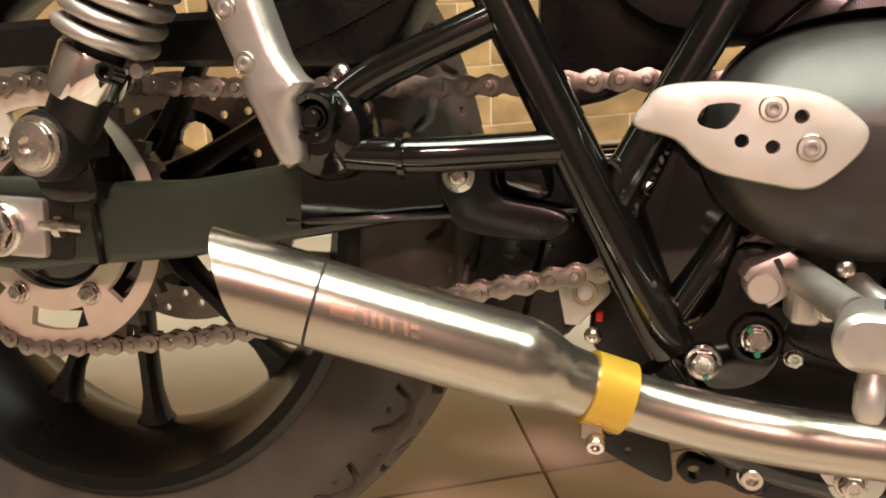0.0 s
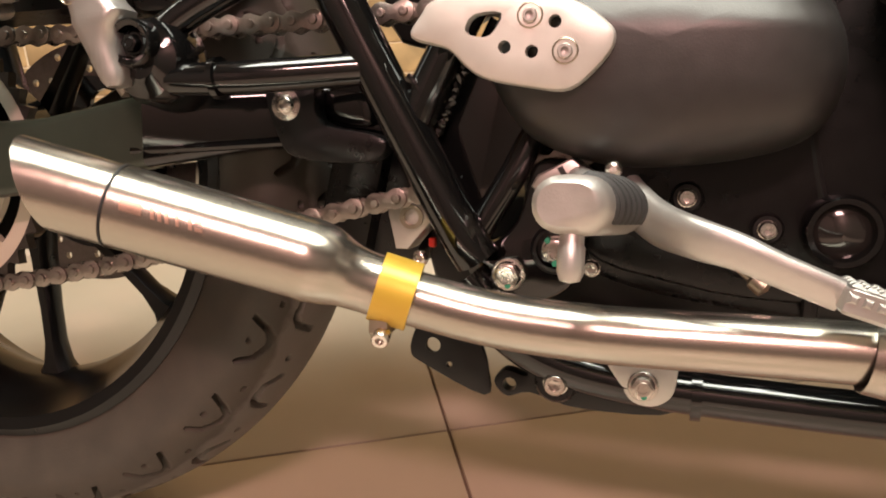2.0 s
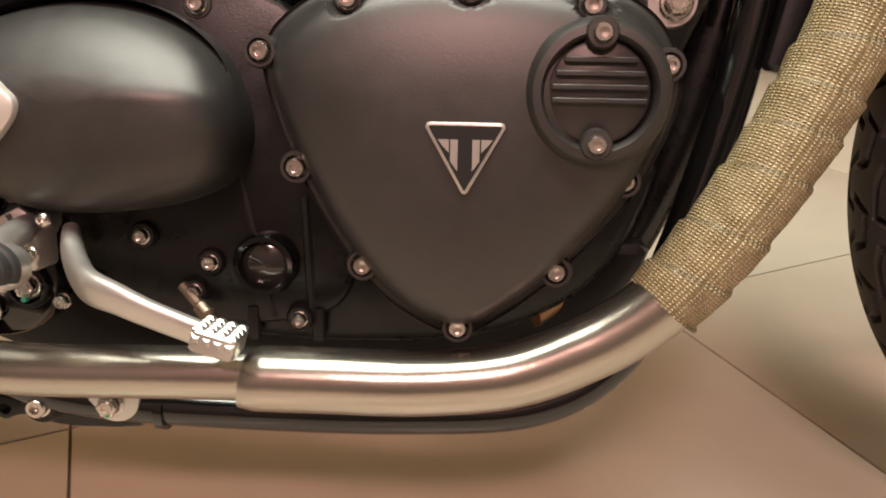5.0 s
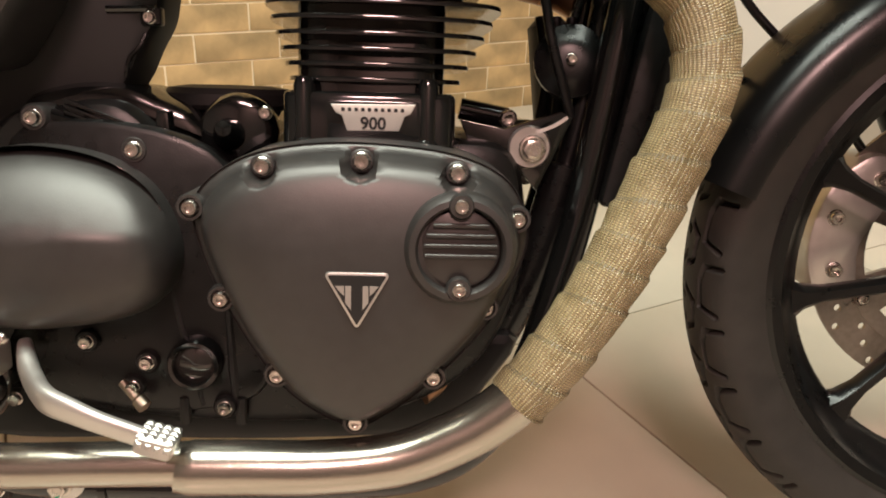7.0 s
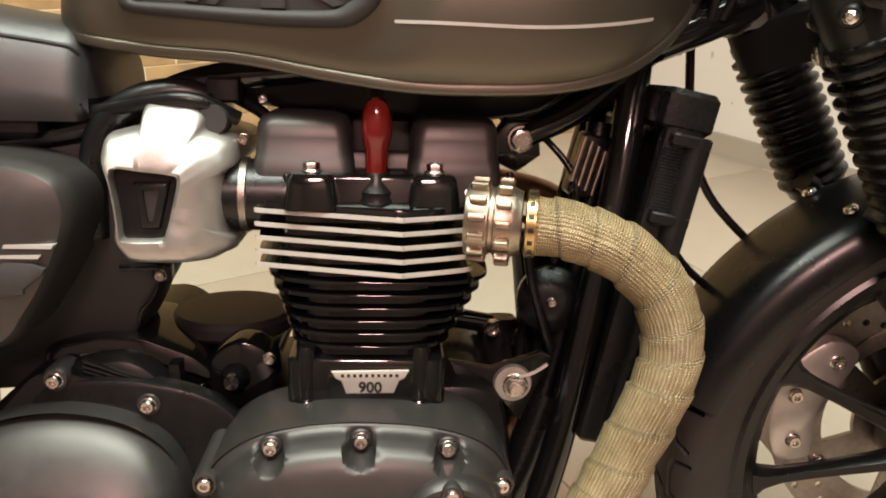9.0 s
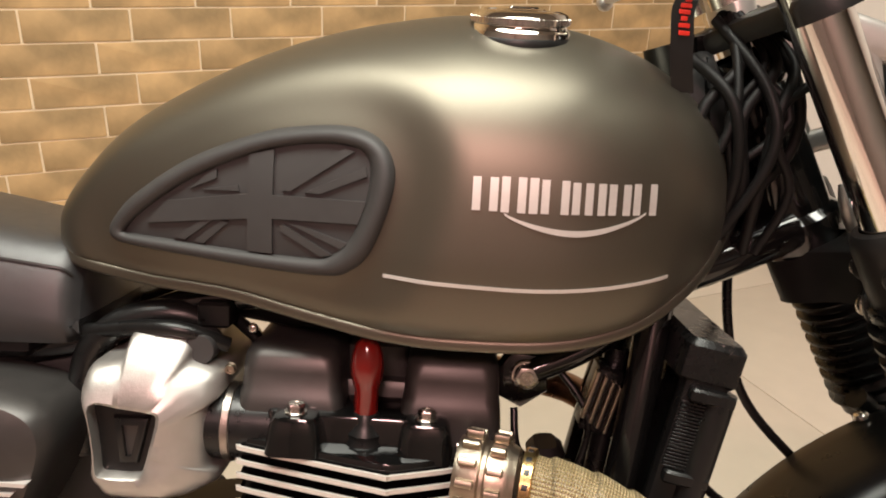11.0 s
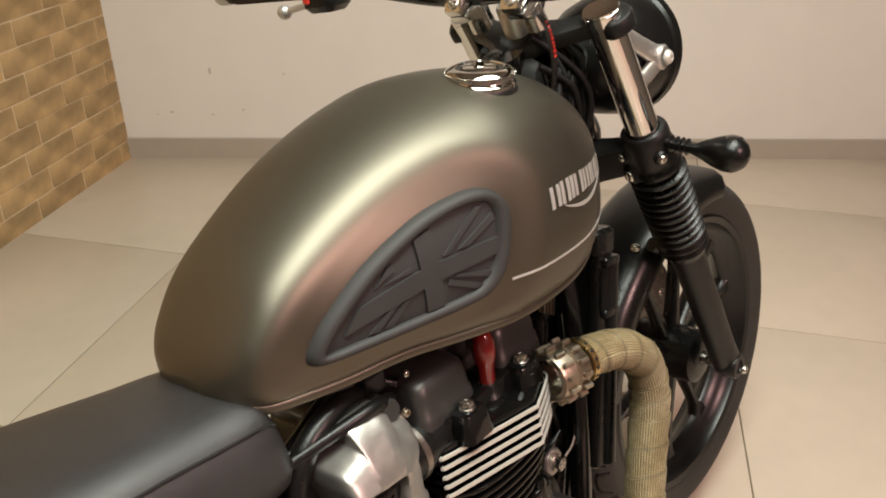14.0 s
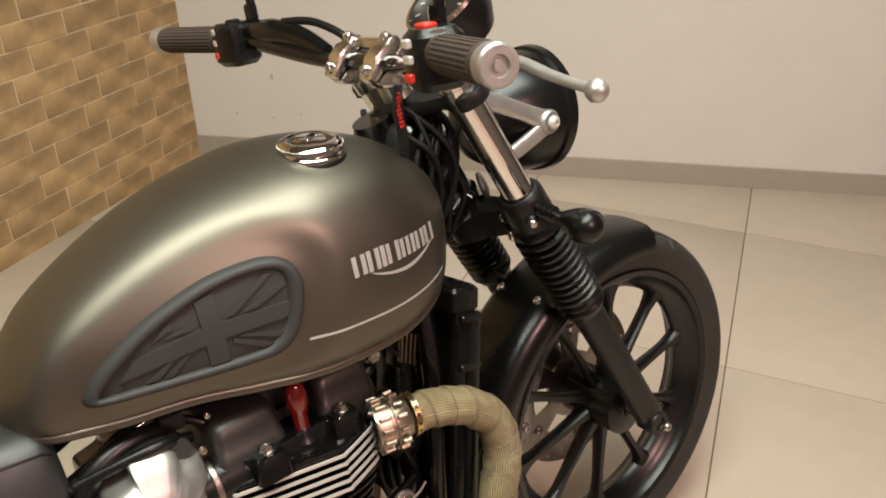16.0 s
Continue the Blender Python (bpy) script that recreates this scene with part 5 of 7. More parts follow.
# wiring and hoses between the engine and the far down tube
bundle = part("wiring_loom", Geo().box((0.990, 0.045, 0.505), (0.034, 0.050, 0.165), 0.012, Matrix.Rotation(-0.12, 4, "Y")), "dark", bike, "taped black wiring loom ahead of the engine")
part("hose_block", Geo().box((0.958, 0.060, 0.462), (0.046, 0.040, 0.062), 0.014), "plastic", bundle)
random.seed(5)
for i in range(7):
    q = (0.976 + 0.028 * random.random(), 0.018 + 0.012 * random.random(), 0.435 + 0.022 * i)
    part("plug", Geo().box(q, (0.024, 0.016, 0.017), 0.004, Matrix.Rotation(random.uniform(-0.5, 0.5), 4, "Y")), "plastic", bundle)
for i in range(3):
    tube("sheath", [(0.968 + 0.014 * i, 0.012, 0.585), (0.975 + 0.012 * i, 0.006, 0.53), (0.970 + 0.016 * i, 0.010, 0.47), (0.985 + 0.010 * i, 0.020, 0.42)], 0.0048, "cable", bundle)
tie = part("cable_tie", Geo().sweep(spline([(0.952, -0.090, 0.489), (0.965, -0.091, 0.494), (0.976, -0.090, 0.501)], 5), 1.0, section=np.array([(-0.0006, -0.0014), (0.0006, -0.0014), (0.0006, 0.0014), (-0.0006, 0.0014)])), "silver", bundle, "pale plastic cable tie tail")
reg = part("wiring_connector", Geo().box((1.010, -0.035, 0.665), (0.022, 0.03, 0.055), 0.004, Matrix.Rotation(0.25, 4, "Y")), "plastic", bike, "black wiring connectors with bronze pins")
for i in range(4):
    part("connector_pin", Geo().box((0.9995 + 0.006 * i, -0.052, 0.672 - 0.004 * i), (0.003, 0.008, 0.040), 0.001, Matrix.Rotation(0.25, 4, "Y")), "bronze", reg)
for i, pts in enumerate((
        [(0.93, -0.04, 0.63), (0.955, -0.06, 0.60), (0.965, -0.065, 0.56), (0.985, -0.06, 0.50)], [(0.96, -0.03, 0.70), (1.0, -0.05, 0.65), (0.985, -0.05, 0.58)], [(0.70, -0.03, 0.72), (0.735, -0.055, 0.705), (0.755, -0.06, 0.69), (0.78, -0.03, 0.70)],
        [(0.60, -0.06, 0.70), (0.68, -0.085, 0.715), (0.72, -0.07, 0.70)], [(0.94, -0.06, 0.66), (0.945, -0.07, 0.63), (0.97, -0.05, 0.61)])):
    tube("wiring_loom", pts, (0.004, 0.003, 0.005, 0.006, 0.003)[i], "plastic", label="black sheathed cable")
inj = part("injector_rail", Geo().box((0.708, -0.055, 0.722), (0.026, 0.03, 0.02), 0.004), "plastic", bike, "black fuel rail block under the tank")
part("sensor", Geo().lathe([(0.0001, 0.012), (0.011, 0.012), (0.012, 0.010), (0.012, -0.012)], along((0.703, -0.075, 0.700), (0, -1, 0)), 20), "pad", inj)
bolt(inj, (0.74, -0.075, 0.716), 0.004, style="dome")
bolt(inj, (0.725, -0.08, 0.685), 0.004, mat="bronze")

# ---- swingarm, shock, chain ----
rows = []
for x, zc, hz, y in ((-0.055, 0.320, 0.020, 0.118), (-0.035, 0.320, 0.031, 0.119), (0.02, 0.321, 0.0335, 0.120), (0.090, 0.3255, 0.0285, 0.121), (0.16, 0.333, 0.026, 0.121), (0.245, 0.351, 0.025, 0.119), (0.31, 0.360, 0.0215, 0.092), (0.35, 0.364, 0.0205, 0.078), (0.40, 0.366, 0.020, 0.073), (0.46, 0.370, 0.022, 0.072)):
    rows.append([(x, -y + v, zc + u) for u, v in rounded(2 * hz, 0.030, 0.007, 4)])
swing = part("swingarm", Geo().grid(np.array(rows[:6])[:, ::-1], caps=True), "arm", bike, "dark grey-green box-section swingarm")
part("arm_front", Geo().grid(np.array(rows[5:])[:, ::-1], caps=True), "gloss", swing, "gloss black front of the swingarm")
rows = np.array(rows) * np.array((1, -1, 1))
part("far_arm", Geo().grid(rows, caps=True), "gloss", swing)
part("arm_lip", Geo().sweep([(0.235, -0.133, 0.337), (0.28, -0.124, 0.340), (0.340, -0.106, 0.345)], 0.003, 8), "gloss", swing)
part("arm_seam", Geo().sweep([(0.092, -0.1365, 0.352), (0.095, -0.137, 0.326), (0.098, -0.1365, 0.299)], 0.003, 8), "gloss", swing)
part("axle_recess", Geo().plate(rounded(0.115, 0.046, 0.007, 4, (0.018, 0.322)), 0.13, 0.1365, 0.0), "dark", swing)
block = part("axle_block", Geo().plate(rounded(0.072, 0.042, 0.004, 3, (0.020, 0.321)), 0.13, 0.142, 0.002), "alu", swing, "aluminium chain adjuster block")
bolt(block, (0.020, -0.142, 0.3195), 0.020, style="hex", name="axle_nut")
part("adjuster_bolt", Geo().lathe([(0.0045, 0), (0.0045, 0.014), (0.0085, 0.014), (0.0085, 0.020), (0.004, 0.020), (0.004, 0.034), (0.0001, 0.034)], along((0.052, -0.139, 0.3235), (1, 0, 0)), 12), "zinc", block)
# shock absorber
shock_axis = Vector((0.088, 0, 0.17)).normalized()
sb = Vector((0.085, -0.150, 0.385))
shock = part("shock_absorber", Geo().sweep([tuple(sb + shock_axis * t) for t in (-0.008, 0.0, 0.012, 0.030, 0.035, 0.038, 0.044)], [0.0155, 0.0175, 0.0180, 0.0185, 0.0195, 0.0215, 0.022], 24), "matt", bike, "rear shock absorber with grey coil spring")
part("eye", Geo().lathe([(0.0001, 0.022), (0.012, 0.022), (0.022, 0.018), (0.0235, 0.014), (0.0235, -0.02)], SIDE @ Matrix.Translation((0.079, 0.380, 0.150)), 28), "matt", shock)
bolt(shock, (0.079, -0.172, 0.380), 0.0165, style="flat")
g = Geo()
rim = np.linspace(0, 2 * math.pi, 60, endpoint=False)
ax, av, aw = (np.array(v) for v in (shock_axis, Vector((1, 0, 0)).cross(shock_axis).normalized(), shock_axis.cross(Vector((1, 0, 0)).cross(shock_axis)).normalized()))
low_edge = [0.0300 + 0.0135 * ((a * 2 / (2 * math.pi) + 0.15) % 1.0 // 0.25) / 3 for a in rim]
rows = []
for r, f in ((0.0195, 0.0), (0.0242, 0.0), (0.0248, 0.06), (0.0248, 0.9), (0.0235, 1.0), (0.0150, 1.0)):
    rows.append([tuple(np.array(sb) + ax * (lo + (0.0625 - lo) * f) + r * (math.cos(a) * av + math.sin(a) * aw)) for a, lo in zip(rim, low_edge)])
part("preload_collar", g.grid(rows), "chrome", shock, "chrome stepped preload collar")
pts = []
turn_v = np.array((1.0, 0, 0)) - np.array(shock_axis) * shock_axis.x
turn_v /= np.linalg.norm(turn_v)
turn_w = np.cross(np.array(shock_axis), turn_v)
for t in np.linspace(0, 1, 340):
    a = t * 2 * math.pi * 17
    pts.append(np.array(sb) + np.array(shock_axis) * (0.064 + 0.215 * t) + 0.0285 * (math.cos(a) * turn_v + math.sin(a) * turn_w))
part("adjuster", Geo().lathe([(0.0062, -0.008), (0.0062, 0.006), (0.0040, 0.006), (0.0036, 0.001), (0.0001, 0.001)], along((0.1385, -0.174, 0.4259), (0.15, -1, 0.1)), 14), "gloss", shock)
part("coil_spring", Geo().sweep(pts, 0.0048, 10), "alu", shock, "grey coil spring")
part("shock_body", Geo().sweep([tuple(sb + shock_axis * t) for t in (0.06, 0.30)], 0.016, 20), "matt", shock)
lug = part("shock_mount", Geo().plate(spline([(0.062, 0.345), (0.060, 0.378), (0.079, 0.395), (0.098, 0.380), (0.104, 0.345)], 4, True), 0.118, 0.150, 0.004), "gloss", bike, "black shock mount on the swingarm")
# rear sprocket
def gear(R, teeth, depth, n=6):
    pts = []
    for i in range(teeth):
        for j in range(n):
            a = 2 * math.pi * (i + j / n) / teeth
            r = R - depth * (0.5 - 0.5 * math.cos(2 * math.pi * j / n)) ** 0.7
            pts.append((r * math.cos(a), r * math.sin(a)))
    return np.array(pts)


c = (0.020, 0.3195)
holes = []
for i in range(6):
    a0 = 2 * math.pi * i / 6 + radians(34)
    arc = [(c[0] + r * math.cos(a), c[1] + r * math.sin(a)) for r, aa in ((0.0855, np.linspace(a0 - 0.31, a0 + 0.31, 11)), (0.0700, np.linspace(a0 + 0.33, a0 - 0.33, 11))) for a in aa]
    holes.append(np.array(arc))
holes.append(circle(0.0535, 40, c))
sprocket = part("rear_sprocket", Geo().plate(circle(0.0995, 90, c), 0.0915, 0.0975, 0.0, holes), "cream", bike, "pale cream steel rear sprocket")
part("tooth_ring", Geo().plate(gear(0.1082, 41, 0.008) + np.array(c), 0.0905, 0.0982, 0.0, [circle(0.0985, 60, c)]), "sooty", sprocket)
for i in range(6):
    a = 2 * math.pi * i / 6 + radians(4)
    bolt(sprocket, (c[0] + 0.064 * math.cos(a), -0.0975, c[1] + 0.064 * math.sin(a)), 0.0085, style="hex", name="sprocket_nut")
part("sprocket_carrier", Geo().lathe([(0.075, 0.04), (0.075, 0.078), (0.053, 0.084), (0.050, 0.090), (0.044, 0.094), (0.02, 0.094)], SIDE @ Matrix.Translation((*c, 0)), 36), "gloss", sprocket)
# chain: links on a path round both sprockets
PITCH = 0.015875
path = []
for a in np.radians(np.arange(98, 262, 2.0)):
    path.append((c[0] + 0.1037 * math.cos(a), c[1] + 0.1037 * math.sin(a)))
low = [(0.006, 0.2165), (0.11, 0.233), (0.203, 0.2535), (0.364, 0.2955), (0.42, 0.310), (0.526, 0.338), (0.56, 0.347)]
fs = (0.563, 0.390)
for q in spline(low, 14)[8:]:
    path.append(tuple(q))
for a in np.radians(np.arange(-75, 96, 4.0)):
    path.append((fs[0] + 0.044 * math.cos(a), fs[1] + 0.044 * math.sin(a)))
for q in spline([(0.56, 0.4345), (0.44, 0.4315), (0.352, 0.4265), (0.20, 0.4220), (0.06, 0.4215), (0.02, 0.4230)], 10)[1:-1]:
    path.append(tuple(q))
path = np.array(path + [path[0]])
acc = np.concatenate([[0], np.cumsum(np.linalg.norm(np.diff(path, axis=0), axis=1))])
count = int(acc[-1] / PITCH / 2) * 2
pit = acc[-1] / count


def link_outline(r, waist):
    pts = []
    for s in (1, -1):
        for a in np.radians(np.linspace(-122, 122, 9)):
            pts.append((s * (PITCH / 2 + r * math.cos(a)), s * r * math.sin(a)))
        pts.append((s * 0.0006, s * r * 0.62))
    return np.array(pts)


def link_geo(outer):
    g = Geo()
    r = 0.0073 if outer else 0.0070
    for h in ((0.0055, -0.0070) if outer else (0.0037, -0.0052)):
        g.plate(link_outline(r, 0.8), h, h + 0.0015, 0.0004)
    for s in (-1, 1):
        m = SIDE @ Matrix.Translation((s * PITCH / 2, 0, 0))
        if outer:
            g.lathe([(0.0001, -0.0092), (0.0030, -0.0090), (0.0034, -0.0084), (0.0034, 0.0078), (0.0030, 0.0090), (0.0016, 0.0093), (0.0001, 0.0090)], m, 12)
        else:
            g.lathe([(0.005, -0.0037), (0.005, 0.0037)], m, 12)
    return g


LINKS = [link_geo(True).mesh("link", M["chain"]), link_geo(False).mesh("link", M["chain"])]
chain = new("drive_chain")
chain.parent = bike
chain["label"] = "grey steel roller drive chain"
for i in range(count):
    p0, p1 = (np.array([np.interp(s, acc, path[:, k]) for k in (0, 1)]) for s in (i * pit, ((i + 1) % count) * pit))
    mid, d = (p0 + p1) / 2, p1 - p0
    ob = new("link", LINKS[i % 2])
    ob.parent = chain
    ob.matrix_basis = Matrix.Translation((mid[0], -0.0945, mid[1])) @ Matrix.Rotation(-math.atan2(d[1], d[0]), 4, "Y")
# chain guard above, guide bracket with bolt
part("chain_guard", Geo().sweep(spline([(-0.10, -0.075, 0.440), (0.05, -0.075, 0.452), (0.15, -0.075, 0.455), (0.22, -0.075, 0.462), (0.30, -0.075, 0.50)], 6), 1.0, section=np.array([(-0.03, -0.016), (0.028, -0.016), (0.03, 0.010), (0.026, 0.016), (-0.03, 0.016)])), "plastic", bike, "black plastic upper chain guard")
guard = part("guard_panel", Geo().plate(spline([(0.21, 0.445), (0.24, 0.435), (0.285, 0.445), (0.315, 0.50), (0.30, 0.54), (0.21, 0.52)], 5, True), 0.06, 0.10, 0.006), "plastic", bike, "black plastic guard panel")
bolt(guard, (0.258, -0.10, 0.430), 0.009, style="dome")
slider = part("chain_slider", Geo().plate(spline([(0.329, 0.384), (0.327, 0.372), (0.334, 0.352), (0.348, 0.335), (0.40, 0.333), (0.414, 0.345), (0.40, 0.3525), (0.372, 0.357), (0.363, 0.366), (0.360, 0.384)], 4, True), 0.096, 0.112, 0.002), "plastic", bike, "black plastic chain slider plate")
part("washer", Geo().lathe([(0.0105, 0.108), (0.0105, 0.1125), (0.006, 0.1135)], SIDE @ Matrix.Translation((0.342, 0.370, 0)), 24), "zinc", slider)
bolt(slider, (0.342, -0.1125, 0.370), 0.0068, style="dome")
part("slider_shine", Geo().plate(spline([(0.366, 0.383), (0.364, 0.366), (0.374, 0.358), (0.398, 0.358), (0.394, 0.383)], 4, True), 0.088, 0.10, 0.006), "gloss", slider)
part("inner_fender", Geo().box((0.365, 0, 0.30), (0.05, 0.13, 0.15), 0.02, Matrix.Rotation(0.2, 4, "Y")), "plastic", bike, "black inner mudguard")
# far brake disc and carrier of the rear wheel
part("rear_disc", Geo().plate(circle(0.122, 64, c), -0.085, -0.080, 0.0, [circle(0.085, 40, c)] + [circle(0.004, 8, (c[0] + r * math.cos(a), c[1] + r * math.sin(a))) for i, a in enumerate(np.arange(36) * math.pi / 18) for r in ((0.095, 0.105, 0.113)[i % 3],)]), "chain", bike, "drilled steel rear brake disc")
part("disc_carrier", Geo().plate(circle(0.088, 40, c), -0.083, -0.078, 0.0, [circle(0.03, 20, c)] + [circle(0.018, 12, (c[0] + 0.06 * math.cos(a), c[1] + 0.06 * math.sin(a))) for a in np.arange(5) * 2 * math.pi / 5]), "gloss", bike, "black brake disc carrier")

# ---- footrest, brake pedal, lower brackets ----
foot = tube("footrest_arm", [(0.538, -0.10, 0.327), (0.545, -0.15, 0.325), (0.556, -0.19, 0.320)], 0.009, "alu", label="cast aluminium footrest bracket")
rows = []
fa, fb_ = np.array((0.566, -0.192, 0.3165)), np.array((0.549, -0.252, 0.3215))
for t, w, hh in ((0.0, 0.010, 0.008), (0.05, 0.016, 0.0125), (0.15, 0.0175, 0.0135), (0.85, 0.0175, 0.0135), (0.95, 0.0165, 0.0125), (1.0, 0.013, 0.0095)):
    q = fa + (fb_ - fa) * t
    rows.append([(q[0] + u, q[1], q[2] + v) for u, v in rounded(2 * w, 2 * hh, hh * 0.95, 5)])
rest = part("footrest", Geo().grid(rows, caps=True), "alu", bike, "cast aluminium rider footrest with rubber pad")
pad_rows = []
for k, t in enumerate(np.linspace(0.20, 0.84, 33)):
    q = fa + (fb_ - fa) * t
    lift = 0.0 if k in (0, 32) else (0.0030 if (k // 2) % 3 else 0.0016)
    loop = []
    for a in np.radians(np.linspace(-38, 88, 15)):
        edge = 0.0 if abs(a - radians(25)) > radians(60) else lift
        loop.append((q[0] + (0.0172 + edge) * math.cos(a), q[1], q[2] + (0.0132 + edge) * math.sin(a)))
    pad_rows.append(loop)
part("rubber_pad", Geo().grid(np.array(pad_rows), loop_v=False), "pad", rest, "black ribbed rubber insert")
part("feeler_bolt", Geo().lathe([(0.0055, 0), (0.0055, 0.010), (0.0062, 0.011), (0.0062, 0.022), (0.0045, 0.026), (0.0001, 0.027)], along((0.551, -0.243, 0.313), (0, -0.1, -1)), 16), "alu", rest)
hinge = part("footrest_hinge", Geo().plate([(0.512, 0.322), (0.5155, 0.329), (0.536, 0.340), (0.547, 0.331), (0.543, 0.318), (0.528, 0.305)], 0.098, 0.130, 0.003), "alu", bike, "cast aluminium footrest hinge block")
part("hinge_groove", Geo().plate([(0.5275, 0.3335), (0.5305, 0.3350), (0.541, 0.3175), (0.538, 0.3155)], 0.12, 0.1306), "pad", hinge)
part("hinge_pin", Geo().lathe([(0.0001, 0.016), (0.008, 0.016), (0.009, 0.014), (0.009, -0.01)], along((0.5235, -0.1165, 0.317), (0, -1, 0)), 22), "plate", hinge)
part("hinge_fork", Geo().plate(rounded(0.016, 0.026, 0.004, 3, (0.545, 0.313)), 0.118, 0.142, 0.003), "alu", hinge)
bolt(hinge, (0.553, -0.150, 0.312), 0.0065, style="hex")
bolt(hinge, (0.561, -0.145, 0.334), 0.005, style="dome")
arm_pts = spline([(0.569, -0.129, 0.323), (0.576, -0.142, 0.3135), (0.589, -0.160, 0.3055), (0.606, -0.180, 0.3015), (0.6250, -0.188, 0.2970), (0.6438, -0.190, 0.2896), (0.672, -0.190, 0.2790)], 6)
pedal = part("brake_pedal", Geo().sweep(arm_pts, [0.0095, 0.0125, 0.0120, 0.0108, 0.0095, 0.0085, 0.0080], 14, section=rounded(2.0, 2.0, 0.75, 4) * np.array((0.55, 1.0))), "alu", bike, "polished aluminium brake pedal")
tip = part("pedal_pad", Geo().box((0.683, -0.191, 0.2765), (0.026, 0.026, 0.014), 0.003, Matrix.Rotation(0.28, 4, "Y")), "alu", pedal, "knurled aluminium pedal tip")
for i in range(4):
    for j in range(4):
        m = Matrix.Translation((0.683, -0.191, 0.2765)) @ Matrix.Rotation(0.28, 4, "Y")
        u, v = -0.0095 + 0.0063 * i, -0.0095 + 0.0063 * j
        g = Geo().lathe([(0.0044, 0.0065), (0.0016, 0.0085), (0.0003, 0.0087)], m @ Matrix.Translation((u, v, 0)) @ Matrix.Rotation(math.pi / 4, 4, "Z"), 4)
        part("stud", g, "alu", tip, sharp=20)
for i in range(4):
    m = Matrix.Translation((0.683, -0.191, 0.2765)) @ Matrix.Rotation(0.28, 4, "Y") @ Matrix.Translation((-0.0095 + 0.0063 * i, -0.013, 0.001)) @ Matrix.Rotation(math.pi / 2, 4, "X")
    part("stud", Geo().lathe([(0.0044, -0.001), (0.0016, 0.001), (0.0003, 0.0012)], m @ Matrix.Rotation(math.pi / 4, 4, "Z"), 4), "alu", tip, sharp=20)
mount = part("footrest_mount", Geo().plate(spline([(0.452, 0.300), (0.470, 0.262), (0.50, 0.245), (0.535, 0.258), (0.545, 0.295), (0.535, 0.335), (0.510, 0.335), (0.50, 0.30), (0.48, 0.285)], 4, True), 0.085, 0.108, 0.004), "gloss", bike, "black footrest mounting plate")
bolt(mount, (0.497, -0.112, 0.2655), 0.0110, style="hex")
bolt(mount, (0.526, -0.108, 0.2825), 0.0095, style="hex")
bolt(mount, (0.548, -0.108, 0.272), 0.005)
for x, y, z in ((0.4985, -0.1226, 0.2595), (0.5215, -0.1175, 0.2885), (0.5265, -0.1175, 0.2745)):
    part("paint_dab", Geo().lathe([(0.0020, -0.004), (0.0018, 0.0002), (0.0001, 0.0004)], along((x, y, z), (0, -1, 0)), 10), "green", mount, "green inspection paint mark")
part("bushing", Geo().lathe([(0.016, 0.09), (0.016, 0.110), (0.014, 0.113), (0.012, 0.113)], SIDE @ Matrix.Translation((0.526, 0.2825, 0)), 26), "plastic", mount)
hanger = part("exhaust_hanger", Geo().plate(spline([(0.433, 0.222), (0.430, 0.207), (0.440, 0.199), (0.482, 0.182), (0.484, 0.199), (0.478, 0.217), (0.46, 0.23), (0.44, 0.229)], 4, True), 0.102, 0.106, 0.001, [circle(0.0052, 16, (0.446, 0.213)), circle(0.0022, 10, (0.4575, 0.2005))]), "matt", bike, "black hanger plate with two holes")
low = part("lower_bracket", Geo().plate(spline([(0.488, 0.192), (0.495, 0.201), (0.510, 0.199), (0.505, 0.217), (0.53, 0.225), (0.60, 0.220), (0.605, 0.185), (0.545, 0.180), (0.512, 0.187), (0.497, 0.183)], 4, True), 0.095, 0.106, 0.0015, [circle(0.0045, 14, (0.4985, 0.1915))]), "matt", bike, "black lower bracket on the cradle tube")
part("bushing", Geo().lathe([(0.014, 0.10), (0.014, 0.113), (0.012, 0.116), (0.0001, 0.116)], SIDE @ Matrix.Translation((0.530, 0.199, 0)), 26), "plastic", low)
bolt(low, (0.530, -0.116, 0.199), 0.0072)
tab = part("exhaust_tab", Geo().plate(spline([(0.561, 0.222), (0.598, 0.224), (0.6015, 0.203), (0.592, 0.1925), (0.578, 0.193), (0.569, 0.204)], 4, True), 0.117, 0.121, 0.001), "alu", bike, "stainless exhaust mounting tab")
bolt(tab, (0.583, -0.121, 0.2045), 0.0092, style="hex")
part("paint_dab", Geo().lathe([(0.0020, -0.004), (0.0018, 0.0002), (0.0001, 0.0004)], along((0.584, -0.1300, 0.2000), (0, -1, 0)), 10), "green", tab, "green inspection paint mark")
tube("tube_collar", [(0.611, -0.106, 0.198), (0.617, -0.106, 0.198)], 0.0165)
cyl = part("brake_cylinder", Geo().plate([(0.405, 0.298), (0.411, 0.273), (0.420, 0.273), (0.430, 0.285), (0.440, 0.297), (0.438, 0.306), (0.407, 0.307)], 0.06, 0.085, 0.002), "alu", bike, "aluminium rear brake cylinder bracket")
part("cylinder_eye", Geo().lathe([(0.0085, 0.085), (0.0085, 0.0875), (0.0055, 0.0875), (0.0050, 0.083), (0.0001, 0.083)], SIDE @ Matrix.Translation((0.423, 0.296, 0)), 18), "bronze", cyl)
part("fluid_cap", Geo().box((0.433, -0.068, 0.277), (0.005, 0.006, 0.007), 0.0015), "redpaint", cyl)
bolt(cyl, (0.430, -0.086, 0.268), 0.0058, style="dome")
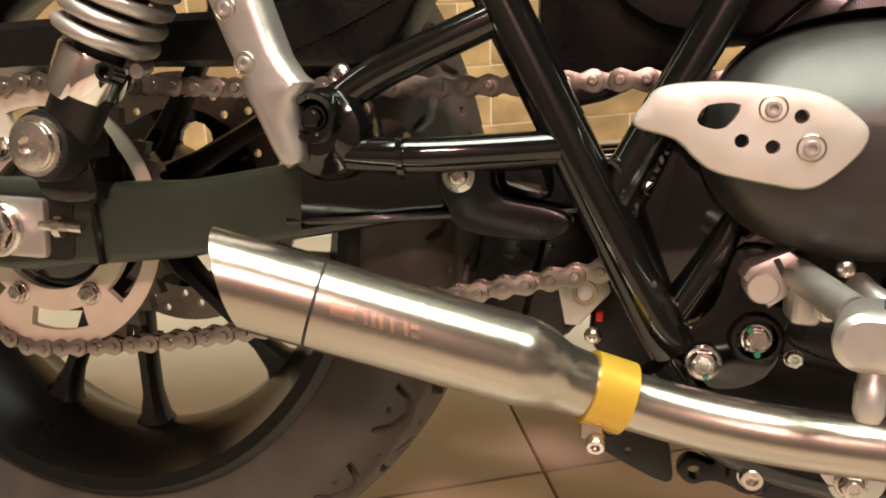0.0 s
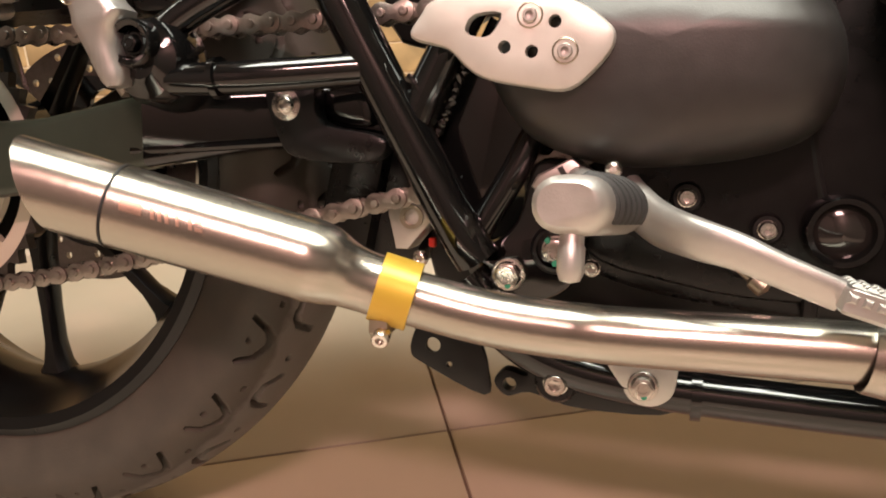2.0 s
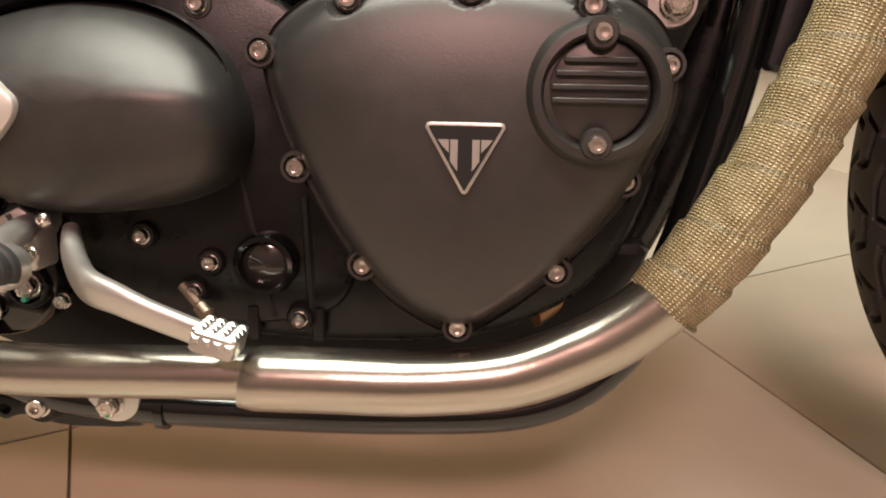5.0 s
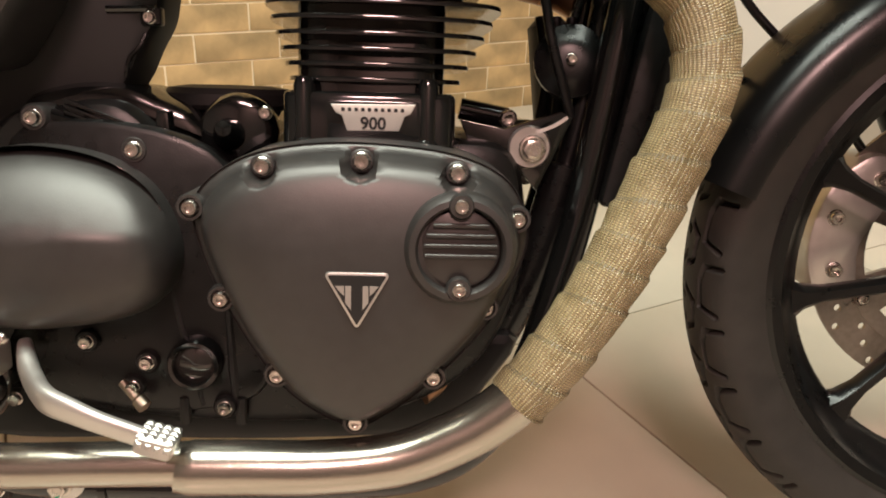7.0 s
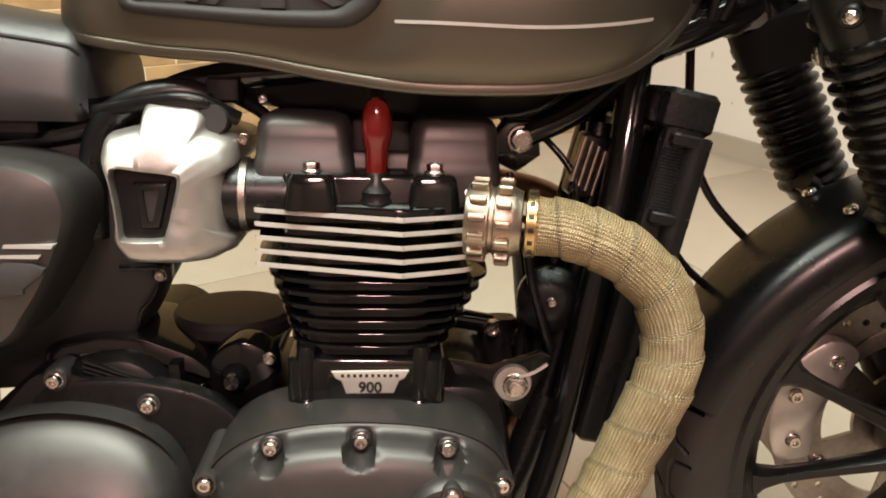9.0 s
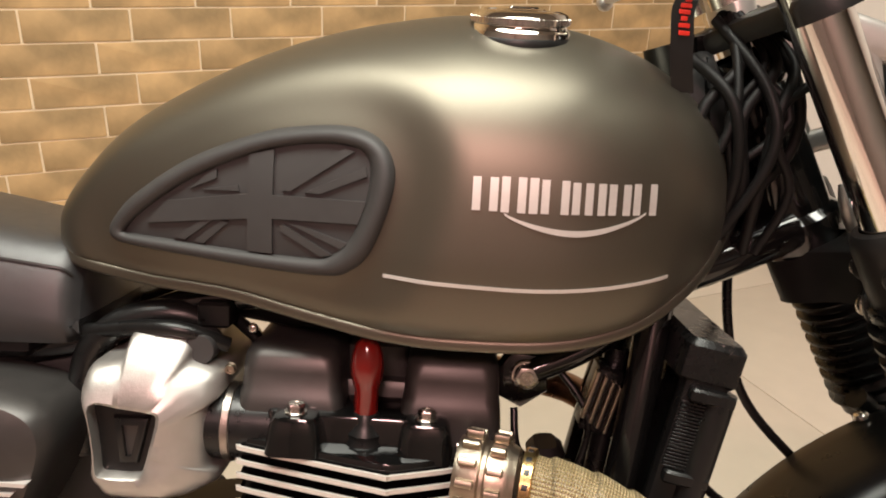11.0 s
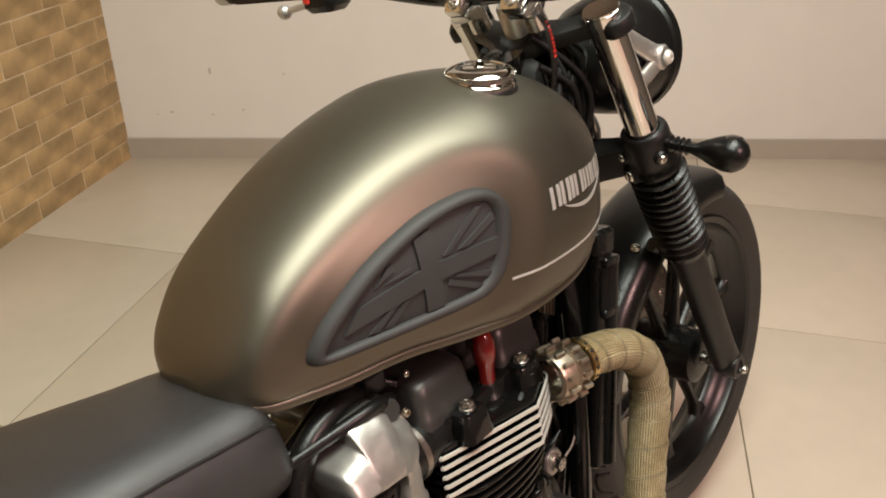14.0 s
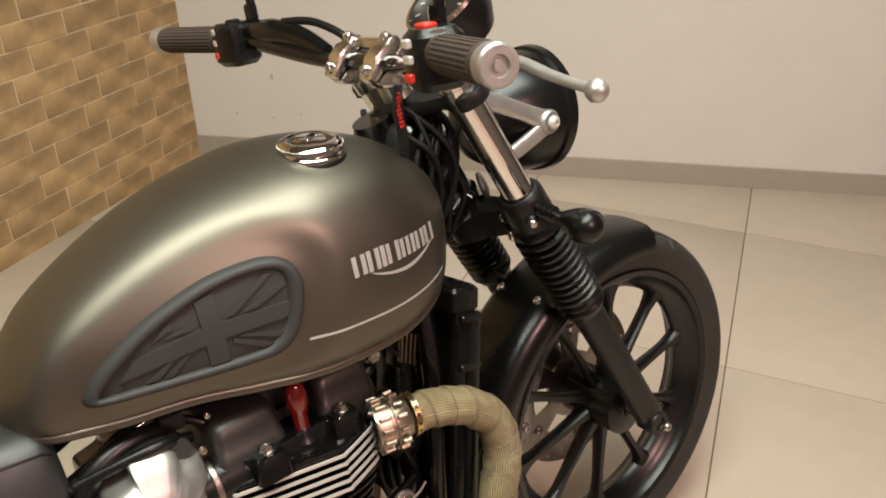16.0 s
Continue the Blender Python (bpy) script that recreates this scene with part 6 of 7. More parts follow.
part("rear_hugger", Geo().plate(spline([(0.355, 0.33), (0.40, 0.35), (0.43, 0.33), (0.42, 0.27), (0.40, 0.25), (0.37, 0.26)], 4, True), -0.05, 0.05, 0.01), "plastic", bike, "black mudguard ahead of the rear wheel")
# ---- tank fittings ----
def on_tank(pts, lift):
    return [(x, -(tank_y(x, z) + lift), z) for x, z in pts]


def tank_dome(outline, layers):
    out = ccw(outline)
    c = out.mean(0)
    rows = [on_tank(c + (out - c) * s, h) for s, h in layers]
    g = Geo().grid(rows)
    n = len(out)
    g.f.append(tuple(range(len(g.v) - n, len(g.v))))
    return g


def tank_patch(corners, lift, nu=10, nv=3, base=-0.002):
    """A raised patch between four corners (x, z), bent along the tank."""
    a, b, c_, d = (np.array(q, float) for q in corners)
    grid = np.array([[(a + (b - a) * u) * (1 - v) + (d + (c_ - d) * u) * v for v in np.linspace(0, 1, nv)] for u in np.linspace(0, 1, nu)])
    top = np.array([on_tank(r, lift) for r in grid])
    low = np.array([on_tank(r, base) for r in grid])
    g = Geo()
    g.grid(top[:, ::-1], loop_v=False)
    g.grid([low[:, 0], top[:, 0]], loop_v=False)
    g.grid([top[:, -1], low[:, -1]], loop_v=False)
    g.grid([top[0], low[0]], loop_v=False)
    g.grid([low[-1], top[-1]], loop_v=False)
    return g


pad_in = spline([(0.650, 0.787), (0.667, 0.804), (0.702, 0.828), (0.744, 0.847), (0.783, 0.857), (0.815, 0.858), (0.8275, 0.852), (0.830, 0.838), (0.826, 0.817), (0.817, 0.796), (0.805, 0.785), (0.79, 0.7815), (0.74, 0.7815), (0.686, 0.784), (0.658, 0.785)], 6, True)
pin, pout = ccw(pad_in), ccw(pad_out)


ro, ri = resample(pout), resample(pin)
g = Geo()
g.grid([on_tank(ro + (ri - ro) * t, h) for t, h in ((-0.02, -0.003), (0.0, 0.001), (0.10, 0.0055), (0.30, 0.0085), (0.55, 0.0090), (0.80, 0.0075), (0.95, 0.0045), (1.0, 0.0018))])
knee = part("knee_pad", g, "pad", tank, "dark grey rubber knee pad with raised flag pattern", 60)
g = tank_dome(ri, [(1.02, 0.0), (1.0, 0.0020), (0.8, 0.0022), (0.55, 0.0024), (0.3, 0.0024), (0.03, 0.0024)])
part("pad_field", g, "pad", knee)
bars = [([(0.7455, 0.782), (0.7635, 0.782), (0.7635, 0.852), (0.7455, 0.848)], 0.0052), ([(0.668, 0.7945), (0.7455, 0.8045), (0.7455, 0.8215), (0.684, 0.8115)], 0.0052), ([(0.7635, 0.806), (0.8235, 0.808), (0.8285, 0.823), (0.7635, 0.822)], 0.0052),
        ([(0.786, 0.8255), (0.827, 0.8455), (0.8285, 0.8395), (0.797, 0.8255)], 0.0045), ([(0.770, 0.8255), (0.776, 0.8255), (0.819, 0.8545), (0.812, 0.8560)], 0.0045), ([(0.771, 0.803), (0.806, 0.7855), (0.798, 0.7835), (0.769, 0.7985)], 0.0045), ([(0.776, 0.8035), (0.783, 0.8035), (0.8165, 0.7945), (0.812, 0.790)], 0.0045),
        ([(0.689, 0.786), (0.712, 0.8005), (0.720, 0.8015), (0.698, 0.785)], 0.0045), ([(0.704, 0.7845), (0.726, 0.801), (0.731, 0.8005), (0.712, 0.7835)], 0.0040), ([(0.702, 0.8215), (0.716, 0.8335), (0.722, 0.8360), (0.722, 0.830)], 0.0045), ([(0.712, 0.8215), (0.738, 0.8265), (0.739, 0.8225)], 0.0040)]
for q, lift in bars:
    q = q if len(q) == 4 else [q[0], q[1], q[2], q[2]]
    q = [tuple(p) for p in ccw(q)]
    part("pad_relief", tank_patch(q, lift, 10, 6, 0.0), "pad", knee)
# silver stripe and the name drawn as plain bars over a swoosh
sx = np.linspace(0.841, 1.030, 30)
sz = 0.7735 + 0.9 * (sx - 0.925) ** 2 * (sx > 0.925) + 0.0015 * (0.925 - sx) / 0.085 * (sx < 0.925)
g = Geo().grid([on_tank(list(zip(sx, sz + o)), h) for o, h in ((-0.0012, 0.0003), (-0.0012, 0.0009), (0.0012, 0.0009), (0.0012, 0.0003))], loop_v=False)
part("pinstripe", g, "silver", tank, "thin silver pinstripe on the tank")
x = 0.8965
for i, (w, s0, s1) in enumerate(((0.016, 0.0052, 0.5), (0.0155, 0.0052, 0.2), (0.0055, 0.0055, 0.0), (0.0175, 0.0050, 0.1), (0.0215, 0.0050, 0.0), (0.0145, 0.0050, 0.3), (0.016, 0.0048, 0.0))):
    zt, zb = 0.8450 + 0.001 * math.sin(i), 0.8235 + 0.0022 * abs(i - 1.5) * 0.15
    xs = [x] if w < 0.006 else ([x, x + w - s0] if w < 0.02 else [x, x + w / 2 - s0 / 2, x + w - s0])
    for xx in xs:
        q = [(xx, zb), (xx + s0, zb), (xx + s0, zt), (xx, zt)]
        part("name_bar", tank_patch(q, 0.0010, 4, 5, 0.0002), "silver", tank)
    x += w + 0.0020
ux = np.linspace(0.917, 1.008, 30)
u = (ux - ux[0]) / (ux[-1] - ux[0])
uz = 0.8225 - 0.0105 * np.sin(u * math.pi) ** 0.8 + 0.012 * u * (u > 0.5) * (u - 0.5) * 2 * 0.3
th = 0.0006 + 0.0013 * np.sin(u * math.pi)
g = Geo().grid([on_tank(list(zip(ux, uz + o * th)), h) for o, h in ((-1, 0.0003), (-1, 0.0010), (1, 0.0010), (1, 0.0003))], loop_v=False)
part("swoosh", g, "silver", tank, "silver curved underline")
# bottom lip of the tank
lipx = np.linspace(0.555, 1.085, 70)
for s in (1, -1):
    lip = [(x, s * -(tank_y(x, station(x)[0]) + 0.0018), station(x)[0] + 0.0005) for x in lipx]
    part("tank_lip", Geo().sweep(lip, 1.0, section=rounded(0.0075, 0.0095, 0.003, 3)), "tank", tank)
# filler cap
cap_m = Matrix.Translation((0.924, -0.062, 0.940)) @ Matrix.Rotation(radians(9), 4, "X") @ Matrix.Diagonal((0.9, 0.9, 1.0, 1.0))
cap = part("fuel_cap", Geo().lathe([(0.039, -0.012), (0.040, -0.002), (0.0395, 0.002), (0.037, 0.004), (0.0365, 0.006), (0.0385, 0.007), (0.0385, 0.0115), (0.036, 0.0140), (0.030, 0.0160), (0.027, 0.0160), (0.025, 0.0130), (0.0001, 0.0122)], cap_m, 64), "chrome", tank, "chrome round fuel filler cap")
part("cap_bridge", Geo().box((0, 0, 0), (0.026, 0.010, 0.003), 0.001, cap_m @ Matrix.Translation((0, 0, 0.0168)) @ Matrix.Rotation(0.5, 4, "Z")), "chrome", cap)
part("cap_well", Geo().lathe([(0.0262, 0.0150), (0.0235, 0.0135), (0.0215, 0.0135), (0.0205, 0.0155)], cap_m, 40), "sooty", cap)
part("cap_disc", Geo().lathe([(0.0205, 0.0120), (0.0200, 0.0158), (0.0180, 0.0168), (0.0001, 0.0170)], cap_m, 40), "chrome", cap)
for i in range(60):
    a = 2 * math.pi * i / 60
    part("knurl", Geo().box((0, 0, 0), (0.0012, 0.0018, 0.004), 0.0004, cap_m @ Matrix.Rotation(a, 4, "Z") @ Matrix.Translation((0.0386, 0, 0.0093))), "chrome", cap)
part("cap_seal", Geo().lathe([(0.041, -0.008), (0.0415, -0.004), (0.040, -0.0015)], cap_m, 48), "ink", cap)

# ---- seat ----
SXS = [0.10, 0.20, 0.30, 0.36, 0.44, 0.50, 0.545, 0.582, 0.597, 0.606]
STOP = [0.838, 0.828, 0.815, 0.806, 0.795, 0.787, 0.780, 0.775, 0.771, 0.758]
SHW = [0.132, 0.130, 0.121, 0.111, 0.097, 0.089, 0.085, 0.082, 0.078, 0.070]
rows = []
for x, zt, w in spline(list(zip(SXS, STOP, SHW)), 6):
    zb = 0.695 if x < 0.6 else 0.695 + (x - 0.6) * 0.9
    half = [(0.0, zt), (w * 0.3, zt - 0.001), (w * 0.5, zt - 0.0025), (w * 0.65, zt - 0.0055), (w * 0.77, zt - 0.0105), (w * 0.86, zt - 0.0175), (w * 0.92, zt - 0.026), (w * 0.97, zt - 0.040), (w * 1.01, zt - 0.057), (w * 1.02, zb + 0.012), (w * 0.95, zb)]
    ring = [(x, -y, z) for y, z in half] + [(x, y * 1.19, z) for y, z in half[:0:-1]]
    rows.append(ring)
seat = part("seat", Geo().grid(rows, caps=True), "seat", bike, "dark grey vinyl seat with stitched seam", 60)
seam = []
for x, zt, w in spline(list(zip(SXS, STOP, SHW)), 6)[:-4]:
    seam.append((x, -w * 0.893 - 0.0004, zt - 0.0213))
part("seam", Geo().sweep(seam, 0.0014, 8), "ink", seat, "dark stitched seam")
part("seat_base", Geo().box((0.34, 0, 0.695), (0.46, 0.15, 0.03), 0.01), "plastic", bike, "black plastic seat base")

# ---- front end, turned slightly with the steering ----
RAKE = radians(27.5)
DOWN = Vector((math.sin(RAKE), 0, -math.cos(RAKE)))
STEER = Matrix.Translation((1.10, 0, 0.86)) @ Matrix.Rotation(radians(-4.0), 4, -DOWN) @ Matrix.Translation((-1.10, 0, -0.86))


def fork_point(z, y):
    return Vector((1.308 + (0.60 - z) * math.tan(RAKE), y, z))


def steered(ob):
    ob.matrix_basis = STEER @ ob.matrix_basis
    return ob


steered(front_wheel)
for s in (-1, 1):
    y = 0.0975 * s
    stan = steered(tube("fork_stanchion", [fork_point(0.985, y), fork_point(0.78, y)], 0.0205, "chrome", label="chrome fork tube", n=28))
    collar_m = along(fork_point(0.829, y), DOWN)
    steered(part("clamp_collar", Geo().lathe([(0.0215, -0.001), (0.0265, 0.0), (0.0295, 0.004), (0.0305, 0.012), (0.0305, 0.055), (0.028, 0.060)], collar_m, 36), "matt", bike))
    m = along(fork_point(0.783, y), DOWN)
    prof = [(0.029, 0), (0.034, 0.003), (0.034, 0.012)]
    for i in range(12):
        h = 0.014 + i * 0.0128
        prof += [(0.0312, h), (0.0312, h + 0.0028), (0.0378 - 0.0002 * i, h + 0.0055), (0.0378 - 0.0002 * i, h + 0.0085)]
    prof += [(0.0300, 0.170), (0.0285, 0.178), (0.022, 0.180)]
    part("gaiter", Geo().lathe(prof, m, 32), "plastic", stan, "black ribbed rubber fork gaiter", 60)
    top, bot = fork_point(0.66, y), fork_point(0.352, y) + Vector((0.006, 0, 0))
    leg = part("fork_leg", Geo().sweep([tuple(top.lerp(bot, t)) for t in (0, 0.1, 0.5, 0.8, 0.92, 1.0)], [0.0240, 0.0240, 0.0235, 0.0228, 0.0235, 0.020], 28), "matt", stan, "matt black lower fork leg")
    axm = along(fork_point(0.3675, y) + Vector((0.000, 0.022 * s, 0.0)), (0, s, 0))
    part("axle_clamp", Geo().lathe([(0.02, -0.03), (0.021, 0.0), (0.019, 0.003), (0.012, 0.003), (0.011, 0.0), (0.0001, 0.0)], axm, 24), "matt", stan)
    steered(bolt(bike, fork_point(0.353, y) + Vector((0.010, 0.022 * s, 0.0)), 0.0072, (0, s, 0), "socket", name="pinch_bolt"))
steered(tube("front_axle", [(FRONT.x, -0.11, FRONT.z), (FRONT.x, 0.11, FRONT.z)], 0.010, "zinc", label="steel front axle"))
# lower and top triple clamps
for zc, w, tag in ((0.793, 0.044, "lower"), (0.968, 0.018, "top")):
    c0 = fork_point(zc, 0)
    outl = spline([(-0.017, -0.088), (-0.020, -0.118), (0.004, -0.130), (0.026, -0.114), (0.024, -0.080), (0.004, -0.055), (0.000, 0.0), (0.004, 0.055), (0.024, 0.080), (0.026, 0.114), (0.004, 0.130), (-0.020, 0.118), (-0.017, 0.088), (-0.038, 0.042), (-0.066, 0.0), (-0.038, -0.042)], 5, True)
    m = Matrix.Translation(c0) @ Matrix.Rotation(-RAKE, 4, "Y")
    steered(part("triple_clamp", Geo().plate(outl, -w / 2, w / 2, 0.006, m=m), "matt", bike, "black %s fork clamp" % tag))
for s in (-1, 1):
    m = along(fork_point(0.974, 0.0975 * s), -DOWN)
    steered(part("fork_cap", Geo().lathe([(0.021, -0.004), (0.021, 0.009), (0.018, 0.011), (0.015, 0.011), (0.012, 0.008), (0.0001, 0.008)], m, 28), "chrome", bike, "bright fork top cap"))
for z, dx, dy, r in ((0.800, -0.66, 0.75, 0.0058), (0.802, -0.55, -0.835, 0.0058), (0.774, -0.79, 0.61, 0.0088)):
    way = Vector((dx, dy, -0.25)).normalized()
    at = fork_point(z, -0.0975) + way * 0.0350
    steered(part("bolt_lug", Geo().lathe([(r * 1.7, -0.012), (r * 1.6, -0.002), (r * 1.3, 0.0), (0.0001, 0.0)], along(at, way), 18), "matt", bike))
    steered(bolt(bike, at, r, way, "dome", name="clamp_bolt"))
# turn signal
sig0, sig1 = Vector((1.196, -0.122, 0.812)), Vector((1.193, -0.176, 0.806))
signal = steered(part("turn_signal", Geo().sweep([tuple(sig0.lerp(sig1, t)) for t in np.linspace(0, 1, 5)], [0.010, 0.008, 0.008, 0.009, 0.013], 14, section=rounded(2, 2, 0.6, 3) * np.array((0.9, 0.7))), "plastic", bike, "black front turn signal on a short stalk"))
m = along(Vector((1.1935, -0.166, 0.807)), (-0.02, -1, -0.06))
part("signal_pod", Geo().lathe([(0.008, 0), (0.0125, 0.010), (0.0175, 0.022), (0.0210, 0.034), (0.0215, 0.042), (0.0195, 0.051), (0.014, 0.058), (0.007, 0.0615), (0.0001, 0.0625)], m, 28), "wheel", signal)
part("signal_lens", Geo().lathe([(0.0205, 0.034), (0.0218, 0.037), (0.0220, 0.044), (0.0205, 0.049)], m @ Matrix.Translation((0.0015, 0, 0)), 28), "amber", signal)
for i in range(4):
    part("stalk_rib", Geo().lathe([(0.0075, -0.0012), (0.0105, 0), (0.0075, 0.0012)], along(sig0.lerp(sig1, 0.2 + 0.13 * i), (0, -1, -0.05)), 14), "plastic", signal)
sig2 = [(x, -y, z) for x, y, z in (tuple(sig0), tuple(sig1))]
signal2 = steered(part("turn_signal", Geo().sweep([sig2[0], sig2[1]], 0.009, 12), "plastic", bike, "black far-side turn signal"))
part("signal_pod", Geo().lathe([(0.009, 0), (0.0215, 0.022), (0.0215, 0.032), (0.009, 0.0505), (0.0001, 0.052)], along(Vector((1.1935, 0.186, 0.797)), (0, 1, 0)), 24), "gloss", signal2)
# headlight and its bracket
hm = along((1.300, 0, 0.902), (1, 0, -0.05))
hl = steered(part("headlight", Geo().lathe([(0.0001, -0.115), (0.03, -0.110), (0.055, -0.094), (0.073, -0.064), (0.081, -0.028), (0.083, 0.0), (0.087, 0.003), (0.088, 0.016), (0.084, 0.020), (0.080, 0.016)], hm, 48), "wheel", bike, "satin black round headlight shell"))
part("headlight_lens", Geo().lathe([(0.082, 0.012), (0.06, 0.020), (0.03, 0.024), (0.0001, 0.025)], hm, 40), "amber", hl)
for s in (-1, 1):
    yy = 0.080 * s
    sec = rounded(2, 2, 0.7, 3) * np.array((0.55, 1.0))
    hb = steered(part("headlight_bracket", Geo().sweep(spline([(1.140, yy * 0.98, 0.954), (1.175, yy, 0.945), (1.220, yy, 0.924), (1.262, yy, 0.903)], 6), [0.014, 0.0115, 0.011, 0.013], 12, section=sec), "alu", bike, "cast aluminium headlight bracket"))
    part("lower_arm", Geo().sweep(spline([(1.267, yy, 0.900), (1.232, yy, 0.884), (1.185, yy, 0.868)], 6), [0.013, 0.0105, 0.010], 12, section=sec), "alu", hb)
    part("strut", Geo().sweep(spline([(1.158, yy, 0.947), (1.170, yy, 0.908), (1.188, yy, 0.868)], 6), [0.010, 0.008, 0.008], 12, section=sec), "alu", hb)
    part("bracket_eye", Geo().lathe([(0.016, -0.008), (0.016, 0.008), (0.0135, 0.011), (0.0001, 0.011)], along((1.263, yy, 0.9015), (0, s, 0)), 24), "alu", hb)
    bolt(hb, (1.262, yy + 0.014 * s, 0.9015), 0.0095, (0, s, 0), "dome", "plate")
# front mudguard
def fender_rows(R, w, a0, a1, n=44):
    rows = []
    for a in np.radians(np.linspace(a0, a1, n)):
        row = []
        for y, r in ((-w, R - 0.042), (-w * 0.985, R - 0.026), (-w * 0.90, R - 0.012), (-w * 0.68, R - 0.003), (-w * 0.35, R), (0, R + 0.001), (w * 0.35, R), (w * 0.68, R - 0.003), (w * 0.90, R - 0.012), (w * 0.985, R - 0.026), (w, R - 0.042)):
            row.append((FENDER.x + r * math.cos(a), y, FENDER.z + r * math.sin(a)))
        rows.append(row)
    return np.array(rows)


fr, fi = fender_rows(0.352, 0.066, 80, 160), fender_rows(0.349, 0.064, 80, 160)
g = Geo()
g.grid(fr, loop_v=False)
g.grid(fi[:, ::-1], loop_v=False)
for a, b in ((fr[0][::-1], fi[0][::-1]), (fr[-1], fi[-1])):
    g.grid([a, b], loop_v=False)
g.grid([fr[:, 0], fi[:, 0]], loop_v=False)
g.grid([fi[:, -1], fr[:, -1]], loop_v=False)
fender = steered(part("front_mudguard", g, "wheel", bike, "satin black front mudguard", 40))
for y in (-0.040, 0.040):
    bolt(fender, (FENDER.x - 0.1845, y, FENDER.z + 0.3000), 0.0070, (-0.52, 0, 0.85), "dome")
for s in (-1, 1):
    part("mudguard_stay", Geo().sweep([(1.262, 0.064 * s, 0.640), (1.31, 0.085 * s, 0.61)], 0.011, 10), "matt", fender)
# front brake on the far side
fc = (FRONT.x, FRONT.z)
dm = Matrix(((1, 0, 0, 0), (0, 0, -1, 0), (0, 1, 0, 0), (0, 0, 0, 1)))
disc_holes = [circle(0.0042, 8, (fc[0] + r * math.cos(a), fc[1] + r * math.sin(a))) for i, a in enumerate(np.arange(48) * math.pi / 24) for r in ((0.122, 0.133, 0.144)[i % 3],)]
disc = steered(part("front_disc", Geo().plate(circle(0.153, 72, fc), -0.076, -0.071, 0.0, [circle(0.112, 48, fc)] + disc_holes, m=dm), "chain", bike, "drilled steel front brake disc"))
slots = []
for i in range(6):
    a0 = i * math.pi / 3
    slots.append(np.array([(fc[0] + r * math.cos(a), fc[1] + r * math.sin(a)) for r, aa in ((0.098, np.linspace(a0 - 0.3, a0 + 0.3, 6)), (0.062, np.linspace(a0 + 0.28, a0 - 0.28, 6))) for a in aa]))
part("disc_carrier", Geo().plate(circle(0.115, 60, fc), -0.074, -0.068, 0.0, slots + [circle(0.03, 24, fc)], m=dm), "chain", disc)
for i in range(6):
    a = i * math.pi / 3 + math.pi / 6
    bolt(disc, (fc[0] + 0.108 * math.cos(a), 0.067, fc[1] + 0.108 * math.sin(a)), 0.008, (0, -1, 0), "dome")
cal = steered(part("brake_caliper", Geo().plate(spline([(1.277, 0.322), (1.262, 0.372), (1.277, 0.432), (1.317, 0.467), (1.352, 0.452), (1.337, 0.412), (1.317, 0.372), (1.317, 0.327)], 4, True), -0.105, -0.055, 0.006), "alu", bike, "cast aluminium front brake caliper"))
for x, z in ((1.292, 0.347), (1.327, 0.442), (1.286, 0.402)):
    bolt(cal, (x, 0.055, z), 0.0075, (0, -1, 0))
steered(tube("brake_hose", [(1.34, 0.08, 0.44), (1.25, 0.07, 0.54), (1.17, 0.075, 0.62), (1.14, 0.07, 0.70), (1.12, 0.06, 0.83), (1.06, 0.0, 0.95)], 0.0045, "plastic", label="black brake hose"))
tube("brake_hose", [(1.075, -0.02, 0.72), (1.085, -0.03, 0.62), (1.12, 0.0, 0.57), (1.17, 0.03, 0.53)], 0.004, "plastic", label="thin black cable below the head")
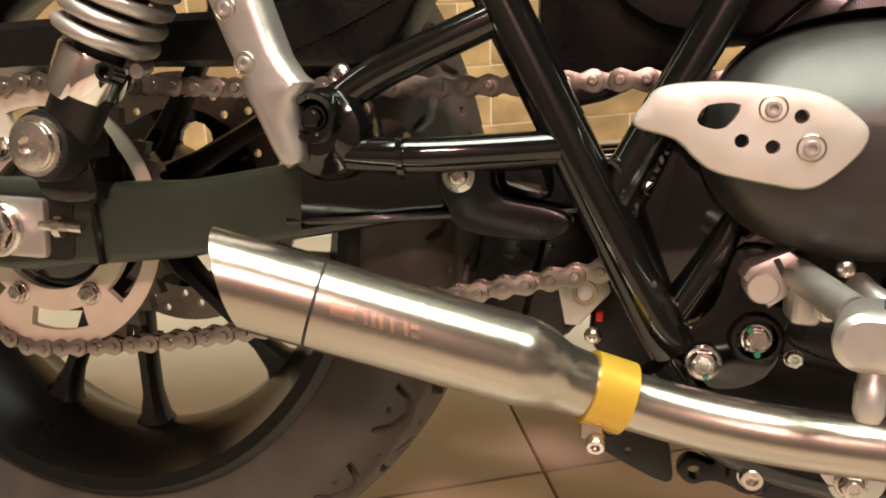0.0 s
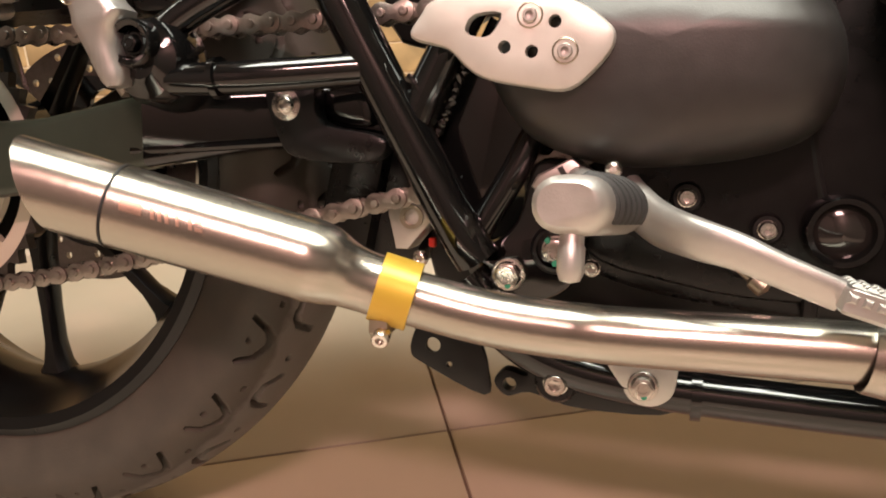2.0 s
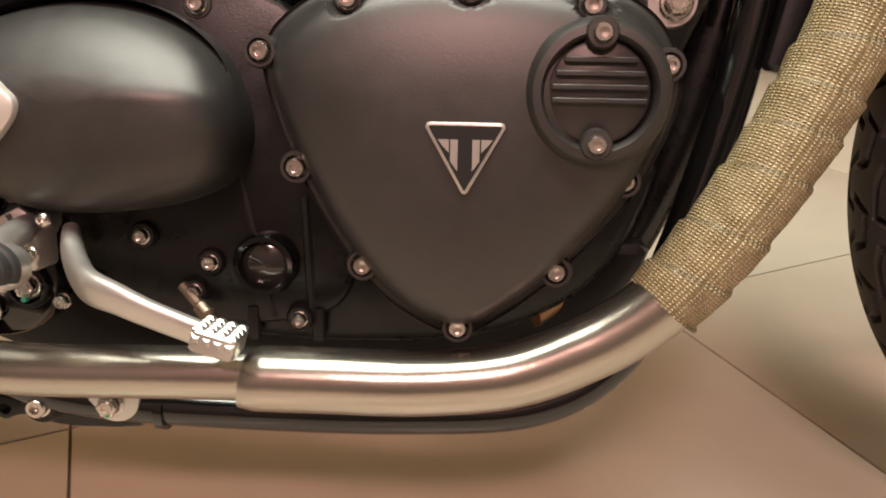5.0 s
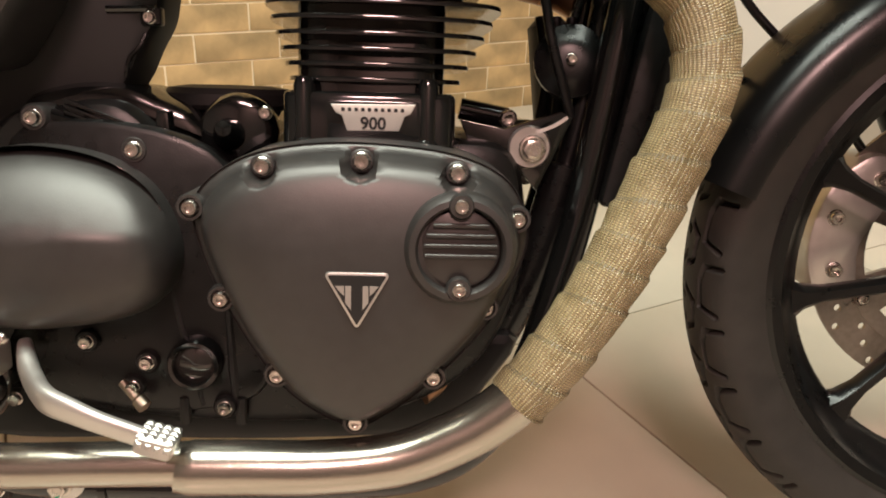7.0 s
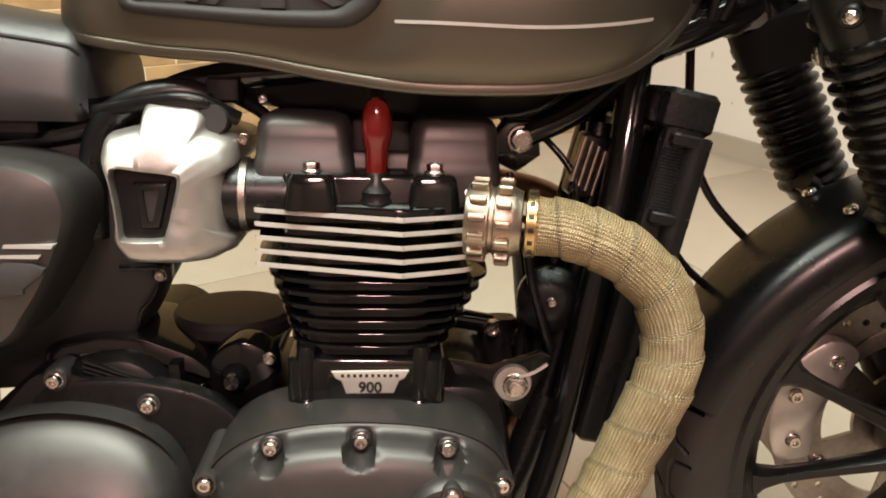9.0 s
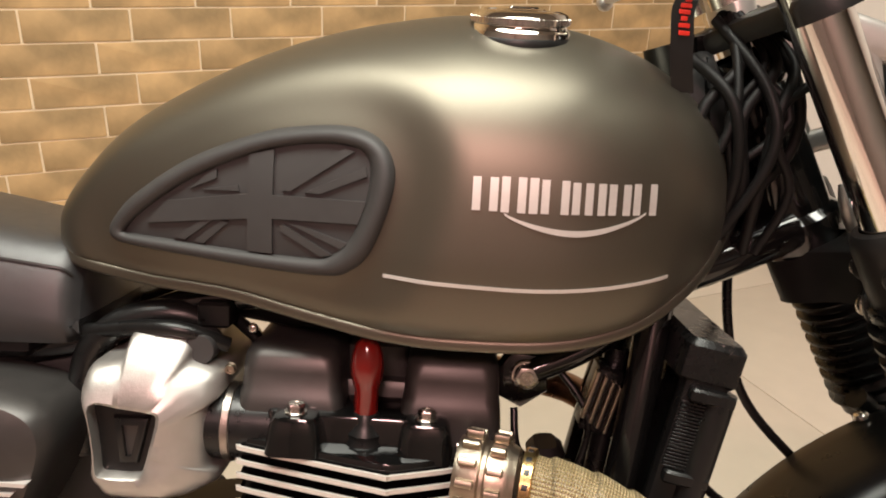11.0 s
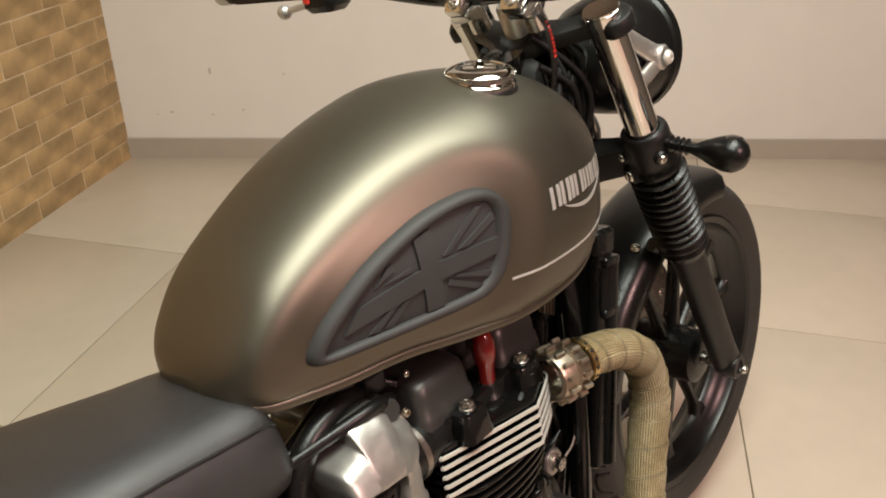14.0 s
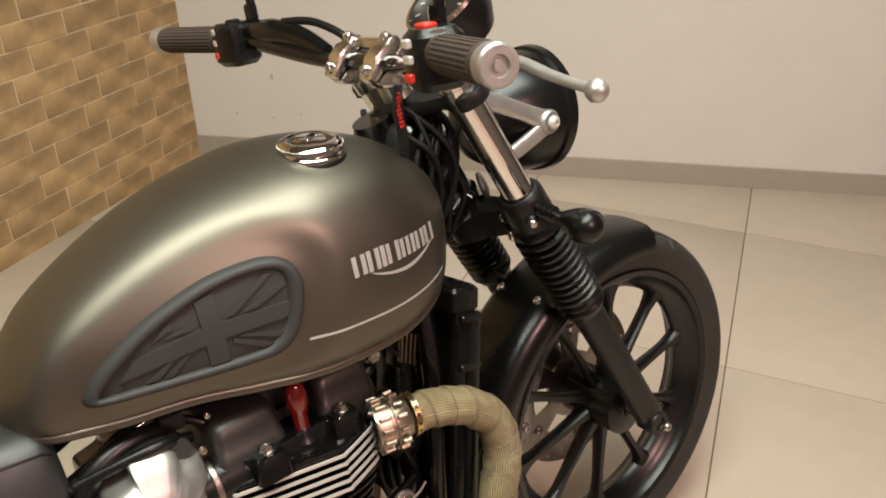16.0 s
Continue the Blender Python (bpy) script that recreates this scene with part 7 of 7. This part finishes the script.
# handlebar
bar = steered(part("handlebar", Geo().sweep(spline([(0.957, -0.338, 1.0405), (0.990, -0.235, 1.040), (1.008, -0.19, 1.034), (1.038, -0.12, 1.018), (1.053, -0.07, 1.012), (1.057, 0.0, 1.012), (1.053, 0.07, 1.012), (1.033, 0.12, 1.022), (1.005, 0.19, 1.040), (0.985, 0.24, 1.046), (0.945, 0.36, 1.050)], 8), 0.0112, 18), "gloss", bike, "black tubular handlebar"))
for s in (-1, 1):
    a, b = (Vector((0.985, 0.235, 1.046)), Vector((0.942, 0.352, 1.050))) if s > 0 else (Vector((0.990, -0.235, 1.040)), Vector((0.956, -0.3427, 1.0405)))
    gm = along(a, b - a)
    ln = (b - a).length
    prof = [(0.021, -0.004), (0.021, 0.002), (0.0165, 0.004)]
    for i in range(10):
        h = 0.012 + (ln - 0.02) * i / 10
        prof += [(0.0168, h), (0.0174, h + 0.003)]
    grip = steered(part("grip", Geo().lathe(prof + [(0.0165, ln)], gm, 24), "grip", bike, "dark brown ribbed rubber grip"))
    for i in range(24):
        m = gm @ Matrix.Rotation(i * math.pi / 12, 4, "Z") @ Matrix.Translation((0.0172, 0, ln / 2 + 0.005))
        part("grip_rib", Geo().box((0, 0, 0), (0.0014, 0.0022, ln - 0.026), 0.0005, m), "grip", grip)
    part("bar_end", Geo().lathe([(0.0165, 0), (0.0175, 0.003), (0.0175, 0.016), (0.0155, 0.0185), (0.009, 0.0185), (0.008, 0.015), (0.0045, 0.015), (0.004, 0.018), (0.0001, 0.018)], gm @ Matrix.Translation((0, 0, ln)), 28), "alu", grip, "aluminium bar end weight")
    sw = steered(part("switch_housing", Geo().box(tuple(a + Vector((0.006, -0.016 * s, -0.006))), (0.052, 0.046, 0.056), 0.012, Matrix.Rotation(0.3 * s, 4, "Z")), "plastic", bike, "black handlebar switch housing"))
    for dx, dz, mat in ((-0.024, 0.012, "plate"), (-0.024, -0.002, "plate"), (-0.025, -0.018, "redpaint")):
        part("button", Geo().box(tuple(a + Vector((dx + 0.004 * s, -0.010 * s, dz))), (0.006, 0.011, 0.008), 0.002), mat, sw)
    part("kill_switch", Geo().box(tuple(a + Vector((0.004, -0.022 * s, 0.021))), (0.016, 0.018, 0.010), 0.003), "redpaint" if s < 0 else "plastic", sw)
    cx = Vector((1.0, 0.20, 1.044)) if s > 0 else Vector((1.006, -0.20, 1.034))
    ball = Vector((1.030, 0.366, 1.01)) if s > 0 else Vector((1.0505, -0.3633, 1.0027))
    mc = steered(part("lever_bracket", Geo().box(tuple(cx + Vector((0.012, 0, 0.004))), (0.034, 0.034, 0.03), 0.006), "plastic", bike, "black lever bracket"))
    lev = steered(part("lever", Geo().sweep(spline([tuple(cx + Vector((0.035, 0.0, -0.006))), tuple(cx + Vector((0.055, 0.05 * s, -0.012))), tuple(cx + Vector((0.050, 0.11 * s, -0.024))), tuple(ball)], 8), [0.009, 0.0075, 0.0065, 0.006], 12, section=rounded(2, 2, 0.8, 3) * np.array((1.0, 0.7))), "alu", bike, "polished aluminium hand lever"))
    g = Geo()
    g.lathe([(0.0001, -0.0105), (0.006, -0.0088), (0.0098, -0.004), (0.0105, 0), (0.0098, 0.004), (0.006, 0.0088), (0.0001, 0.0105)], Matrix.Translation(ball), 18)
    part("lever_ball", g, "alu", lev)
    stem = steered(tube("mirror_stem", [cx + Vector((0.012, 0.0, 0.012)), cx + Vector((0.015, 0.004 * s, 0.06)), cx + Vector((0.02, 0.03 * s, 0.16))], 0.0062, "gloss", label="black mirror stem"))
    part("stem_nut", Geo().lathe([(0.0085, 0.014), (0.0095, 0.018), (0.0095, 0.040), (0.0085, 0.044)], Matrix.Translation(cx + Vector((0.012, 0, 0))), 6), "gloss", stem)
    # riser cap split on a slant across the bar, with a bolt at each end
    yc = 0.006 + 0.041 * s

    def cap_point(u, n):
        return (1.0585 + 0.73 * u - 0.68 * n, 1.012 + 0.68 * u + 0.73 * n)

    cap = [cap_point(u, n) for u, n in ((-0.030, 0.001), (-0.031, 0.010), (-0.024, 0.0145), (-0.015, 0.0155), (-0.009, 0.0195), (0.009, 0.0195), (0.015, 0.0155), (0.024, 0.0145), (0.031, 0.010), (0.030, 0.001))]
    low = [cap_point(u, n) for u, n in ((-0.030, -0.001), (0.030, -0.001), (0.029, -0.012), (0.016, -0.024), (-0.004, -0.030), (-0.020, -0.022), (-0.029, -0.010))]
    clamp = steered(part("riser_clamp", Geo().plate(cap, -yc - 0.0125, -yc + 0.0125, 0.004, m=SIDE), "polish", bike, "polished aluminium handlebar riser clamp"))
    part("clamp_base", Geo().plate(low, -yc - 0.0120, -yc + 0.0120, 0.004, m=SIDE), "polish", clamp)
    for u in (-0.0225, 0.0225):
        bx, bz = cap_point(u, 0.0145)
        bolt(clamp, (bx, yc, bz), 0.0066, (-0.68, 0, 0.73), "socket", "polish")
    steered(tube("riser_post", [(1.064, yc, 0.998), (1.078, yc, 0.972)], 0.013, "polish", label="polished riser post"))
bx, bz = 1.0585 + 0.73 * 0.021 - 0.68 * 0.008, 1.012 + 0.68 * 0.021 + 0.73 * 0.008
steered(part("riser_bridge", Geo().box((bx, 0.006, bz), (0.016, 0.062, 0.013), 0.004), "polish", bike, "polished bridge between the riser clamps"))
perch = steered(part("clutch_perch", Geo().sweep(spline([(1.004, 0.208, 1.050), (1.022, 0.165, 1.050), (1.040, 0.125, 1.040), (1.052, 0.085, 1.022)], 6), [0.015, 0.018, 0.015, 0.010], 16), "gloss", bike, "gloss black lever perch with cable boot"))
part("boot_cable", Geo().sweep(spline([(1.030, 0.150, 1.062), (1.055, 0.11, 1.058), (1.075, 0.06, 1.03), (1.085, 0.04, 0.98)], 6), 0.0052, 12), "plastic", perch)
# instrument
im = along((1.185, 0, 1.055), (-0.62, 0, 0.78))
inst = steered(part("instrument", Geo().lathe([(0.0001, -0.05), (0.040, -0.045), (0.052, -0.02), (0.055, 0.0), (0.055, 0.012), (0.051, 0.016), (0.048, 0.013)], im, 40), "plastic", bike, "round black instrument behind the handlebar"))
part("bezel", Geo().lathe([(0.048, 0.012), (0.050, 0.0165), (0.054, 0.0165), (0.0555, 0.012)], im, 40), "chrome", inst)
part("dial", Geo().lathe([(0.048, 0.012), (0.0001, 0.012)], im, 40), "ink", inst)
for i in range(9):
    a = radians(-130 + i * 32)
    part("dial_mark", Geo().box((0, 0, 0), (0.0022, 0.007, 0.0008), 0.0003, im @ Matrix.Rotation(a, 4, "Z") @ Matrix.Translation((0, 0.039, 0.0125))), "silver", inst)
# key lanyard hanging at the steering head, with plain red bars for its print
lm = spline([(1.058, -0.042, 0.985), (1.038, -0.064, 0.974), (1.030, -0.072, 0.960), (1.0305, -0.073, 0.944), (1.033, -0.070, 0.924), (1.038, -0.062, 0.905)], 7)
rows = []
for q in lm:
    rows.append([q + np.array(o) for o in ((-0.006, -0.0105, 0), (0.011, -0.006, 0.0), (0.0115, -0.004, 0), (-0.0055, -0.0085, 0))])
lan = thing("key_lanyard", Geo().grid(rows, caps=True), "ink", "black key strap with red print hanging at the handlebar", "lanyard")
lan.matrix_basis = bike.matrix_basis
for i in range(9):
    q = lm[5 + 2 * i] if 5 + 2 * i < len(lm) else lm[-1]
    part("strap_bar", Geo().box((q[0] + 0.0035, q[1] - 0.0088, q[2]), (0.0085 if i % 3 else 0.005, 0.0012, 0.0030), 0.0005, Matrix.Rotation(0.3, 4, "Z")), "redpaint", lan)
# steering head of the frame, with its two braces
head_at = Vector((1.168, 0, 0.796))
part("steering_head", Geo().lathe([(0.0335, -0.004), (0.0365, 0.0), (0.0365, 0.020), (0.0310, 0.026), (0.0310, 0.128), (0.0365, 0.134), (0.0365, 0.152), (0.030, 0.158)], along(head_at, -DOWN), 32), "gloss", bike, "gloss black steering head of the frame")
for s in (-1, 1):
    tube("frame_tube", [(1.030, 0.040 * s, 0.757), (1.090, 0.034 * s, 0.780), (1.150, 0.022 * s, 0.806)], 0.0165, label="gloss black brace to the steering head")
steered(part("cable_guide", Geo().sweep(spline([(1.180, -0.030, 0.846), (1.184, -0.031, 0.834), (1.189, -0.031, 0.822), (1.193, -0.030, 0.811)], 4), [0.003, 0.0058, 0.0062, 0.004], 12), "alu", bike, "bright metal cable guide at the fork"))
loom = part("cable_cover", Geo().plate(spline([(1.055, 0.80), (1.045, 0.87), (1.05, 0.925), (1.070, 0.935), (1.088, 0.89), (1.098, 0.83), (1.09, 0.79)], 5, True), -0.045, 0.045, 0.014), "dark", bike, "black cover over the wiring at the steering head")
random.seed(11)
for i in range(7):
    x0, yy, r = 1.060 + 0.009 * i, -0.050 - 0.010 * random.random(), random.choice((0.0028, 0.0036, 0.0045))
    bow = random.uniform(-0.02, 0.02)
    part("sheath", Geo().sweep(spline([(x0, yy + 0.01, 0.79), (x0 - 0.006 + bow, yy - 0.008, 0.84), (x0 + 0.010 - bow, yy - 0.012, 0.89), (x0 + 0.012 + bow, yy + 0.004, 0.93), (1.075 + 0.004 * i, yy + 0.03, 0.965)], 5), r, 10), "cable", loom)
for i, pts in enumerate(([(1.05, -0.05, 0.93), (1.075, -0.075, 0.90), (1.085, -0.07, 0.85), (1.08, -0.05, 0.80)], [(1.07, -0.03, 0.96), (1.10, -0.07, 0.91), (1.105, -0.075, 0.86), (1.07, -0.05, 0.78)], [(1.08, 0.0, 0.97), (1.12, -0.05, 0.93), (1.13, -0.05, 0.87), (1.09, -0.03, 0.81)], [(1.06, 0.03, 0.95), (1.09, 0.07, 0.90), (1.09, 0.06, 0.83)])):
    tube("control_cable", pts, 0.0042, "cable", label="black control cable")
key = part("ignition_lock", Geo().lathe([(0.018, -0.03), (0.018, 0.012), (0.016, 0.015), (0.0001, 0.015)], along((1.085, 0.0, 0.985), (-0.4, 0, 1)), 24), "alu", bike, "aluminium ignition lock")

# ---- floor tiles and bricks ----
TILE, GA = 0.7797, radians(25.92)
tu, tv = Vector((math.cos(GA), math.sin(GA), 0)), Vector((-math.sin(GA), math.cos(GA), 0))
tile_mesh = Geo().plate(rounded(TILE - 0.0035, TILE - 0.0035, 0.0015, 1), -0.008, 0.0, 0.0008, m=FLAT).mesh("tile", M["tile"])


def inside(p, pad):
    pts = [P0, P1, P2, P3]
    for i in range(4):
        a, b = pts[i], pts[(i + 1) % 4]
        d = (b - a).normalized()
        if (p - a).dot(Vector((d.y, -d.x, 0))) < -pad:
            return False
    return True


for i in range(-9, 9):
    for j in range(-9, 9):
        p = tu * (0.423 + TILE * (i + 0.5)) + tv * (0.0087 + TILE * (j + 0.5))
        if inside(p, 0.5):
            ob = new("tile", tile_mesh)
            ob.parent = floor
            ob.matrix_basis = Matrix.Translation(p) @ Matrix.Rotation(GA, 4, "Z")
BL, BH = 0.243, 0.0786
inw = Vector((-DB.y, DB.x, 0))
random.seed(5)
BRICKS = []
for v in range(6):
    rs = np.random.RandomState(v)
    out = rounded(BL - 0.0055, BH - 0.005, 0.0025, 2) + rs.uniform(-0.0009, 0.0009, (12, 2))
    BRICKS.append(Geo().plate(out, 0.0, 0.0022 + 0.0012 * rs.rand(), 0.0010, m=FLAT).mesh("brick", M["brick"]))
ENDS = {}
face = Matrix((( -DB.x, 0, inw.x, 0), (-DB.y, 0, inw.y, 0), (0, 1, 0, 0), (0, 0, 0, 1)))
rest_geo = Geo()
for row in range(31):
    z = BH * (row + 0.5) - 0.008
    if z > HIGH - 0.04:
        break
    s = -0.026 if row % 2 else -0.184  # one-third bond
    while s < ROOM - BL:
        lo = max(s, 0.0)
        mid = (lo + s + BL) / 2
        place = Matrix.Translation(CORNER + DB * mid + Vector((0, 0, z))) @ face
        if s < 0:
            end = Geo().plate(rounded(s + BL - 0.0055, BH - 0.005, 0.0025, 2), 0.0, 0.0026, 0.0010, m=FLAT).mesh("brick", M["brick"]) if row < 2 else ENDS[row % 2]
            if row < 2:
                ENDS[row % 2] = end
        if row < 15 and s < 3.0:
            ob = new("brick", ENDS[row % 2] if s < 0 else BRICKS[random.randrange(6)])
            ob.parent = brick_base
            ob.matrix_basis = place
        else:
            rest_geo.plate(rounded(s + BL - lo - 0.0055, BH - 0.005, 0.0025, 1), 0.0, 0.0026, 0.001, m=place, back=False)
        s += BL
rest_bricks = part("bricks", rest_geo, "brick", brick_base)
rest_bricks["kind"] = "stuff"
